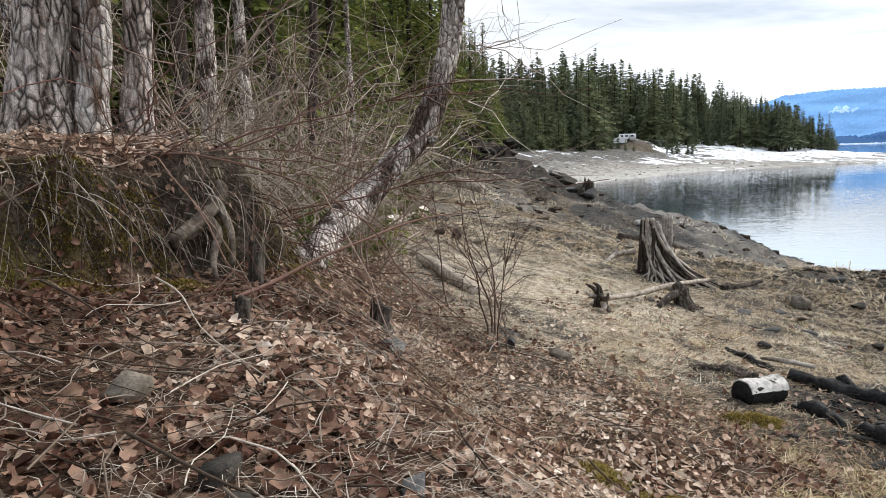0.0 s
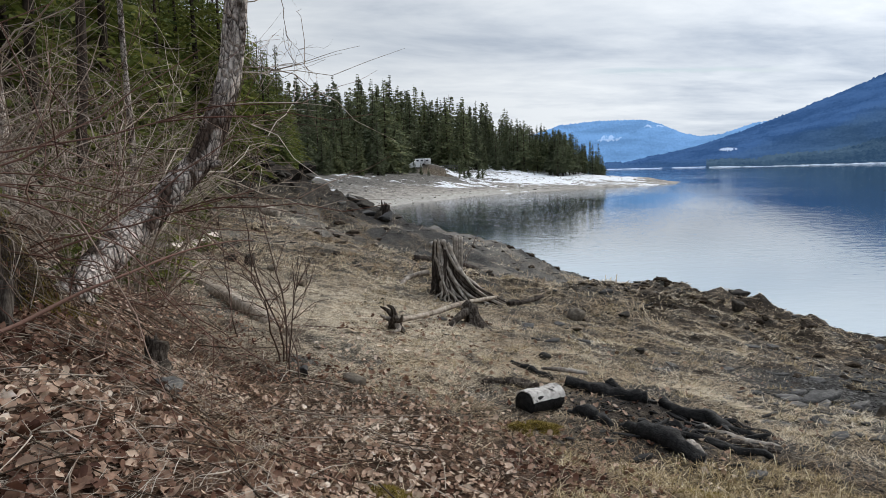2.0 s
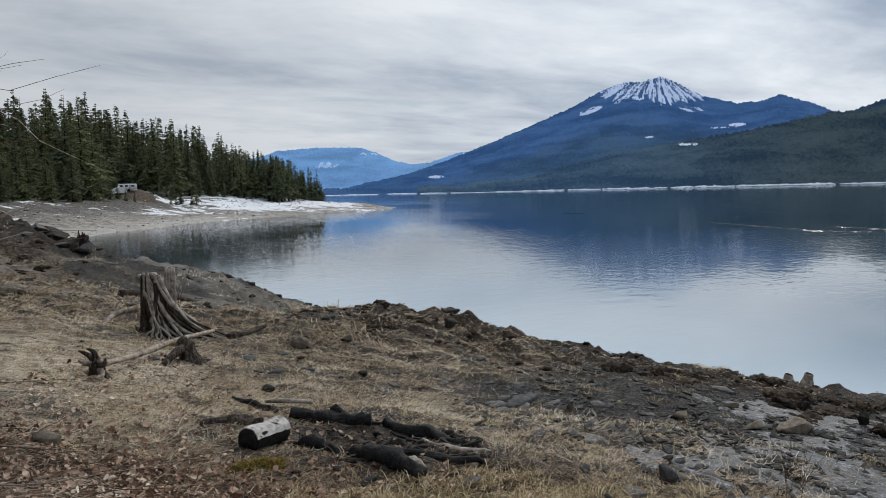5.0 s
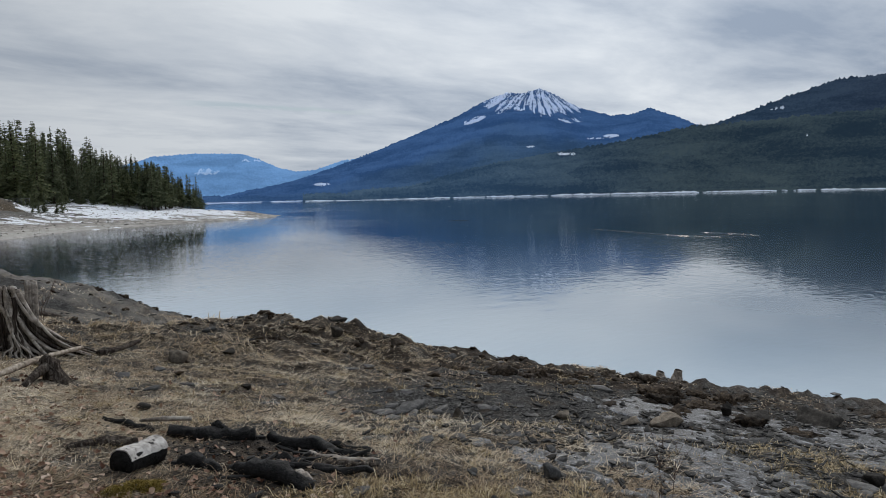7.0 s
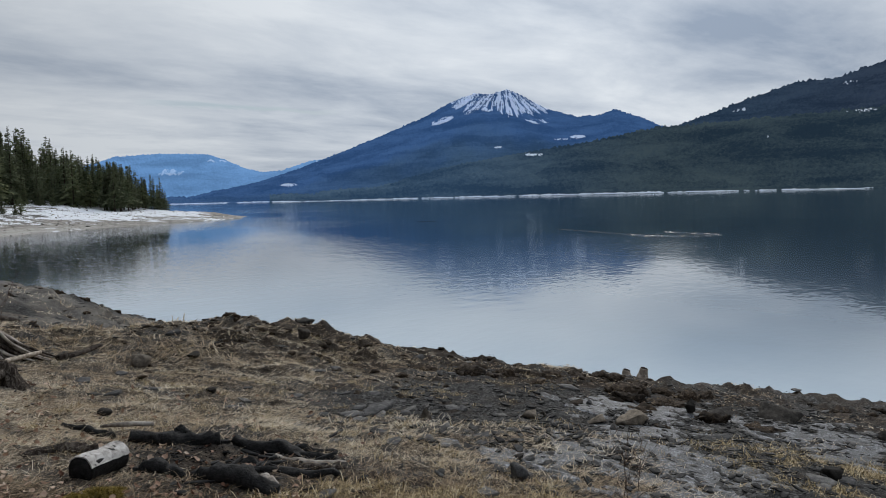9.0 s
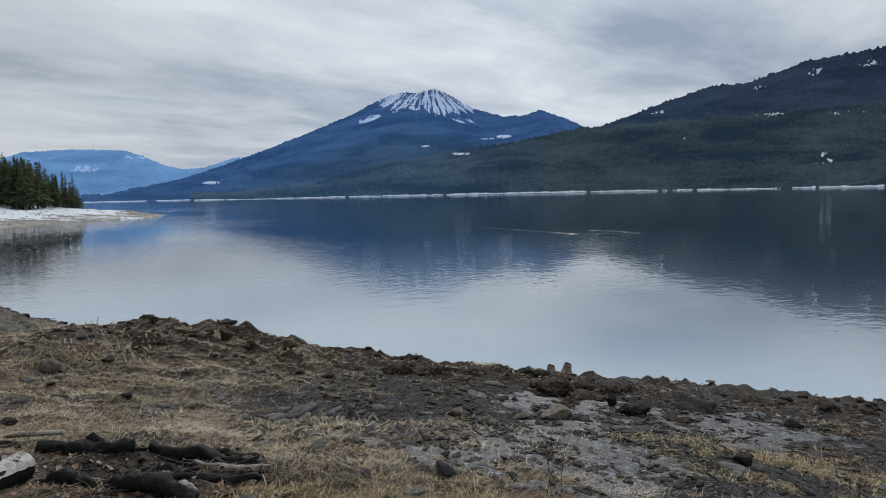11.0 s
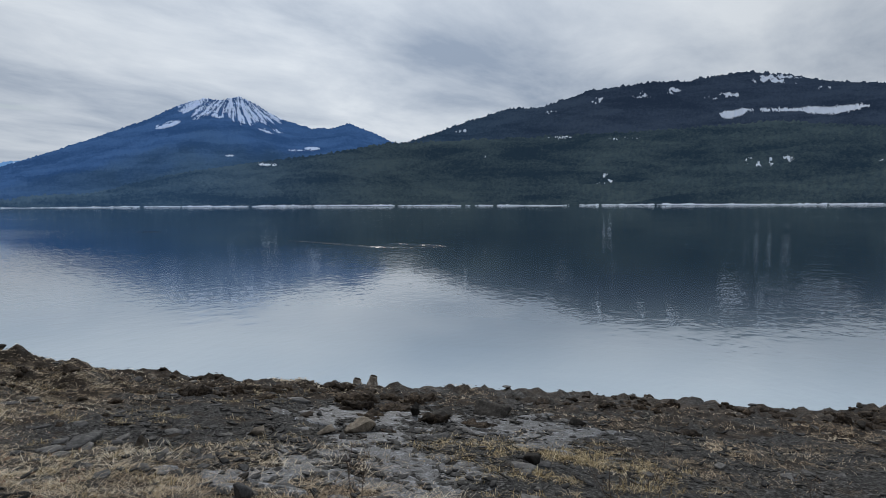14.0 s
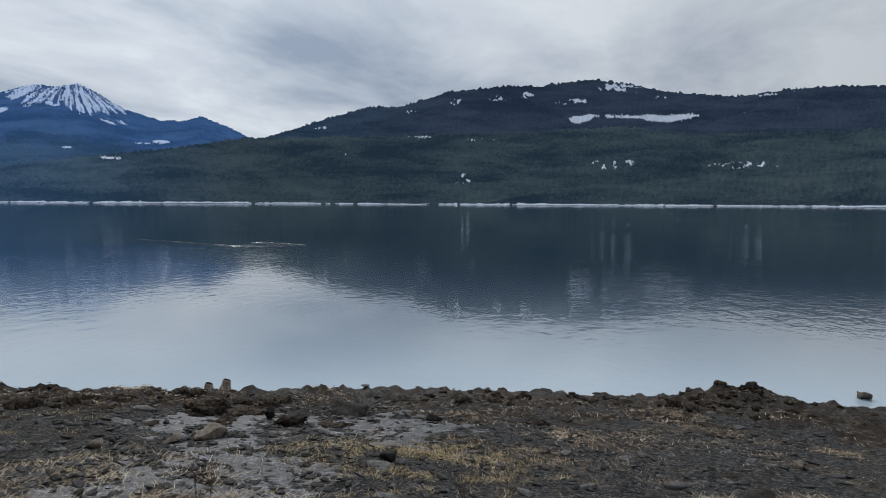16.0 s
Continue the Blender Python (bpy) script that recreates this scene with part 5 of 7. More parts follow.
# ---------------------------------------------------------------- driftwood, stumps and logs
def build_big_stump():
    x0, y0 = 2.95, 10.4
    z0 = gz(x0, y0) - 0.02
    ob = thing("tree_stump", "weathered grey tree stump with splayed fluted roots on the beach", "stump", (x0, y0, z0))
    rng = np.random.default_rng(77)
    side, near = np.array([0.956, -0.292]), np.array([-0.292, -0.956])

    def strand(u0, u1, v0, v1, h, r, name, material, steep=1.6, sides=9, label=""):
        """One root: it leaves the trunk at height h and sweeps down to the ground."""
        c = []
        wig = rng.normal(0, 0.016, (7, 2))
        for i, t in enumerate(np.linspace(0, 1, 7)):
            u = u0 + (u1 - u0) * t ** 1.25
            w = v0 + (v1 - v0) * t ** 1.4
            q = side * (u + wig[i, 0] * (t > 0)) + near * (w + wig[i, 1] * (t > 0))
            base = gz(x0 + q[0], y0 + q[1]) - z0
            fall = (math.exp(-steep * t ** 1.1) - math.exp(-steep)) / (1 - math.exp(-steep))
            c.append((q[0], q[1], base - 0.02 + (h - base) * fall + rng.normal(0, 0.008) * (t > 0)))
        g = Geo()
        tube(g, sweep(c, 24), np.interp(np.linspace(0, 1, 24), [0, 0.1, 0.55, 1], [r * 0.75, r, r * 0.85, r * 0.35]), sides, 0.4, int(rng.integers(1, 60)), freq=2.0, grain=2.5)
        part(name, g, material, ob, label)

    # the dark heart of the trunk, under the roots
    g = Geo()
    for k in range(4):
        u = -0.02 + 0.04 * k
        tube(g, sweep([(*(side * (u + 0.07 * k)), -0.15), (*(side * (u + 0.035 * k)), 0.16), (*(side * u), 0.45), (*(side * (u * 0.8)), 0.74 - 0.06 * k)], 14), np.interp(np.linspace(0, 1, 14), [0, 0.6, 1], [0.1, 0.07, 0.04]), 12, 0.5, 9 + k, freq=3, grain=2)
    part("trunk", g, M_DRIFTDARK, ob)
    # the upright broken top
    for k in range(11):
        u = -0.03 + 0.15 * k / 10
        h = 0.86 - 0.05 * rng.random() - 0.5 * max(0.0, u - 0.1)
        g = Geo()
        b0, b1 = side * (u - 0.01) + near * rng.uniform(0.03, 0.09), side * u + near * rng.uniform(0.0, 0.06)
        tube(g, sweep([(*(b0 + side * 0.03), 0.05), (*b0, 0.35), (*b1, 0.65), (*(b1 - side * 0.01), h)], 14), np.interp(np.linspace(0, 1, 14), [0, 0.5, 0.95, 1], [0.034, 0.032, 0.026, 0.012]), 8, 0.5, k + 3, grain=4)
        part("splinter", g, M_DRIFT if k % 3 == 1 else M_DRIFTDARK, ob)
    # roots that sweep out over the beach
    for k in range(44):
        w = k / 43
        strand(0.02 + 0.14 * rng.random(), 0.42 + 0.9 * w * rng.uniform(0.75, 1.05), rng.uniform(-0.08, 0.06), rng.uniform(-0.3, 0.32), rng.uniform(0.55, 0.86), rng.uniform(0.016, 0.036), "root", (M_DRIFT, M_DRIFTDARK, M_DRIFT, M_DRIFTDARK, M_DRIFT)[k % 5], 1.9)
    # and those that drop in front of it
    for k in range(13):
        strand(rng.uniform(-0.04, 0.14), -0.02 + 0.36 * k / 12 + rng.normal(0, 0.03), 0.07, rng.uniform(0.2, 0.36), rng.uniform(0.35, 0.72), rng.uniform(0.016, 0.03), "root", M_DRIFT if k % 3 else M_DRIFTDARK, 1.2)
    for k in range(8):
        strand(0.0, rng.uniform(-0.16, -0.04), 0.0, rng.uniform(-0.15, 0.2), rng.uniform(0.25, 0.6), rng.uniform(0.014, 0.026), "root", M_DRIFTDARK if k % 2 else M_DRIFT, 1.2)
    # flat slab left standing behind
    g = Geo()
    p = side * 0.3 - near * 0.42
    for k in range(4):
        q = p + side * (0.033 * k - 0.05)
        tube(g, sweep([(*q, -0.05), (*(q + side * 0.01), 0.4), (*(q + side * 0.015), 0.86 - 0.02 * (k % 2))], 9), [0.032, 0.032, 0.031, 0.03, 0.03, 0.03, 0.03, 0.03, 0.026], 8, 0.3, 20 + k)
    part("slab", g, M_DRIFT, ob, "pale upright broken stump slab")


def log_thing(name, label, category, ctrl, radii, material, seed=1, sides=16, bump=0.12, n=24, cut=None, group="", grain=7.0, smooth=True):
    """A round log or pole; its line is given in the world."""
    ctrl = np.asarray(ctrl, float)
    o = ctrl.mean(0)
    ob = thing(name, label, category, tuple(o), group)
    g = Geo()
    tube(g, sweep(ctrl - o, n), np.interp(np.linspace(0, 1, n), np.linspace(0, 1, len(radii)), radii), sides, bump, seed, grain=grain)
    part("trunk", g, material, ob, smooth=smooth)
    if cut is not None:
        p = sweep(ctrl - o, n)
        d = (p[0] - p[1]) / np.linalg.norm(p[0] - p[1])
        g = Geo()
        tube(g, [p[0] + d * 0.001, p[0] + d * 0.008], [radii[0] * 0.93, radii[0] * 0.9], sides, bump, seed)
        part("cut_face", g, cut, ob)
    return ob


def on(x, y, up=0.0):
    return (x, y, gz(x, y) + up)


def build_driftwood():
    # pole with two root burls
    a, b = np.array(on(1.62, 7.3, 0.13)), np.array(on(3.45, 9.25, 0.22))
    ob = thing("driftwood_pole", "bleached driftwood pole resting on two gnarled root burls", "driftwood", tuple(a))
    g = Geo()
    tube(g, sweep([a - a, (b - a) * 0.3 + (0, 0, -0.01), (b - a) * 0.62 + (0, 0, 0.02), b - a], 20), np.linspace(0.036, 0.026, 20), 8, 0.3, 3)
    part("pole", g, M_LOG, ob)
    rng = np.random.default_rng(14)
    g = Geo()
    v, f = rock_points(31, (0.18, 0.17, 0.22), 8, 0.4, 0.5)
    g.add(v + (-0.02, -0.02, 0.0), f)
    for i in range(9):
        d = rng.normal(0, 1, 3) * (1, 1, 0.6) + (-0.5, -0.2, 0.15)
        d /= np.linalg.norm(d)
        r = Geo()
        tube(r, sweep([(0, 0, 0), d * 0.13, d * 0.2 + rng.normal(0, 0.03, 3)], 7), np.linspace(0.04, 0.008, 7), 6, 0.3, i)
        part("root", r, M_DRIFT if i % 3 == 0 else M_DRIFTDARK, ob)
    part("root_burl", g, M_DRIFTDARK, ob)
    c = np.array(on(2.72, 8.05, 0.0)) - a
    g = Geo()
    tube(g, sweep([c + (0.02, -0.03, -0.06), c + (0, 0, 0.08), c + (-0.03, 0.03, 0.19), c + (-0.08, 0.05, 0.26)], 14), [0.15, 0.14, 0.125, 0.11, 0.1, 0.095, 0.09, 0.085, 0.08, 0.075, 0.07, 0.06, 0.05, 0.035], 18, 0.5, 12, freq=4)
    tube(g, sweep([c + (-0.02, 0.02, 0.17), c + (-0.2, -0.12, 0.13), c + (-0.38, -0.3, 0.05)], 8), np.linspace(0.06, 0.03, 8), 9, 0.3, 13)
    part("root_burl", g, M_DRIFTDARK, ob, "fluted dark root stub")
    # pale forked branch beside the stump
    p = np.array(on(2.75, 11.2, 0.06))
    ob = thing("driftwood_branch", "pale forked driftwood branch beside the big stump", "driftwood", tuple(p))
    g = Geo()
    tube(g, sweep([(-0.3, -0.3, -0.05), (-0.05, -0.02, 0.07), (0.3, 0.15, 0.1)], 12), np.linspace(0.03, 0.045, 12), 8, 0.3, 4)
    tube(g, sweep([(-0.03, 0.0, 0.07), (0.0, 0.02, 0.2), (0.06, 0.0, 0.26)], 8), np.linspace(0.025, 0.012, 8), 7, 0.3, 5)
    tube(g, sweep([(-0.2, -0.15, 0.02), (-0.36, 0.05, 0.0), (-0.5, 0.0, -0.05)], 8), np.linspace(0.028, 0.01, 8), 7, 0.3, 6)
    part("branch", g, M_DRIFT, ob)
    # root beyond the pole's end
    log_thing("driftwood_root", "dark twisted root lying on the dry grass", "driftwood", [on(3.9, 9.95, 0.03), on(4.15, 10.0, 0.06), on(4.5, 10.3, 0.08), on(4.75, 10.55, 0.07)], [0.05, 0.04, 0.035, 0.015], M_DRIFTDARK, 8, 9, 0.35, 14)
    log_thing("fallen_log", "grey bark-covered log half sunk in dry grass", "log", [on(-0.38, 9.05, 0.0), on(-0.05, 8.1, 0.02), on(0.33, 7.05, 0.01)], [0.07, 0.078, 0.07], M_LOG, 5, 18, 0.3, 30)
    log_thing("pale_log", "short barkless pale log lying on the beach", "log", [on(-0.9, 10.95, 0.1), on(-0.65, 12.4, 0.12), on(-0.36, 14.2, 0.12)], [0.1, 0.1, 0.085], M_PALEWOOD, 6, 14, 0.06, 14)
    log_thing("shore_log", "weathered broken log under the rocky spur", "log", [on(0.35, 23.2, 0.14), on(0.8, 22.9, 0.16), on(1.3, 22.7, 0.12)], [0.17, 0.19, 0.16], M_LOG, 7, 14, 0.2, 12)
    log_thing("white_log", "short white barkless log end near the water", "log", [on(6.0, 22.3, 0.05), on(6.55, 22.45, 0.09)], [0.08, 0.09], M_ASH, 9, 12, 0.06, 8)
    log_thing("dark_log", "dark wet log lying behind the stump", "log", [on(4.0, 16.2, 0.1), on(4.9, 16.6, 0.1), on(5.8, 16.9, 0.06)], [0.09, 0.1, 0.07], M_DRIFTDARK, 10, 12, 0.2, 12)
    # small stumps
    for x, y, h, r, sd, nm, lb in ((5.3, 26.0, 0.5, 0.17, 3, "tree_stump", "small jagged dark stump on the far end of the beach"), (-0.39, 4.15, 0.13, 0.055, 4, "cut_stump", "small dark cut stump among dead leaves"), (-1.0, 3.75, 0.22, 0.035, 5, "cut_stump", "thin broken stub in the leaf litter"), (-0.86, 2.95, 0.1, 0.03, 7, "cut_stump", "dark rotten stub wrapped in dead leaves"), (0.2, 11.0, 0.16, 0.07, 8, "cut_stump", "small grey stump poking out of the grass")):
        rng = np.random.default_rng(300 + sd)
        ob = thing(nm, lb, "stump", on(x, y))
        g = Geo()
        tube(g, sweep([(0, 0, -0.1), (0.01, 0, h * 0.3), (0.03, 0.01, h)], 10), np.linspace(r * 1.35, r, 10), 14, 0.35, sd, freq=3)
        for i in range(5):
            t = rng.uniform(0, 6.28)
            tube(g, sweep([(0, 0, h * 0.35), (np.cos(t) * r * 1.3, np.sin(t) * r * 1.3, h * 0.12), (np.cos(t) * r * 2.4, np.sin(t) * r * 2.4, -0.05)], 7), np.linspace(r * 0.4, r * 0.15, 7), 6, 0.3, i)
            tube(g, [(np.cos(t) * r * 0.6, np.sin(t) * r * 0.6, h * 0.9), (np.cos(t) * r * 0.7, np.sin(t) * r * 0.7, h * (1.05 + rng.uniform(0, 0.35)))], [r * 0.3, r * 0.05], 5)
        part("trunk", g, M_DRIFTDARK, ob)


def build_twin_stumps():
    for i, (x, y) in enumerate(((14.1, 6.9), (14.26, 6.58))):
        ob = thing("cut_stump", "pale sawn-off stump standing at the water's edge", "stump", on(x, y, 0.02), "twin stumps by the water")
        g = Geo()
        s = (-1, 1)[i]
        c = sweep([(-0.02 * s, 0.06 * s, -0.3), (0, 0.02 * s, 0.0), (0, 0.0, 0.09), (0.0, -0.01, 0.165)], 12)
        tube(g, c, [0.17, 0.155, 0.14, 0.125, 0.112, 0.1, 0.092, 0.088, 0.085, 0.083, 0.081, 0.08], 14, 0.16, 60 + i, freq=2.5, grain=2.0)
        part("trunk", g, M_LOG, ob, smooth=False)
        g = Geo()
        tube(g, [c[-1] + (0, 0, 0.001), c[-1] + (0.004, 0, 0.006)], [0.073, 0.07], 14, 0.12, 60 + i)
        part("cut_face", g, M_DRIFT, ob, "grey weathered saw cut")


def jag(c, seed):
    """A burnt log's crooked line, sunk a little into the ash."""
    rng = np.random.default_rng(seed)
    p = sweep(c, 7) + rng.normal(0, 0.011, (7, 3))
    p[:, 2] -= 0.02
    return p


def build_campfire():
    """Charred logs round an old fire place, one log still white with bark."""
    g0 = "charred logs of an old campfire"
    o = np.array(on(2.19, 4.9, 0.075))
    ob = thing("burnt_log", "short birch log, white bark above and charred below", "log", tuple(o), g0)
    e = np.array([0.31, 0.15, -0.02])
    g = Geo()
    tube(g, sweep([-e * 0.42, e * 0.1, e * 0.62], 14), np.full(14, 0.094), 22, 0.08, 3)
    part("trunk", g, M_CHAR, ob)
    # bark shell over the upper half
    pts = sweep([-e * 0.425, e * 0.1, e * 0.625], 14)
    t = e / np.linalg.norm(e)
    u = np.cross(t, (0, 0, 1))
    u /= np.linalg.norm(u)
    w = np.cross(u, t)
    aa = np.linspace(radians(12), radians(150), 16)
    P, A = np.meshgrid(np.arange(14), aa, indexing="ij")
    edge = 0.1 * fbm(P * 0.7, A * 3, 3, 6)
    rad = 0.1 + 0.01 * fbm(P * 0.5, A * 2, 3, 7)
    outer = pts[P] + rad[..., None] * (np.cos(A + edge)[..., None] * u + np.sin(A + edge)[..., None] * w)
    inner = pts[P] + (rad - 0.008)[..., None] * (np.cos(A + edge)[..., None] * u + np.sin(A + edge)[..., None] * w)
    g = Geo()
    g.add(outer.reshape(-1, 3), grid_faces(14, 16))
    g.add(inner.reshape(-1, 3), grid_faces(14, 16)[:, ::-1])
    for k in (0, 13):
        q = np.stack([outer[k], inner[k]], 0).reshape(-1, 3)
        g.add(q, grid_faces(2, 16))
    part("bark", g, M_ASH, ob, "white curling birch bark")
    logs = [
        ([on(2.74, 5.56, 0.06), on(3.0, 5.38, 0.07), on(3.26, 5.1, 0.06)], [0.06, 0.08, 0.075], "thick charred black log with a burnt-off end", M_CHAR),
        ([on(2.5, 6.22, 0.05), on(2.6, 6.0, 0.06), on(2.72, 5.78, 0.05)], [0.02, 0.03, 0.03], "thin charred stick poking out of the grass", M_CHAR),
        ([on(1.92, 5.4, 0.0), on(2.15, 5.42, 0.03), on(2.42, 5.4, 0.03)], [0.035, 0.05, 0.05], "dark scorched log end sunk in the grass", M_DRIFTDARK),
        ([on(3.42, 5.2, 0.05), on(3.6, 4.8, 0.06), on(3.8, 4.34, 0.02)], [0.05, 0.07, 0.035], "long charred log burnt to a point", M_CHAR),
        ([on(3.7, 5.06, 0.03), on(3.85, 4.8, 0.04), on(4.0, 4.5, 0.02)], [0.02, 0.035, 0.025], "thin charred log lying behind another", M_CHAR),
        ([on(2.68, 4.5, 0.03), on(2.78, 4.18, 0.06), on(2.94, 3.9, 0.04)], [0.06, 0.085, 0.07], "thick cracked charcoal log in the ashes", M_CHAR),
        ([on(3.02, 4.38, 0.02), on(3.25, 4.14, 0.04), on(3.58, 3.98, 0.02)], [0.03, 0.045, 0.03], "charred flat piece of split log", M_CHAR),
        ([on(3.3, 4.42, 0.02), on(3.5, 4.25, 0.03), on(3.72, 4.06, 0.02)], [0.025, 0.035, 0.02], "charred stick with a pale broken end", M_DRIFTDARK),
        ([on(2.44, 4.84, 0.02), on(2.52, 4.7, 0.05), on(2.62, 4.54, 0.02)], [0.045, 0.065, 0.045], "short charred chunk of wood", M_CHAR),
        ([on(2.93, 3.9, 0.02), on(2.95, 4.0, 0.06), on(2.98, 4.12, 0.05)], [0.03, 0.04, 0.025], "grey half-burnt root piece", M_DRIFT),
        ([on(3.06, 5.42, 0.14), on(3.12, 5.32, 0.14)], [0.045, 0.04], "small charred block lying on a log", M_CHAR),
        ([on(3.45, 4.62, 0.02), on(3.62, 4.4, 0.03), on(3.8, 4.2, 0.02)], [0.02, 0.03, 0.02], "grey split piece of wood beside the ash", M_DRIFT),
        ([on(3.1, 4.75, 0.0), on(3.2, 4.6, 0.02), on(3.32, 4.45, 0.0)], [0.03, 0.04, 0.03], "crumbling charred wood half sunk in ash", M_CHAR),
    ]
    for i, (c, r, lb, mat) in enumerate(logs):
        log_thing("charred_log", lb, "log", jag(c, i), [r[0] * 0.8] + [q * 0.9 for q in r] + [r[-1] * 0.7], mat, 20 + i, 12, 0.5, 34, group=g0, grain=12.0, smooth=False)
    log_thing("grey_stick", "pale grey stick lying across a charred log", "stick", [on(2.72, 6.02, 0.05), on(2.8, 5.78, 0.1), on(2.9, 5.48, 0.15)], [0.012, 0.022, 0.016], M_DRIFT, 50, 7, 0.2, 10)
    rng = np.random.default_rng(16)
    for i in range(34):
        x, y = 3.15 + rng.normal(0, 0.5), 4.55 + rng.normal(0, 0.45)
        v, f = slab_points(700 + i, (rng.uniform(0.1, 0.34), rng.uniform(0.035, 0.08), rng.uniform(0.012, 0.03)), 6)
        g = Geo()
        g.add(v, f)
        ob = part("charred_fragment", g, M_CHAR, None, smooth=False)
        ob.matrix_basis = pose(x, y, gz(x, y) + 0.012, rng.normal(0, 10), rng.normal(0, 10), rng.normal(-40, 45))
        tagged(ob, "flat charred splinter of wood in the ash", "charcoal", g0)
    # charcoal crumbs
    rng = np.random.default_rng(6)
    g = Geo()
    for i in range(420):
        x, y = rng.normal(3.0, 0.45), rng.normal(4.75, 0.5)
        v, f = rock_points(int(rng.integers(0, 40)), rng.uniform(0.01, 0.05, 3) * (1, 1, 0.6), 4, 0.8, 0.3)
        g.add(turn_z(v, rng.uniform(0, 6)) + on(x, y, 0.005), f)
    tagged(part("charcoal", g, M_CHAR, smooth=False), "scattered charcoal crumbs and ash on the old fire place", "charcoal", kind="stuff")


# ---------------------------------------------------------------- stones, clods and ice
def stone(name, label, x, y, size, material, seed, angular=0.5, sink=0.3, slab=False, yaw=0.0, tilt=(0, 0), group="", k=8):
    g = Geo()
    if slab:
        v, f = slab_points(seed, size, 5 + seed % 2)
    else:
        v, f = rock_points(seed, size, k, angular)
    g.add(v, f)
    ob = part(name, g, material, None, smooth=not slab and angular < 0.3)
    ob.matrix_basis = pose(x, y, gz(x, y) + size[2] * (0.5 - sink), tilt[0], tilt[1], yaw)
    return tagged(ob, label, "stone" if size[0] < 0.5 else "boulder", group)


def build_stones():
    stone("boulder", "smooth rounded brown-grey rock in the dry grass", 4.78, 9.45, (0.27, 0.25, 0.24), M_BROWNROCK, 3, 0.15, 0.3)
    stone("boulder", "dark domed boulder on the crest of the beach", 8.92, 11.1, (0.6, 0.5, 0.4), M_WETROCK, 4, 0.7, 0.3, k=12)
    stone("boulder", "rounded dark boulder below the beach crest", 8.05, 10.1, (0.35, 0.32, 0.3), M_WETROCK, 5, 0.6, 0.35)
    stone("boulder", "small dark boulder near the beach crest", 7.5, 11.6, (0.45, 0.35, 0.25), M_WETROCK, 6, 0.7, 0.35)
    stone("boulder", "broad black wet boulder between ice patches", 11.4, 3.05, (1.1, 0.8, 0.55), M_WETROCK, 7, 0.9, 0.4, k=12)
    stone("boulder", "black wet boulder between ice patches", 10.7, 3.75, (0.6, 0.5, 0.4), M_WETROCK, 8, 0.9, 0.4, k=12)
    stone("boulder", "upright dark rock between ice patches", 10.55, 4.1, (0.26, 0.22, 0.34), M_WETROCK, 9, 1.0, 0.3, k=12)
    stone("boulder", "broad pale brown flat rock at the ice edge", 8.5, 4.05, (0.55, 0.42, 0.24), M_BROWNROCK, 10, 0.5, 0.4, k=12)
    stone("boulder", "rounded pale brown rock at the ice edge", 8.2, 4.4, (0.34, 0.28, 0.22), M_BROWNROCK, 11, 0.8, 0.3)
    stone("boulder", "pale brown pointed rock at the ice edge", 7.2, 4.75, (0.34, 0.3, 0.2), M_BROWNROCK, 12, 0.6, 0.3)
    stone("boulder", "dark brown jagged rock in the near grass", 7.0, -2.05, (0.75, 0.5, 0.42), M_WETROCK, 13, 1.0, 0.3, k=12)
    stone("boulder", "small rounded rock standing in the shallow water", 18.1, -7.45, (0.4, 0.34, 0.32), M_BROWNROCK, 14, 0.6, 0.0).location.z = 0.07
    stone("stone", "upright pale brown pointed stone on gravel", 5.93, 5.27, (0.16, 0.13, 0.2), M_BROWNROCK, 15, 0.7, 0.2)
    # slate slabs lying on the gravel
    for i, (x, y, sx, sy, sz, dz) in enumerate(((5.3, 5.85, 0.34, 0.24, 0.05, 0), (5.62, 5.75, 0.7, 0.3, 0.05, 0.03), (5.55, 5.6, 0.3, 0.2, 0.04, 0), (5.82, 5.5, 0.22, 0.16, 0.05, 0), (5.2, 5.55, 0.3, 0.22, 0.04, 0.0), (5.55, 5.3, 0.24, 0.2, 0.03, 0), (5.1, 6.0, 0.22, 0.18, 0.04, 0))):
        s = stone("slate_slab", "flat grey slate slab stacked on the gravel", x, y, (sx, sy, sz), M_SLATE, 60 + i, slab=True, yaw=i * 31 - 20, sink=0.15, group="stacked slate slabs")
        s.location.z += dz
    for i, (x, y, s, m, sl, sink) in enumerate(((-0.96, 2.1, (0.19, 0.16, 0.05), M_BROWNROCK, True, -0.1), (-0.27, 3.5, (0.2, 0.18, 0.03), M_SLATE, True, -0.1), (-0.1, 1.86, (0.16, 0.13, 0.03), M_SLATE, True, -0.2), (-0.57, 1.7, (0.15, 0.09, 0.05), M_WETROCK, True, -0.2), (-0.48, 1.6, (0.1, 0.07, 0.07), M_WETROCK, False, 0.1), (0.5, 5.35, (0.14, 0.12, 0.1), M_SLATE, False, 0.2), (0.85, 5.3, (0.3, 0.2, 0.06), M_BROWNROCK, True, 0.1), (-0.05, 11.5, (0.22, 0.15, 0.18), M_WETROCK, False, 0.2), (0.9, 9.9, (0.16, 0.14, 0.13), M_BROWNROCK, False, 0.2), (0.55, 10.9, (0.2, 0.17, 0.15), M_BROWNROCK, False, 0.2), (-1.75, 10.6, (0.9, 0.7, 0.6), M_SLATE, False, 0.3), (-1.2, 9.4, (0.6, 0.5, 0.4), M_SLATE, False, 0.3))):
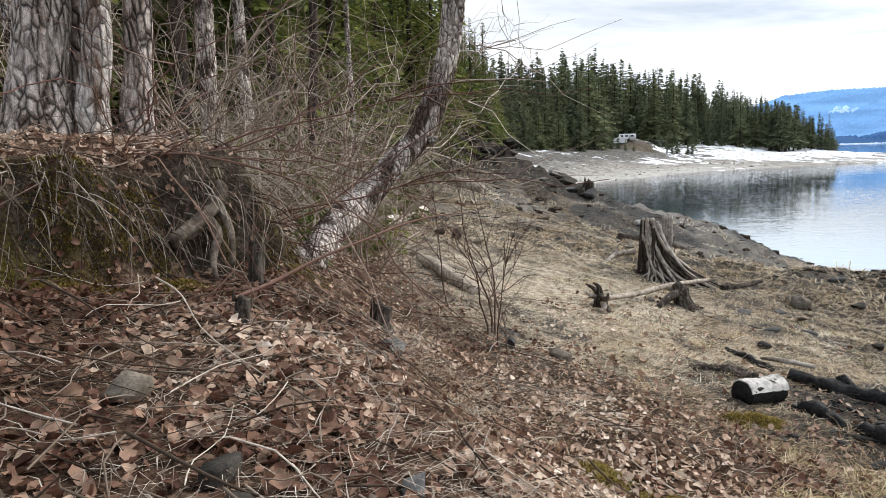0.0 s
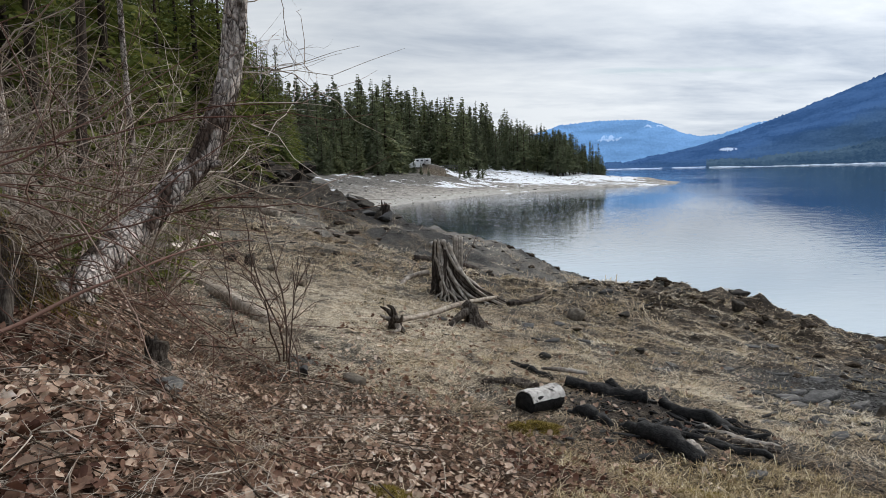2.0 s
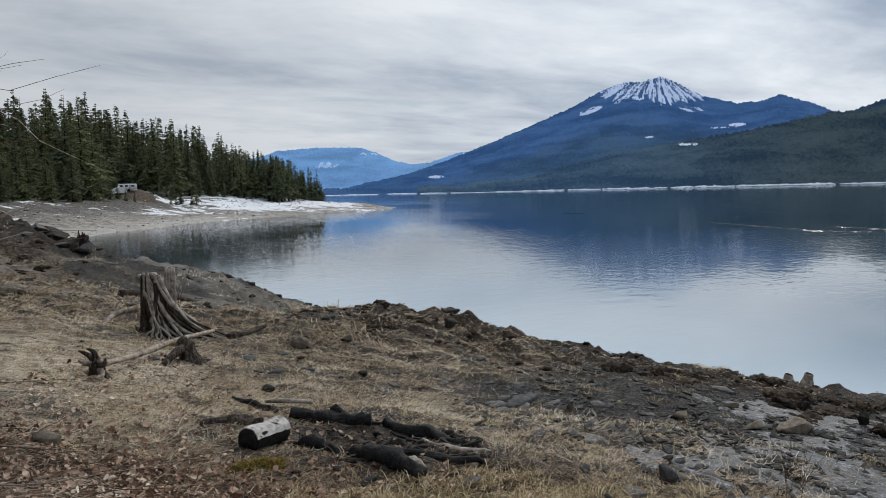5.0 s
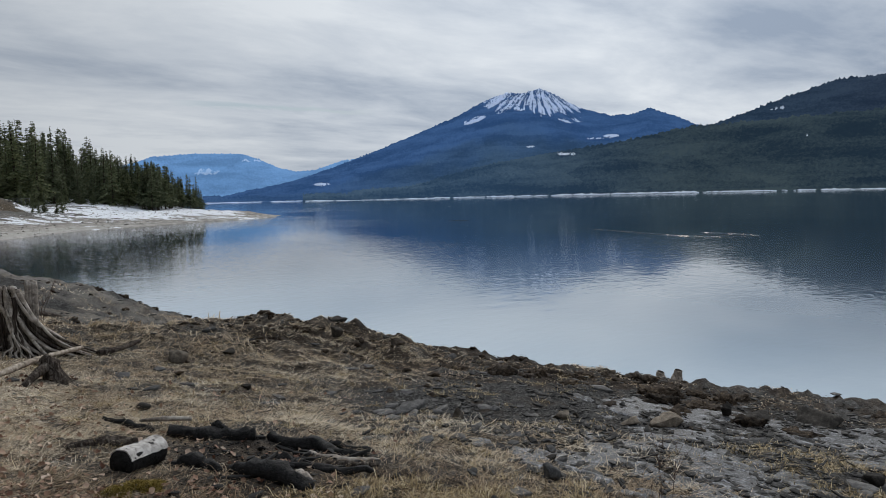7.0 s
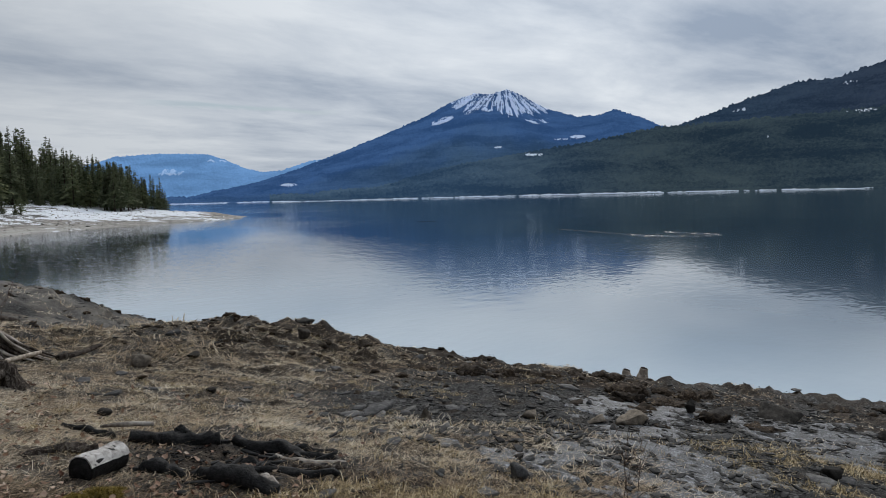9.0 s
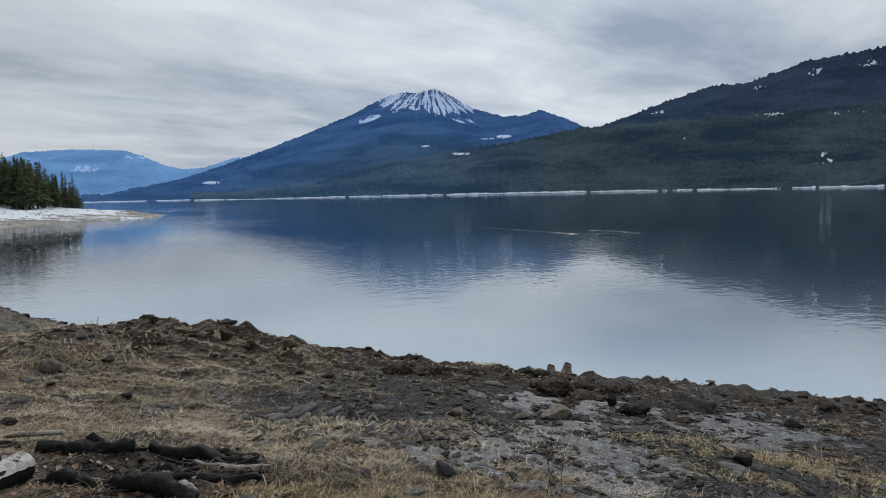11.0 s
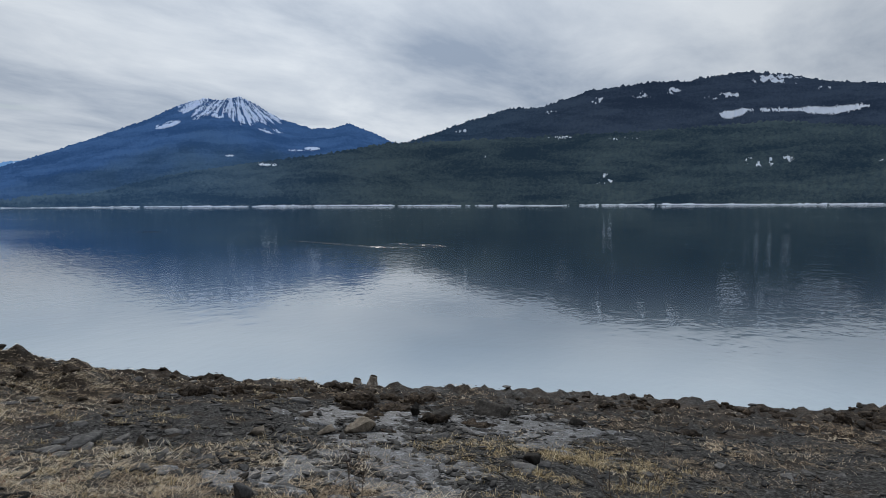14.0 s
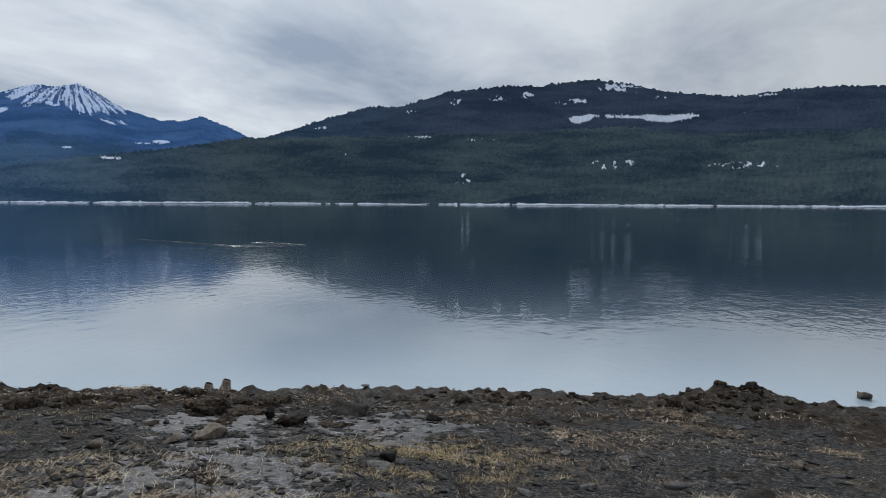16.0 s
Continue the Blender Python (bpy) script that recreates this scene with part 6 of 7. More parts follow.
        stone("stone", ("flat grey stone half buried in leaves", "rounded stone half buried in leaves")[not sl], x, y, s, m, 80 + i, 0.45, sink, sl, i * 47 if i > 3 else 20 * i, (30 - 4 * i, 8 - 6 * i) if i < 3 else (0, 0))
    rng = np.random.default_rng(23)
    for i in range(46):
        x, y = rng.uniform(-0.5, 6.5), rng.normal(28.0, 1.6)
        sz = rng.uniform(0.3, 0.9)
        stone("boulder", "dark angular rock on the rocky spur", x, y, (sz * 1.3, sz, sz * 0.7), M_WETROCK if i % 3 else M_SLATE, 140 + i, 0.9, 0.35, yaw=i * 53, group="rocks of the spur")
    # stones spread over the shore
    rng = np.random.default_rng(21)
    n = 0
    while n < 280:
        r, a = (rng.uniform(4.5, 17), radians(rng.uniform(-112, -12))) if n < 170 else (rng.uniform(4.8, 9.5), radians(rng.uniform(-60, -22))) if n < 230 else (rng.uniform(4.5, 10), radians(rng.uniform(-112, -76)))
        x, y = -math.sin(a) * r, math.cos(a) * r
        edge = float(shore_x(y)) - x
        if edge < 0.5 or toe(x, y) > -0.6 or (1.6 < x < 4.3 and 3.7 < y < 6.6):
            continue
        if n < 170 and edge > 9 and rng.random() < 0.6:
            continue
        s = rng.uniform(0.09, 0.22) * (1.5 if rng.random() < 0.15 else 1)
        slab = rng.random() < 0.88
        size = (s * rng.uniform(1, 1.7), s, s * rng.uniform(0.08, 0.18)) if slab else (s * rng.uniform(0.9, 1.4), s, s * rng.uniform(0.55, 0.85))
        m = M_SLATE if slab or rng.random() < 0.35 else (M_BROWNROCK if rng.random() < 0.45 else M_WETROCK)
        stone("stone", "flat slate stone lying on the shore" if slab else "rough dark stone lying on the shore" if m is M_WETROCK else "rounded grey-brown stone on the shore", x, y, size, m, 400 + n, 0.55, 0.22, slab, rng.uniform(0, 360), (rng.normal(0, 7), rng.normal(0, 7)), "loose stones on the shore", 5)
        n += 1


def scatter_shards():
    rng = np.random.default_rng(31)
    proto = [slab_points(900 + i, (1, rng.uniform(0.3, 0.7), rng.uniform(0.045, 0.09)), 5) for i in range(14)]
    g = Geo()
    n = 0
    while n < 4800:
        m = 4000
        r = np.sqrt(rng.uniform(3.4 ** 2, 18 ** 2, m)) * rng.uniform(0.35, 1, m) ** 0.3
        a = np.radians(rng.uniform(-114, -8, m))
        x, y = -np.sin(a) * r, np.cos(a) * r
        e = shore_x(y) - x
        keep = (e > 0.1) & (toe(x, y) < -0.5) & (rng.random(m) < np.clip(1.25 - e / 13, 0.12, 1) * (0.35 + 0.65 * (fbm(x * 0.8, y * 0.8, 3, 71) > -0.1)))
        x, y = x[keep], y[keep]
        z = land(x, y)
        for px, py, pz in zip(x, y, z):
            v, f = proto[rng.integers(14)]
            s = rng.uniform(0.025, 0.11)
            q = turn_z(v * s, rng.uniform(0, 6.28))
            q = q + np.outer(q[:, 0] * rng.normal(0, 0.2) + q[:, 1] * rng.normal(0, 0.2), (0, 0, 1))
            g.add(q + (px, py, pz + 0.004), f)
            n += 1
    for _ in range(1300):
        a, r = radians(rng.uniform(-112, -46)), rng.uniform(5.5, 15)
        px, py = -math.sin(a) * r, math.cos(a) * r
        if float(shore_x(py)) - px < 0.4:
            continue
        v, f = proto[rng.integers(14)]
        q = turn_z(v * rng.uniform(0.09, 0.26), rng.normal(0.6, 0.7))
        q = q + np.outer(q[:, 0] * rng.normal(0, 0.12) + q[:, 1] * rng.normal(0, 0.12), (0, 0, 1))
        g.add(q + on(px, py, 0.012), f)
    for _ in range(1300):
        r, a = rng.uniform(12, 33), radians(rng.uniform(-34, 1))
        px, py = -math.sin(a) * r, math.cos(a) * r
        if float(shore_x(py)) - px < 0.3:
            continue
        v, f = proto[rng.integers(14)]
        q = turn_z(v * rng.uniform(0.07, 0.28), rng.uniform(0, 6.28))
        g.add(q + on(px, py, 0.01), f)
    for _ in range(1500):
        px, py = rng.normal(8.9, 1.9), rng.normal(3.3, 1.3)
        v, f = proto[rng.integers(14)]
        q = turn_z(v * rng.uniform(0.05, 0.24), rng.normal(0.6, 0.8))
        q = q + np.outer(q[:, 0] * rng.normal(0, 0.15) + q[:, 1] * rng.normal(0, 0.15), (0, 0, 1))
        g.add(q + on(px, py, 0.016), f)
    tagged(part("slate_shards", g, M_SHARDS, smooth=False), "thousands of grey slate chips strewn over the gravel", "gravel", kind="stuff")


def scatter_clods():
    """Dark eroded turf and peat clods along the water side of the beach."""
    rng = np.random.default_rng(41)
    g = Geo()
    spots = []
    for _ in range(900):
        y = rng.uniform(-9, 27)
        e = abs(rng.normal(0, 1.0)) * (2.2 if y < 8 else 3.0) + 0.3
        x = float(shore_x(y)) - e
        w = float(fbm(np.array([x * 0.7]), np.array([y * 0.7]), 3, 55)[0])
        if w < -0.05:
            continue
        spots.append((x, y, rng.uniform(0.07, 0.26) * (0.7 + w)))
    for _ in range(240):
        a, r = radians(rng.uniform(-84, -47)), rng.normal(12.6, 1.1)
        x, y = -math.sin(a) * r, math.cos(a) * r
        if float(fbm(np.array([x * 0.8]), np.array([y * 0.8]), 3, 56)[0]) > -0.05:
            spots.append((x, y, rng.uniform(0.12, 0.36)))
    for _ in range(420):
        x, y = rng.normal(7.8, 1.7), rng.normal(10.2, 1.6)
        if float(fbm(np.array([x * 0.9]), np.array([y * 0.9]), 3, 57)[0]) > -0.1:
            spots.append((x, y, rng.uniform(0.04, 0.115) * (1.7 if rng.random() < 0.1 else 1)))
    for _ in range(60):
        x, y = rng.normal(2.5, 1.6), rng.normal(19, 4)
        spots.append((x, y, rng.uniform(0.08, 0.24)))
    for _ in range(260):
        y = rng.uniform(11, 31)
        spots.append((float(shore_x(y)) - abs(rng.normal(0, 0.5)) - 0.15, y, rng.uniform(0.08, 0.24)))
    for _ in range(70):
        spots.append((rng.normal(15.0, 0.7), rng.normal(-3.6, 0.8), rng.uniform(0.08, 0.22)))
    for x, y, s in spots:
        if float(shore_x(y)) - x < 0.1:
            continue
        v, f = rock_points(int(rng.integers(0, 60)), (s * rng.uniform(0.9, 1.7), s * rng.uniform(0.8, 1.3), s * rng.uniform(0.5, 0.95)), 12 if s > 0.3 else 8 if s > 0.17 else 5, 0.12, 0.6)
        q = v / s * 7
        v = v * (1 + 0.32 * fbm(q[:, 0] + q[:, 2], q[:, 1] - q[:, 2], 3, 12, 0.65))[:, None] + 0.02 * s * rng.normal(size=v.shape)
        g.add(turn_z(v, rng.uniform(0, 6.28)) + on(x, y, -0.14 * s), f)
    tagged(part("peat_clods", g, M_PEAT), "dark crumbling turf and peat clods along the shore", "soil", kind="stuff")


def build_ice():
    """Thin ice left in the hollows; the rough ground stands through it."""
    for i, (cx, cy, rx, ry, lift) in enumerate(((7.6, 3.4, 2.9, 1.2, 0.022), (10.2, 4.6, 2.0, 1.4, 0.03), (6.3, 2.4, 1.3, 1.1, 0.015), (10.8, 2.2, 2.5, 1.6, 0.028), (4.95, 4.45, 0.55, 0.4, 0.02))):
        s = 0.06
        xs, ys = np.arange(cx - rx, cx + rx, s), np.arange(cy - ry, cy + ry, s)
        X, Y = np.meshgrid(xs, ys, indexing="ij")
        mask = 1 - ((X - cx) / rx) ** 2 - ((Y - cy) / ry) ** 2 + 0.8 * fbm(X * 1.1, Y * 1.1, 4, 70 + i) + 0.75 * fbm(X * 3.6, Y * 3.6, 3, 75 + i) - 0.12
        Z = land(X, Y, False) + lift + 0.06 * fbm(X * 0.9, Y * 0.9, 3, 3) - 0.25 * (1 - sstep(0.0, 0.45, mask))
        f = grid_faces(len(xs), len(ys))
        keep = (mask.ravel()[f] > -0.1).all(1)
        f = f[keep]
        used, inv = np.unique(f, return_inverse=True)
        v = np.stack([X, Y, Z], -1).reshape(-1, 3)[used]
        ob = new("ice_patch", mesh_of("ice_patch", v, inv.reshape(-1, 4), M_ICE))
        tagged(ob, "thin grey-white sheet of melting ice between stones", "ice", "ice patches on the shore")


# ---------------------------------------------------------------- leaves, grass, twigs and moss
def field(rng, n, r0, r1, a0, a1, power=0.5):
    """Random spots in a sector of the plan, denser towards its centre."""
    r = r0 + (r1 - r0) * rng.random(n) ** (1 / power * 0.5)
    a = np.radians(rng.uniform(a0, a1, n))
    return -np.sin(a) * r, np.cos(a) * r


def frame_of(x, y):
    e = 0.03
    z = land(x, y)
    nx, ny = -(land(x + e, y) - z) / e, -(land(x, y + e) - z) / e
    n = np.stack([nx, ny, np.ones_like(nx)], -1)
    n = np.clip(n, -2.5, 2.5)
    return z, n / np.linalg.norm(n, axis=1)[:, None]


def leaves(x, y, size, rng, lift=0.02, tilt=0.5):
    """Curled dead leaves, three points across and six along, with lobes."""
    z, n = frame_of(x, y)
    m = len(x)
    n = n + rng.normal(0, tilt, (m, 3))
    n /= np.linalg.norm(n, axis=1)[:, None]
    t = rng.normal(0, 1, (m, 3))
    t -= (t * n).sum(1)[:, None] * n
    t /= np.linalg.norm(t, axis=1)[:, None]
    b = np.cross(n, t)
    L = size[:, None]
    W = L * rng.uniform(0.28, 0.46, (m, 1))
    curl = rng.normal(0.35, 0.6, (m, 1)) * L
    fold = rng.normal(0.3, 0.35, (m, 1)) * W
    twist = rng.normal(0, 0.35, (m, 1)) * W
    o = np.stack([x, y, z + lift * rng.random(m)], -1)
    P = []
    for s, w in ((-0.5, 0.12), (-0.3, 0.85), (-0.1, 0.85), (0.1, 1.0), (0.3, 0.7), (0.5, 0.12)):
        mid = o + t * L * s + n * curl * (s ** 2)
        jag = rng.uniform(0.6, 1.2, (m, 2))
        left = mid + b * W * w * jag[:, :1] + n * (fold * w + twist * s)
        right = mid - b * W * w * jag[:, 1:] + n * (fold * w * 0.8 - twist * s)
        P += [left, mid, right]
    v = np.stack(P, 1).reshape(-1, 3)
    i = np.arange(m)[:, None] * 18
    f = np.concatenate([i + np.array([[k * 3 + c, k * 3 + c + 3, k * 3 + c + 4, k * 3 + c + 1]]) for k in range(5) for c in range(2)], 0)
    return v, f


def blades(x, y, length, width, rise, rng, bend=0.6, hang=None, z=None, comb=None):
    """Grass blades: two quads each, rising and then bending over."""
    if z is None:
        z = land(x, y)
    m = len(x)
    a = rng.uniform(0, 2 * np.pi, m) if comb is None else comb + rng.normal(0, 0.7, m)
    d = np.stack([np.cos(a), np.sin(a), np.zeros(m)], -1)
    if hang is not None:
        d = d * 0.35 + np.asarray(hang)
    w = np.stack([-np.sin(a), np.cos(a), np.zeros(m)], -1) * (width / 2)[:, None]
    o = np.stack([x, y, z - 0.01], -1)
    up = np.array([0, 0, 1.0])
    L = length[:, None]
    R = rise[:, None]
    p1 = o + d * L * 0.5 * (1 - R * 0.5) + up * L * 0.55 * R
    p2 = o + d * L * (1 - R * 0.4) + up * L * (R * (0.95 - bend * 0.6)) + rng.normal(0, 0.08, (m, 3)) * L
    v = np.stack([o - w, o + w, p1 - w * 0.8, p1 + w * 0.8, p2 - w * 0.15, p2 + w * 0.15], 1).reshape(-1, 3)
    i = np.arange(m)[:, None] * 6
    f = np.concatenate([i + np.array([[0, 1, 3, 2]]), i + np.array([[2, 3, 5, 4]])], 0)
    return v, f


def stuff(name, v, f, material, label, category, smooth=False):
    ob = new(name, mesh_of(name, v, f, material, smooth))
    return tagged(ob, label, category, kind="stuff")


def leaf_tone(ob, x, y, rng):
    """Old wet leaves in drifts, dry pale ones between; darker close under the bank: older leaves, and shade of bank and
    trees painted in.
    """
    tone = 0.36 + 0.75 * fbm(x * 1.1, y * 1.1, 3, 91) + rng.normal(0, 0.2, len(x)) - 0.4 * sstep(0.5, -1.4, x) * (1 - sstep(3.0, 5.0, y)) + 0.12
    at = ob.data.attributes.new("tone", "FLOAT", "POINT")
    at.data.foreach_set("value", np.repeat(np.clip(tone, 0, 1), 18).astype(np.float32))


def build_litter():
    rng = np.random.default_rng(51)
    x, y = field(rng, 40000, 1.2, 9.0, -34, 44, 0.58)
    L = toe(x, y) + 0.5 * fbm(x * 1.5, y * 1.5, 3, 12) + 0.9 * (1 - sstep(3.5, 6.0, y)) * sstep(1.0, 2.0, y)
    keep = rng.random(len(x)) < sstep(-1.7, 1.0, L) * (0.35 + 0.65 * sstep(-0.35, 0.1, fbm(x * 1.9, y * 1.9, 3, 92)))
    face = -(x + 1.45) * 0.77 + (y - 3.6) * 0.63
    keep &= ~((np.abs(face - 0.08) < 0.16) & (rng.random(len(x)) < 0.45))
    x, y = x[keep], y[keep]
    v, f = leaves(x, y, rng.uniform(0.022, 0.068, len(x)) * np.clip(1.2 - 0.1 * y, 0.7, 1.0), rng, 0.025, 0.5)
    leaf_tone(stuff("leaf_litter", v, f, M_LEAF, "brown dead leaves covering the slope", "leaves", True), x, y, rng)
    # leaves round the viewer's feet and behind
    x, y = field(rng, 9000, 0.1, 7.0, -180, 180, 0.9)
    az = np.degrees(np.arctan2(-x, y))
    keep = (((az < -28) | (az > 44)) | (np.hypot(x, y) < 1.25)) & (toe(x, y) > -1.2 + 0.6 * fbm(x * 1.5, y * 1.5, 3, 12))
    x, y = x[keep], y[keep]
    v, f = leaves(x, y, rng.uniform(0.03, 0.08, len(x)), rng)
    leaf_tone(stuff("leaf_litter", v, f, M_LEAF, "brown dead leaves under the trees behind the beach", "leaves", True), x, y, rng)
    # a thin spread of leaves out on the grass
    x, y = field(rng, 5000, 2.5, 9, -45, -8, 0.7)
    keep = (toe(x, y) < -0.3) & (rng.random(len(x)) < np.exp(toe(x, y) / 1.6))
    x, y = x[keep], y[keep]
    v, f = leaves(x, y, rng.uniform(0.03, 0.065, len(x)), rng)
    leaf_tone(stuff("scattered_leaves", v, f, M_LEAF, "scattered brown dead leaves on the dry grass", "leaves", True), x, y, rng)


def build_grass():
    rng = np.random.default_rng(61)
    # straw over the beach, in flattened tufts that each lie their own way
    cx, cy = field(rng, 44000, 2.2, 19, -112, 4, 0.62)
    e, L = shore_x(cy) - cx, toe(cx, cy)
    keep = (L < 0.9) & (e > 1.0) & (rng.random(len(cx)) < straw_cover(cx, cy) * (1 - 0.8 * sstep(-1.6, -0.6, L)))
    cx, cy, e = cx[keep], cy[keep], e[keep]
    n, per = len(cx), 20
    lay = 5.0 * fbm(cx * 0.9, cy * 0.9, 3, 45) + rng.normal(0, 0.9, n)
    lift = np.clip(rng.normal(0.13, 0.1, n), 0.02, 0.6)
    reach = rng.uniform(0.07, 0.19, n)
    tone = np.clip(0.4 - 0.36 * sstep(6.8, 4.8, np.hypot(cx, cy)) * sstep(1.5, 2.5, cx) + 0.9 * fbm(cx * 1.4, cy * 1.4, 4, 46) + rng.normal(0, 0.16, n) + 0.6 * pale_straw(cx, cy), 0, 1)
    far = np.clip(np.hypot(cx, cy) / 8, 0.7, 1.8)
    wide = 0.05 + 0.012 * np.hypot(cx, cy)
    again = lambda q: np.repeat(q, per)
    m = n * per
    x, y = again(cx) + rng.normal(0, 1, m) * again(wide), again(cy) + rng.normal(0, 1, m) * again(wide)
    v, f = blades(x, y, again(reach) * rng.uniform(0.5, 1.3, m), rng.uniform(0.003, 0.0075, m) * again(far), np.clip(again(lift) + rng.normal(0, 0.1, m), 0.02, 0.95), rng, comb=again(lay))
    lone = again(np.hypot(cx, cy) > 8.0)
    f = f[~np.concatenate([np.zeros(m, bool), lone])]
    ob = stuff("dry_grass", v, f, M_STRAW, "flattened straw-coloured dead grass on the beach", "grass")
    at = ob.data.attributes.new("tone", "FLOAT", "POINT")
    at.data.foreach_set("value", np.repeat(again(tone), 6).astype(np.float32))
    x, y = field(rng, 60000, 10, 27, -34, 2, 0.8)
    e2 = shore_x(y) - x
    kp = (e2 > 1.5) & (toe(x, y) < 0.6) & (rng.random(len(x)) < straw_cover(x, y)) & (fbm(x * 0.5, y * 0.5, 3, 48) > -0.25)
    x, y = x[kp], y[kp]
    m2 = len(x)
    v2, f2 = blades(x, y, rng.uniform(0.12, 0.32, m2), rng.uniform(0.01, 0.02, m2), np.clip(rng.normal(0.25, 0.2, m2), 0.02, 0.9), rng, comb=5.0 * fbm(x * 0.5, y * 0.5, 3, 45))
    ob = stuff("beach_straw", v2, f2[: m2], M_STRAW, "pale dead grass mats along the far beach", "grass")
    at = ob.data.attributes.new("tone", "FLOAT", "POINT")
    at.data.foreach_set("value", np.repeat(np.clip(0.5 + 0.9 * fbm(x * 0.8, y * 0.8, 4, 46), 0, 1), 6).astype(np.float32))
    # standing golden tufts along the foreground
    cx, cy = [], []
    for _ in range(2600):
        if rng.random() < 0.72:
            a, r = radians(rng.uniform(-112, -26)), rng.uniform(3.3, 5.2)
        elif rng.random() < 0.5:
            a, r = radians(rng.normal(-80, 6)), rng.normal(8.3, 0.7)
        else:
            a, r = radians(rng.uniform(-60, -8)), rng.uniform(5, 14)
        cx.append(-math.sin(a) * r)
        cy.append(math.cos(a) * r)
    cx, cy = np.array(cx), np.array(cy)
    k = (toe(cx, cy) < -0.3) & (fbm(cx * 0.9, cy * 0.9, 3, 15) > np.where(cy < 2.0, -0.02, -0.3)) & (np.exp(-(((cx - 3.1) / 0.8) ** 2 + ((cy - 4.8) / 0.9) ** 2)) < 0.3)
    cx, cy = cx[k], cy[k]
    per = 38
    x, y = np.repeat(cx, per) + rng.normal(0, 0.06, len(cx) * per), np.repeat(cy, per) + rng.normal(0, 0.06, len(cx) * per)
    m = len(x)
    v, f = blades(x, y, rng.uniform(0.05, 0.17, m), rng.uniform(0.0035, 0.0065, m), np.clip(rng.normal(0.4, 0.25, m), 0.03, 1), rng, 0.8)
    stuff("golden_grass", v, f, M_GOLD, "short golden dead grass in tufts near the water", "grass")
    # grey stems and grass through the leaves, and hanging from the bank
    x, y = field(rng, 60000, 1.3, 14, -24, 42, 0.5)
    keep = (toe(x, y) > -0.9) & (fbm(x * 1.7, y * 1.7, 3, 19) > 0.0)
    x, y = x[keep], y[keep]
    m = len(x)
    v, f = blades(x, y, rng.uniform(0.06, 0.24, m), rng.uniform(0.002, 0.0045, m), np.clip(rng.normal(0.16, 0.16, m), 0.02, 1), rng)
    stuff("dead_stems", v, f, M_GREYGRASS, "grey-brown dead stems lying among the leaves", "grass")
    t = rng.uniform(-1.9, 0.9, 2200)
    t = t + 0.12 * np.sin(t * 9)
    off = rng.uniform(0.0, 0.36, 2200)
    x = -1.45 + 0.63 * t - 0.77 * off
    y = 3.6 + 0.77 * t + 0.63 * off
    m = len(x)
    v, f = blades(x, y, rng.uniform(0.1, 0.4, m), rng.uniform(0.0015, 0.0035, m), rng.uniform(-0.95, 0.2, m), rng, 0.3, (0.3, -0.35, -0.15), land(x, y) + rng.uniform(0, 0.05, m))
    stuff("hanging_grass", v, f, M_ROOT, "matted dead grass hanging over the bank edge", "grass")


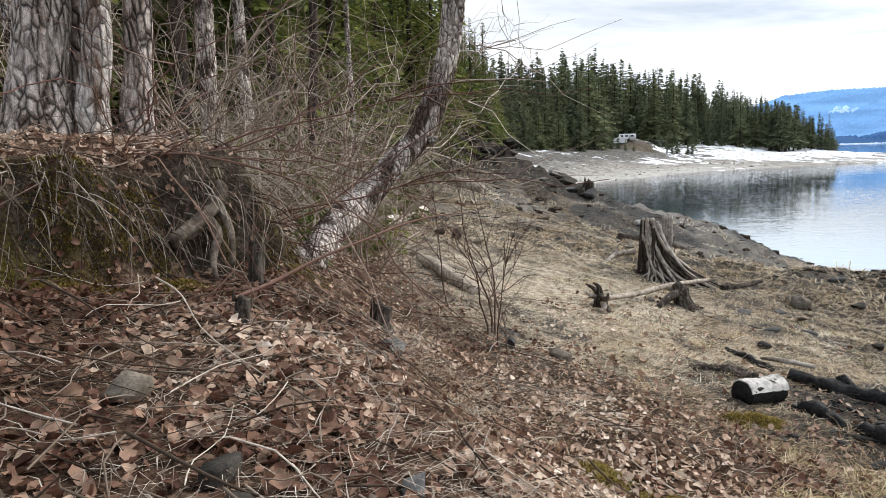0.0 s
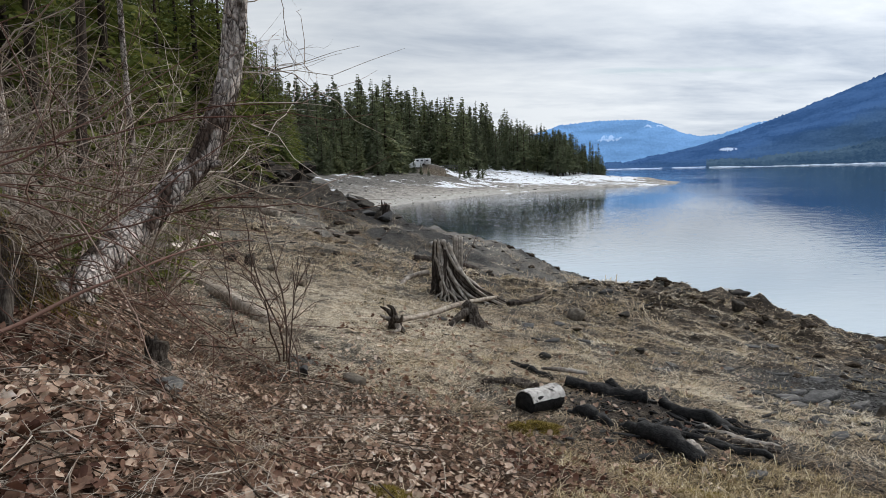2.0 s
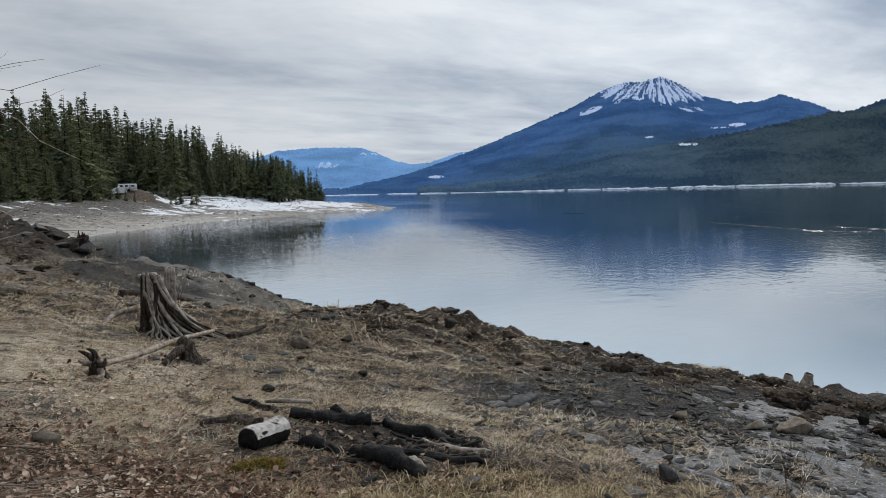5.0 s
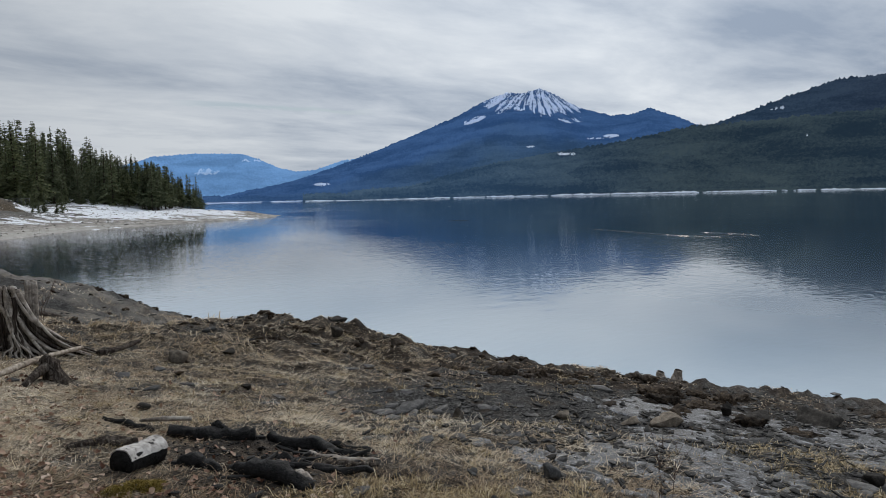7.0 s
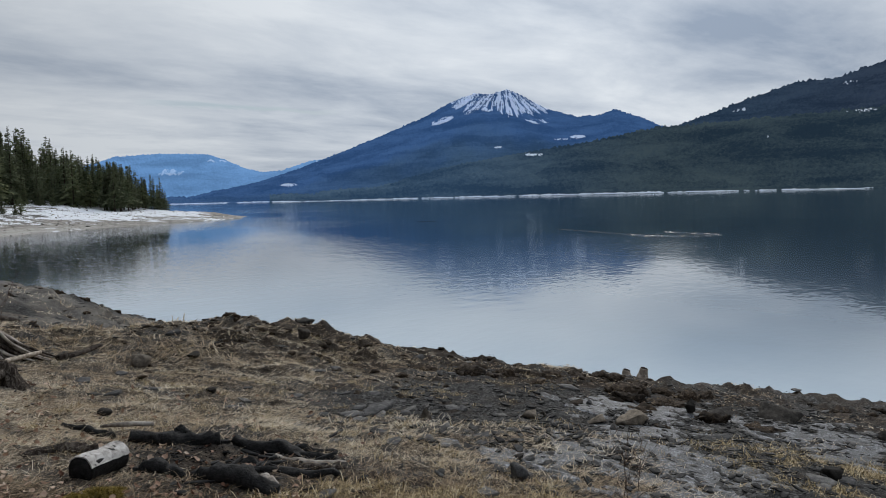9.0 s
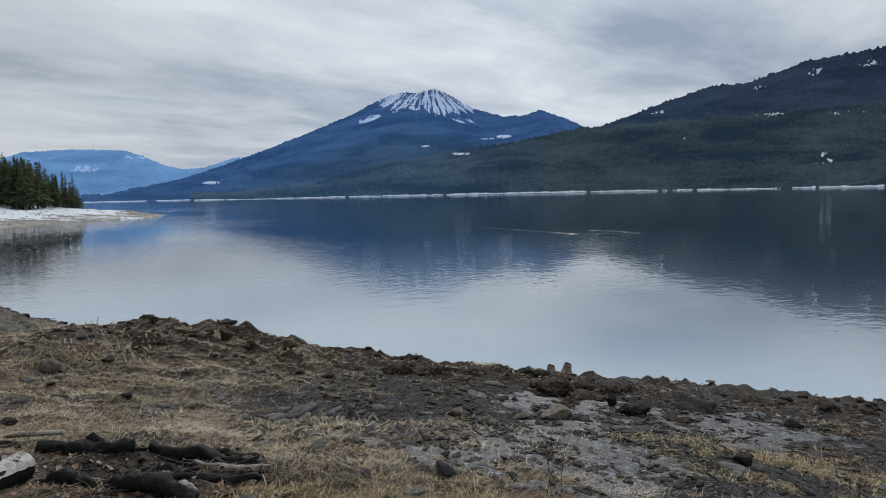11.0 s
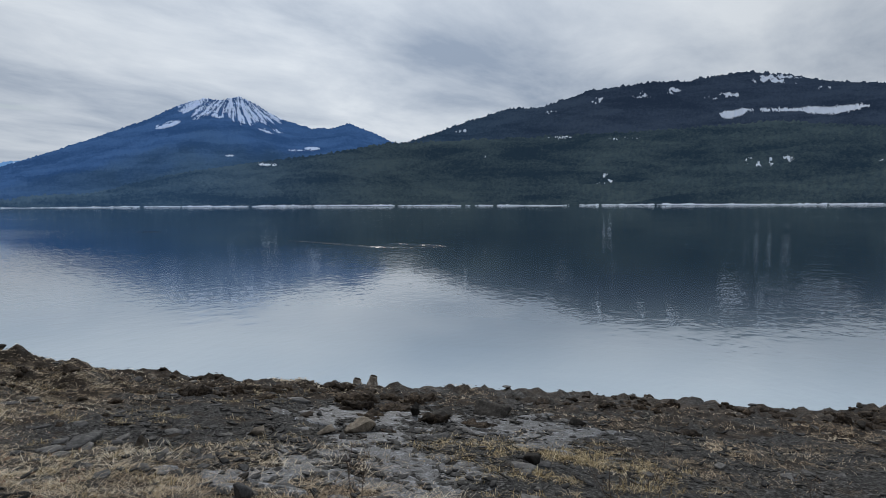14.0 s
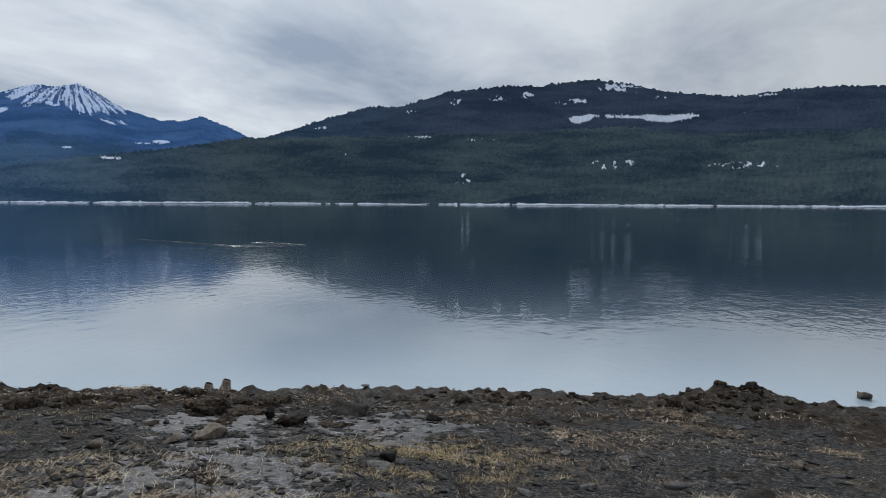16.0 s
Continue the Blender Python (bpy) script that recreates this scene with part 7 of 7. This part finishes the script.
def build_twigs():
    rng = np.random.default_rng(71)
    g = Geo()
    for i in range(900):
        r, a = rng.uniform(1.3, 8) , radians(rng.uniform(-20, 42))
        x, y = -math.sin(a) * r, math.cos(a) * r
        if toe(x, y) < -0.8:
            continue
        ln, b = rng.uniform(0.12, 0.7), rng.uniform(0, 6.28)
        d = np.array([math.cos(b), math.sin(b)]) * ln
        c = []
        for s in (-0.5, -0.15, 0.2, 0.5):
            q = np.array([x, y]) + d * s + rng.normal(0, 0.025, 2)
            c.append((q[0], q[1], gz(*q) + 0.015 + rng.uniform(0, 0.05)))
        tube(g, sweep(c, 7), np.linspace(rng.uniform(0.0013, 0.0045), 0.001, 7), 5, 0.2, i % 50, cap=False)
    for i in range(12):
        r, a = rng.uniform(1.6, 4.5), radians(rng.uniform(-16, 36))
        x, y = -math.sin(a) * r, math.cos(a) * r
        b = rng.normal(0.5, 0.7)
        d = np.array([math.cos(b), -math.sin(b)]) * rng.uniform(0.6, 1.3)
        c = []
        for s in (-0.5, -0.2, 0.15, 0.5):
            q = np.array([x, y]) + d * s + rng.normal(0, 0.04, 2)
            c.append((q[0], q[1], gz(*q) + 0.04 + rng.uniform(0, 0.06)))
        tube(g, sweep(c, 12), np.linspace(rng.uniform(0.003, 0.006), 0.0015, 12), 6, 0.2, i, cap=False)
    tagged(part("fallen_twigs", g, M_ROOT), "fallen brown twigs scattered through the leaf litter", "twigs", kind="stuff")
    # roots that hang out of the undercut bank
    g = Geo()
    for i in range(300):
        t, up = rng.uniform(-1.9, 0.95), rng.uniform(-0.05, 0.3)
        x, y = -1.45 + 0.63 * t - 0.77 * 0.16, 3.6 + 0.77 * t + 0.63 * 0.16
        z = gz(x, y) - 0.02 - up * 0.6
        ln = rng.uniform(0.15, 0.6)
        out = np.array([0.77, -0.63, 0]) * rng.uniform(0.05, 0.3)
        side = np.array([0.63, 0.77, 0]) * rng.normal(0, 0.18)
        c = [(x, y, z), np.array((x, y, z)) + out * 0.8 + side * 0.4 + (0, 0, -0.1 * ln), np.array((x, y, z)) + out + side + (0, 0, -0.55 * ln), np.array((x, y, z)) + out * 0.9 + side * 1.4 + (0, 0, -ln)]
        tube(g, sweep(c, 9), np.linspace(rng.uniform(0.0012, 0.0042), 0.001, 9), 5, 0.25, i % 50, cap=False)
    tagged(part("bank_roots", g, M_ROOT), "pale thin roots hanging from the undercut bank", "roots", kind="stuff")
    # thick root at the end of the undercut bank
    ob = thing("tree_root", "thick pale root bending out of the undercut bank", "root", (-1.28, 3.95, 4.2))
    g = Geo()
    tube(g, sweep([(-0.1, 0.2, 0.2), (0.06, 0.06, 0.12), (-0.02, -0.1, -0.02), (-0.12, -0.25, -0.12)], 16), np.linspace(0.03, 0.042, 16), 14, 0.7, 4)
    tube(g, sweep([(0.0, -0.06, 0.0), (0.08, -0.12, -0.09), (0.07, -0.2, -0.22), (0.1, -0.26, -0.32)], 12), np.linspace(0.03, 0.012, 12), 8, 0.25, 5)
    tube(g, sweep([(0.05, 0.0, 0.05), (0.14, -0.1, -0.08), (0.16, -0.16, -0.26)], 12), np.linspace(0.028, 0.012, 12), 8, 0.25, 6)
    part("root", g, M_ROOTBARK, ob)


def build_moss():
    rng = np.random.default_rng(81)
    for i, (x, y, r) in enumerate(((1.02, 2.98, 0.24), (0.75, 3.25, 0.15), (-1.25, 3.45, 0.16), (-0.95, 4.3, 0.25), (-1.7, 3.2, 0.2), (2.05, 4.45, 0.13), (1.85, 4.4, 0.1), (-2.05, 2.5, 0.2), (-2.4, 2.45, 0.14), (-2.0, 2.95, 0.16), (-1.75, 3.3, 0.13), (-1.62, 3.42, 0.12), (-1.5, 3.66, 0.14), (-1.1, 5.6, 0.3), (2.6, 3.4, 0.16))):
        n = 2600
        a, q = rng.uniform(0, 6.28, n), r * np.sqrt(rng.random(n))
        px, py = x + np.cos(a) * q * (1 + 0.3 * np.sin(3 * a)), y + np.sin(a) * q
        v, f = blades(px, py, rng.uniform(0.01, 0.035, n), rng.uniform(0.003, 0.006, n), rng.uniform(0.4, 1, n), rng, 0.5, None, land(px, py) + 0.03 * (1 - (q / r) ** 2))
        ob = stuff("moss_cushion", v, f, M_MOSS, "yellow-brown moss cushion among the leaves", "moss")


# ---------------------------------------------------------------- the cape
def box_geo(g, x0, x1, y0, y1, z0, z1, bevel=0.05):
    """A box with chamfered upright and upper edges."""
    b = bevel
    out = np.array([(x0 + b, y0), (x1 - b, y0), (x1, y0 + b), (x1, y1 - b), (x1 - b, y1), (x0 + b, y1), (x0, y1 - b), (x0, y0 + b)])
    c = out.mean(0)
    rings = [(0.02, z0), (1, z0), (1, z1 - b), (1 - b / max(x1 - x0, y1 - y0) * 2, z1), (0.02, z1)]
    v = np.concatenate([np.column_stack([c + (out - c) * s, np.full(8, z)]) for s, z in rings])
    i = np.arange(len(rings) - 1)[:, None] * 8 + np.arange(8)[None, :]
    j = np.arange(len(rings) - 1)[:, None] * 8 + (np.arange(8)[None, :] + 1) % 8
    g.add(v, np.stack([i, j, j + 8, i + 8], -1).reshape(-1, 4))


def plain(name, color, rough=0.5, metal=0.0):
    k = Mat(name, rough, metal)
    n = k.noise(3, 4)
    return k.done(k.mix(k.ramp(n, (0.35, 0.0), (0.7, 0.25)), color, tuple(c * 0.7 for c in color)))


def build_trailer():
    white, dark, rubber, steel = plain("white_trailer_paint", (0.78, 0.78, 0.78)), plain("tinted_window", (0.03, 0.035, 0.04), 0.1), plain("black_rubber", (0.02, 0.02, 0.02), 0.9), plain("dark_steel", (0.08, 0.08, 0.085), 0.5, 0.6)
    x, y = 44.6, 173.0
    z = gz(x, y)
    ob = thing("camper_trailer", "white camper trailer parked on a knoll at the forest edge", "trailer", (x, y, z))
    g = Geo()
    box_geo(g, -2.9, 2.9, -1.1, 1.1, 0.45, 2.35, 0.22)
    body = part("body", g, white, ob)
    for wx in (-1.9, -0.3, 1.6):
        g = Geo()
        box_geo(g, wx - 0.45, wx + 0.45, -1.13, -1.09, 1.35, 1.9, 0.03)
        part("window", g, dark, body)
    g = Geo()
    box_geo(g, 0.5, 1.05, -1.125, -1.09, 0.55, 2.05, 0.03)
    part("door", g, plain("grey_door", (0.55, 0.55, 0.56)), body)
    for wx in (-0.5, 0.4):
        for sy in (-1.0, 1.0):
            g = Geo()
            tube(g, [(wx, sy - 0.1, 0.33), (wx, sy + 0.1, 0.33)], [0.33, 0.33], 16)
            part("wheel", g, rubber, ob)
    g = Geo()
    tube(g, [(2.9, 0, 0.5), (3.9, 0, 0.5)], [0.06, 0.06], 6)
    part("tow_bar", g, steel, ob)
    ob.rotation_euler.z = radians(-14)
    ob.scale = (0.68, 0.68, 0.68)
    ob2 = thing("tarpaulin_tent", "white tarpaulin shelter beside the camper trailer", "tent", (42.6, 172.5, gz(42.6, 172.5)))
    g = Geo()
    v = np.array([(-2.2, -1.5, 0), (-1.9, -1.5, 1.3), (0, -1.5, 2.2), (1.9, -1.5, 1.3), (2.2, -1.5, 0)], float)
    back = v + (0, 3.0, 0)
    g.add(np.vstack([v, back]), [(i, i + 1, i + 6, i + 5) for i in range(4)])
    g.add(np.vstack([v[:2], (0, -1.5, 0), v[2:3], v[2:3], (0, -1.5, 0), v[3:5]]), [(0, 1, 3, 2), (5, 4, 6, 7)])
    part("canopy", g, white, ob2, smooth=False)
    ob2.scale = (0.7, 0.7, 0.7)
    ob3 = thing("metal_railing", "dark metal railing along the edge of the knoll", "railing", (51.0, 172.3, gz(51.0, 172.3)))
    for px in np.linspace(-2.4, 2.4, 7):
        g = Geo()
        tube(g, [(px, 0, -1.2), (px, 0, 1.15)], [0.05, 0.05], 6)
        part("post", g, steel, ob3)
    for h in (0.6, 1.12):
        g = Geo()
        tube(g, [(-2.5, 0, h), (2.5, 0, h)], [0.05, 0.05], 6)
        part("rail", g, steel, ob3)


def build_cape_rubble():
    """Boulders and cobbles strewn over the cape's bare shore."""
    rng = np.random.default_rng(91)
    g = Geo()
    for _ in range(1100):
        x = rng.uniform(-2, 112)
        d = rng.uniform(0.5, 40) ** 1.0
        y = float(cape_y(x)) + d
        s = rng.uniform(0.16, 0.5) * (1.8 if rng.random() < 0.08 else 1)
        v, f = rock_points(int(rng.integers(0, 40)), (s * rng.uniform(1, 1.8), s, s * rng.uniform(0.4, 0.8)), 4, 0.8, 0.3)
        g.add(turn_z(v, rng.uniform(0, 6.28)) + (x, y, float(land(x, y)) + 0.05 * s), f)
    tagged(part("shore_rubble", g, M_RUBBLE, smooth=False), "grey boulders and cobbles strewn over the cape's shore", "rubble", kind="stuff")


def build_wake():
    ob = thing("boat_wake", "faint curved wake of ripples on the calm lake", "wake", (74, 34, 0))
    for pts in (((6.6, 15.5), (1.8, 7.3), (-3.7, -2.4), (-2.2, -8.2)), ((3.8, -0.4), (0.7, -6.9), (-1.2, -8.6)), ((26, 58), (27.5, 54))):
        p = sweep([(x, y, 0.0) for x, y in pts], 40)
        g = Geo()
        tube(g, p, np.interp(np.linspace(0, 1, 40), [0, 0.2, 0.8, 1], [0.02, 0.042, 0.042, 0.02]), 8, 0.6, 3, grain=30)
        part("ripple", g, MAT_WATER, ob)


build_wake()
build_cape_rubble()
build_shrubs()
build_seedlings()
build_trunks()
build_leaning_birch()
build_saplings()
build_big_stump()
build_driftwood()
build_twin_stumps()
build_campfire()
build_stones()
build_ice()
build_trailer()
scatter_shards()
scatter_clods()
build_twigs()
build_moss()
build_litter()
build_grass()
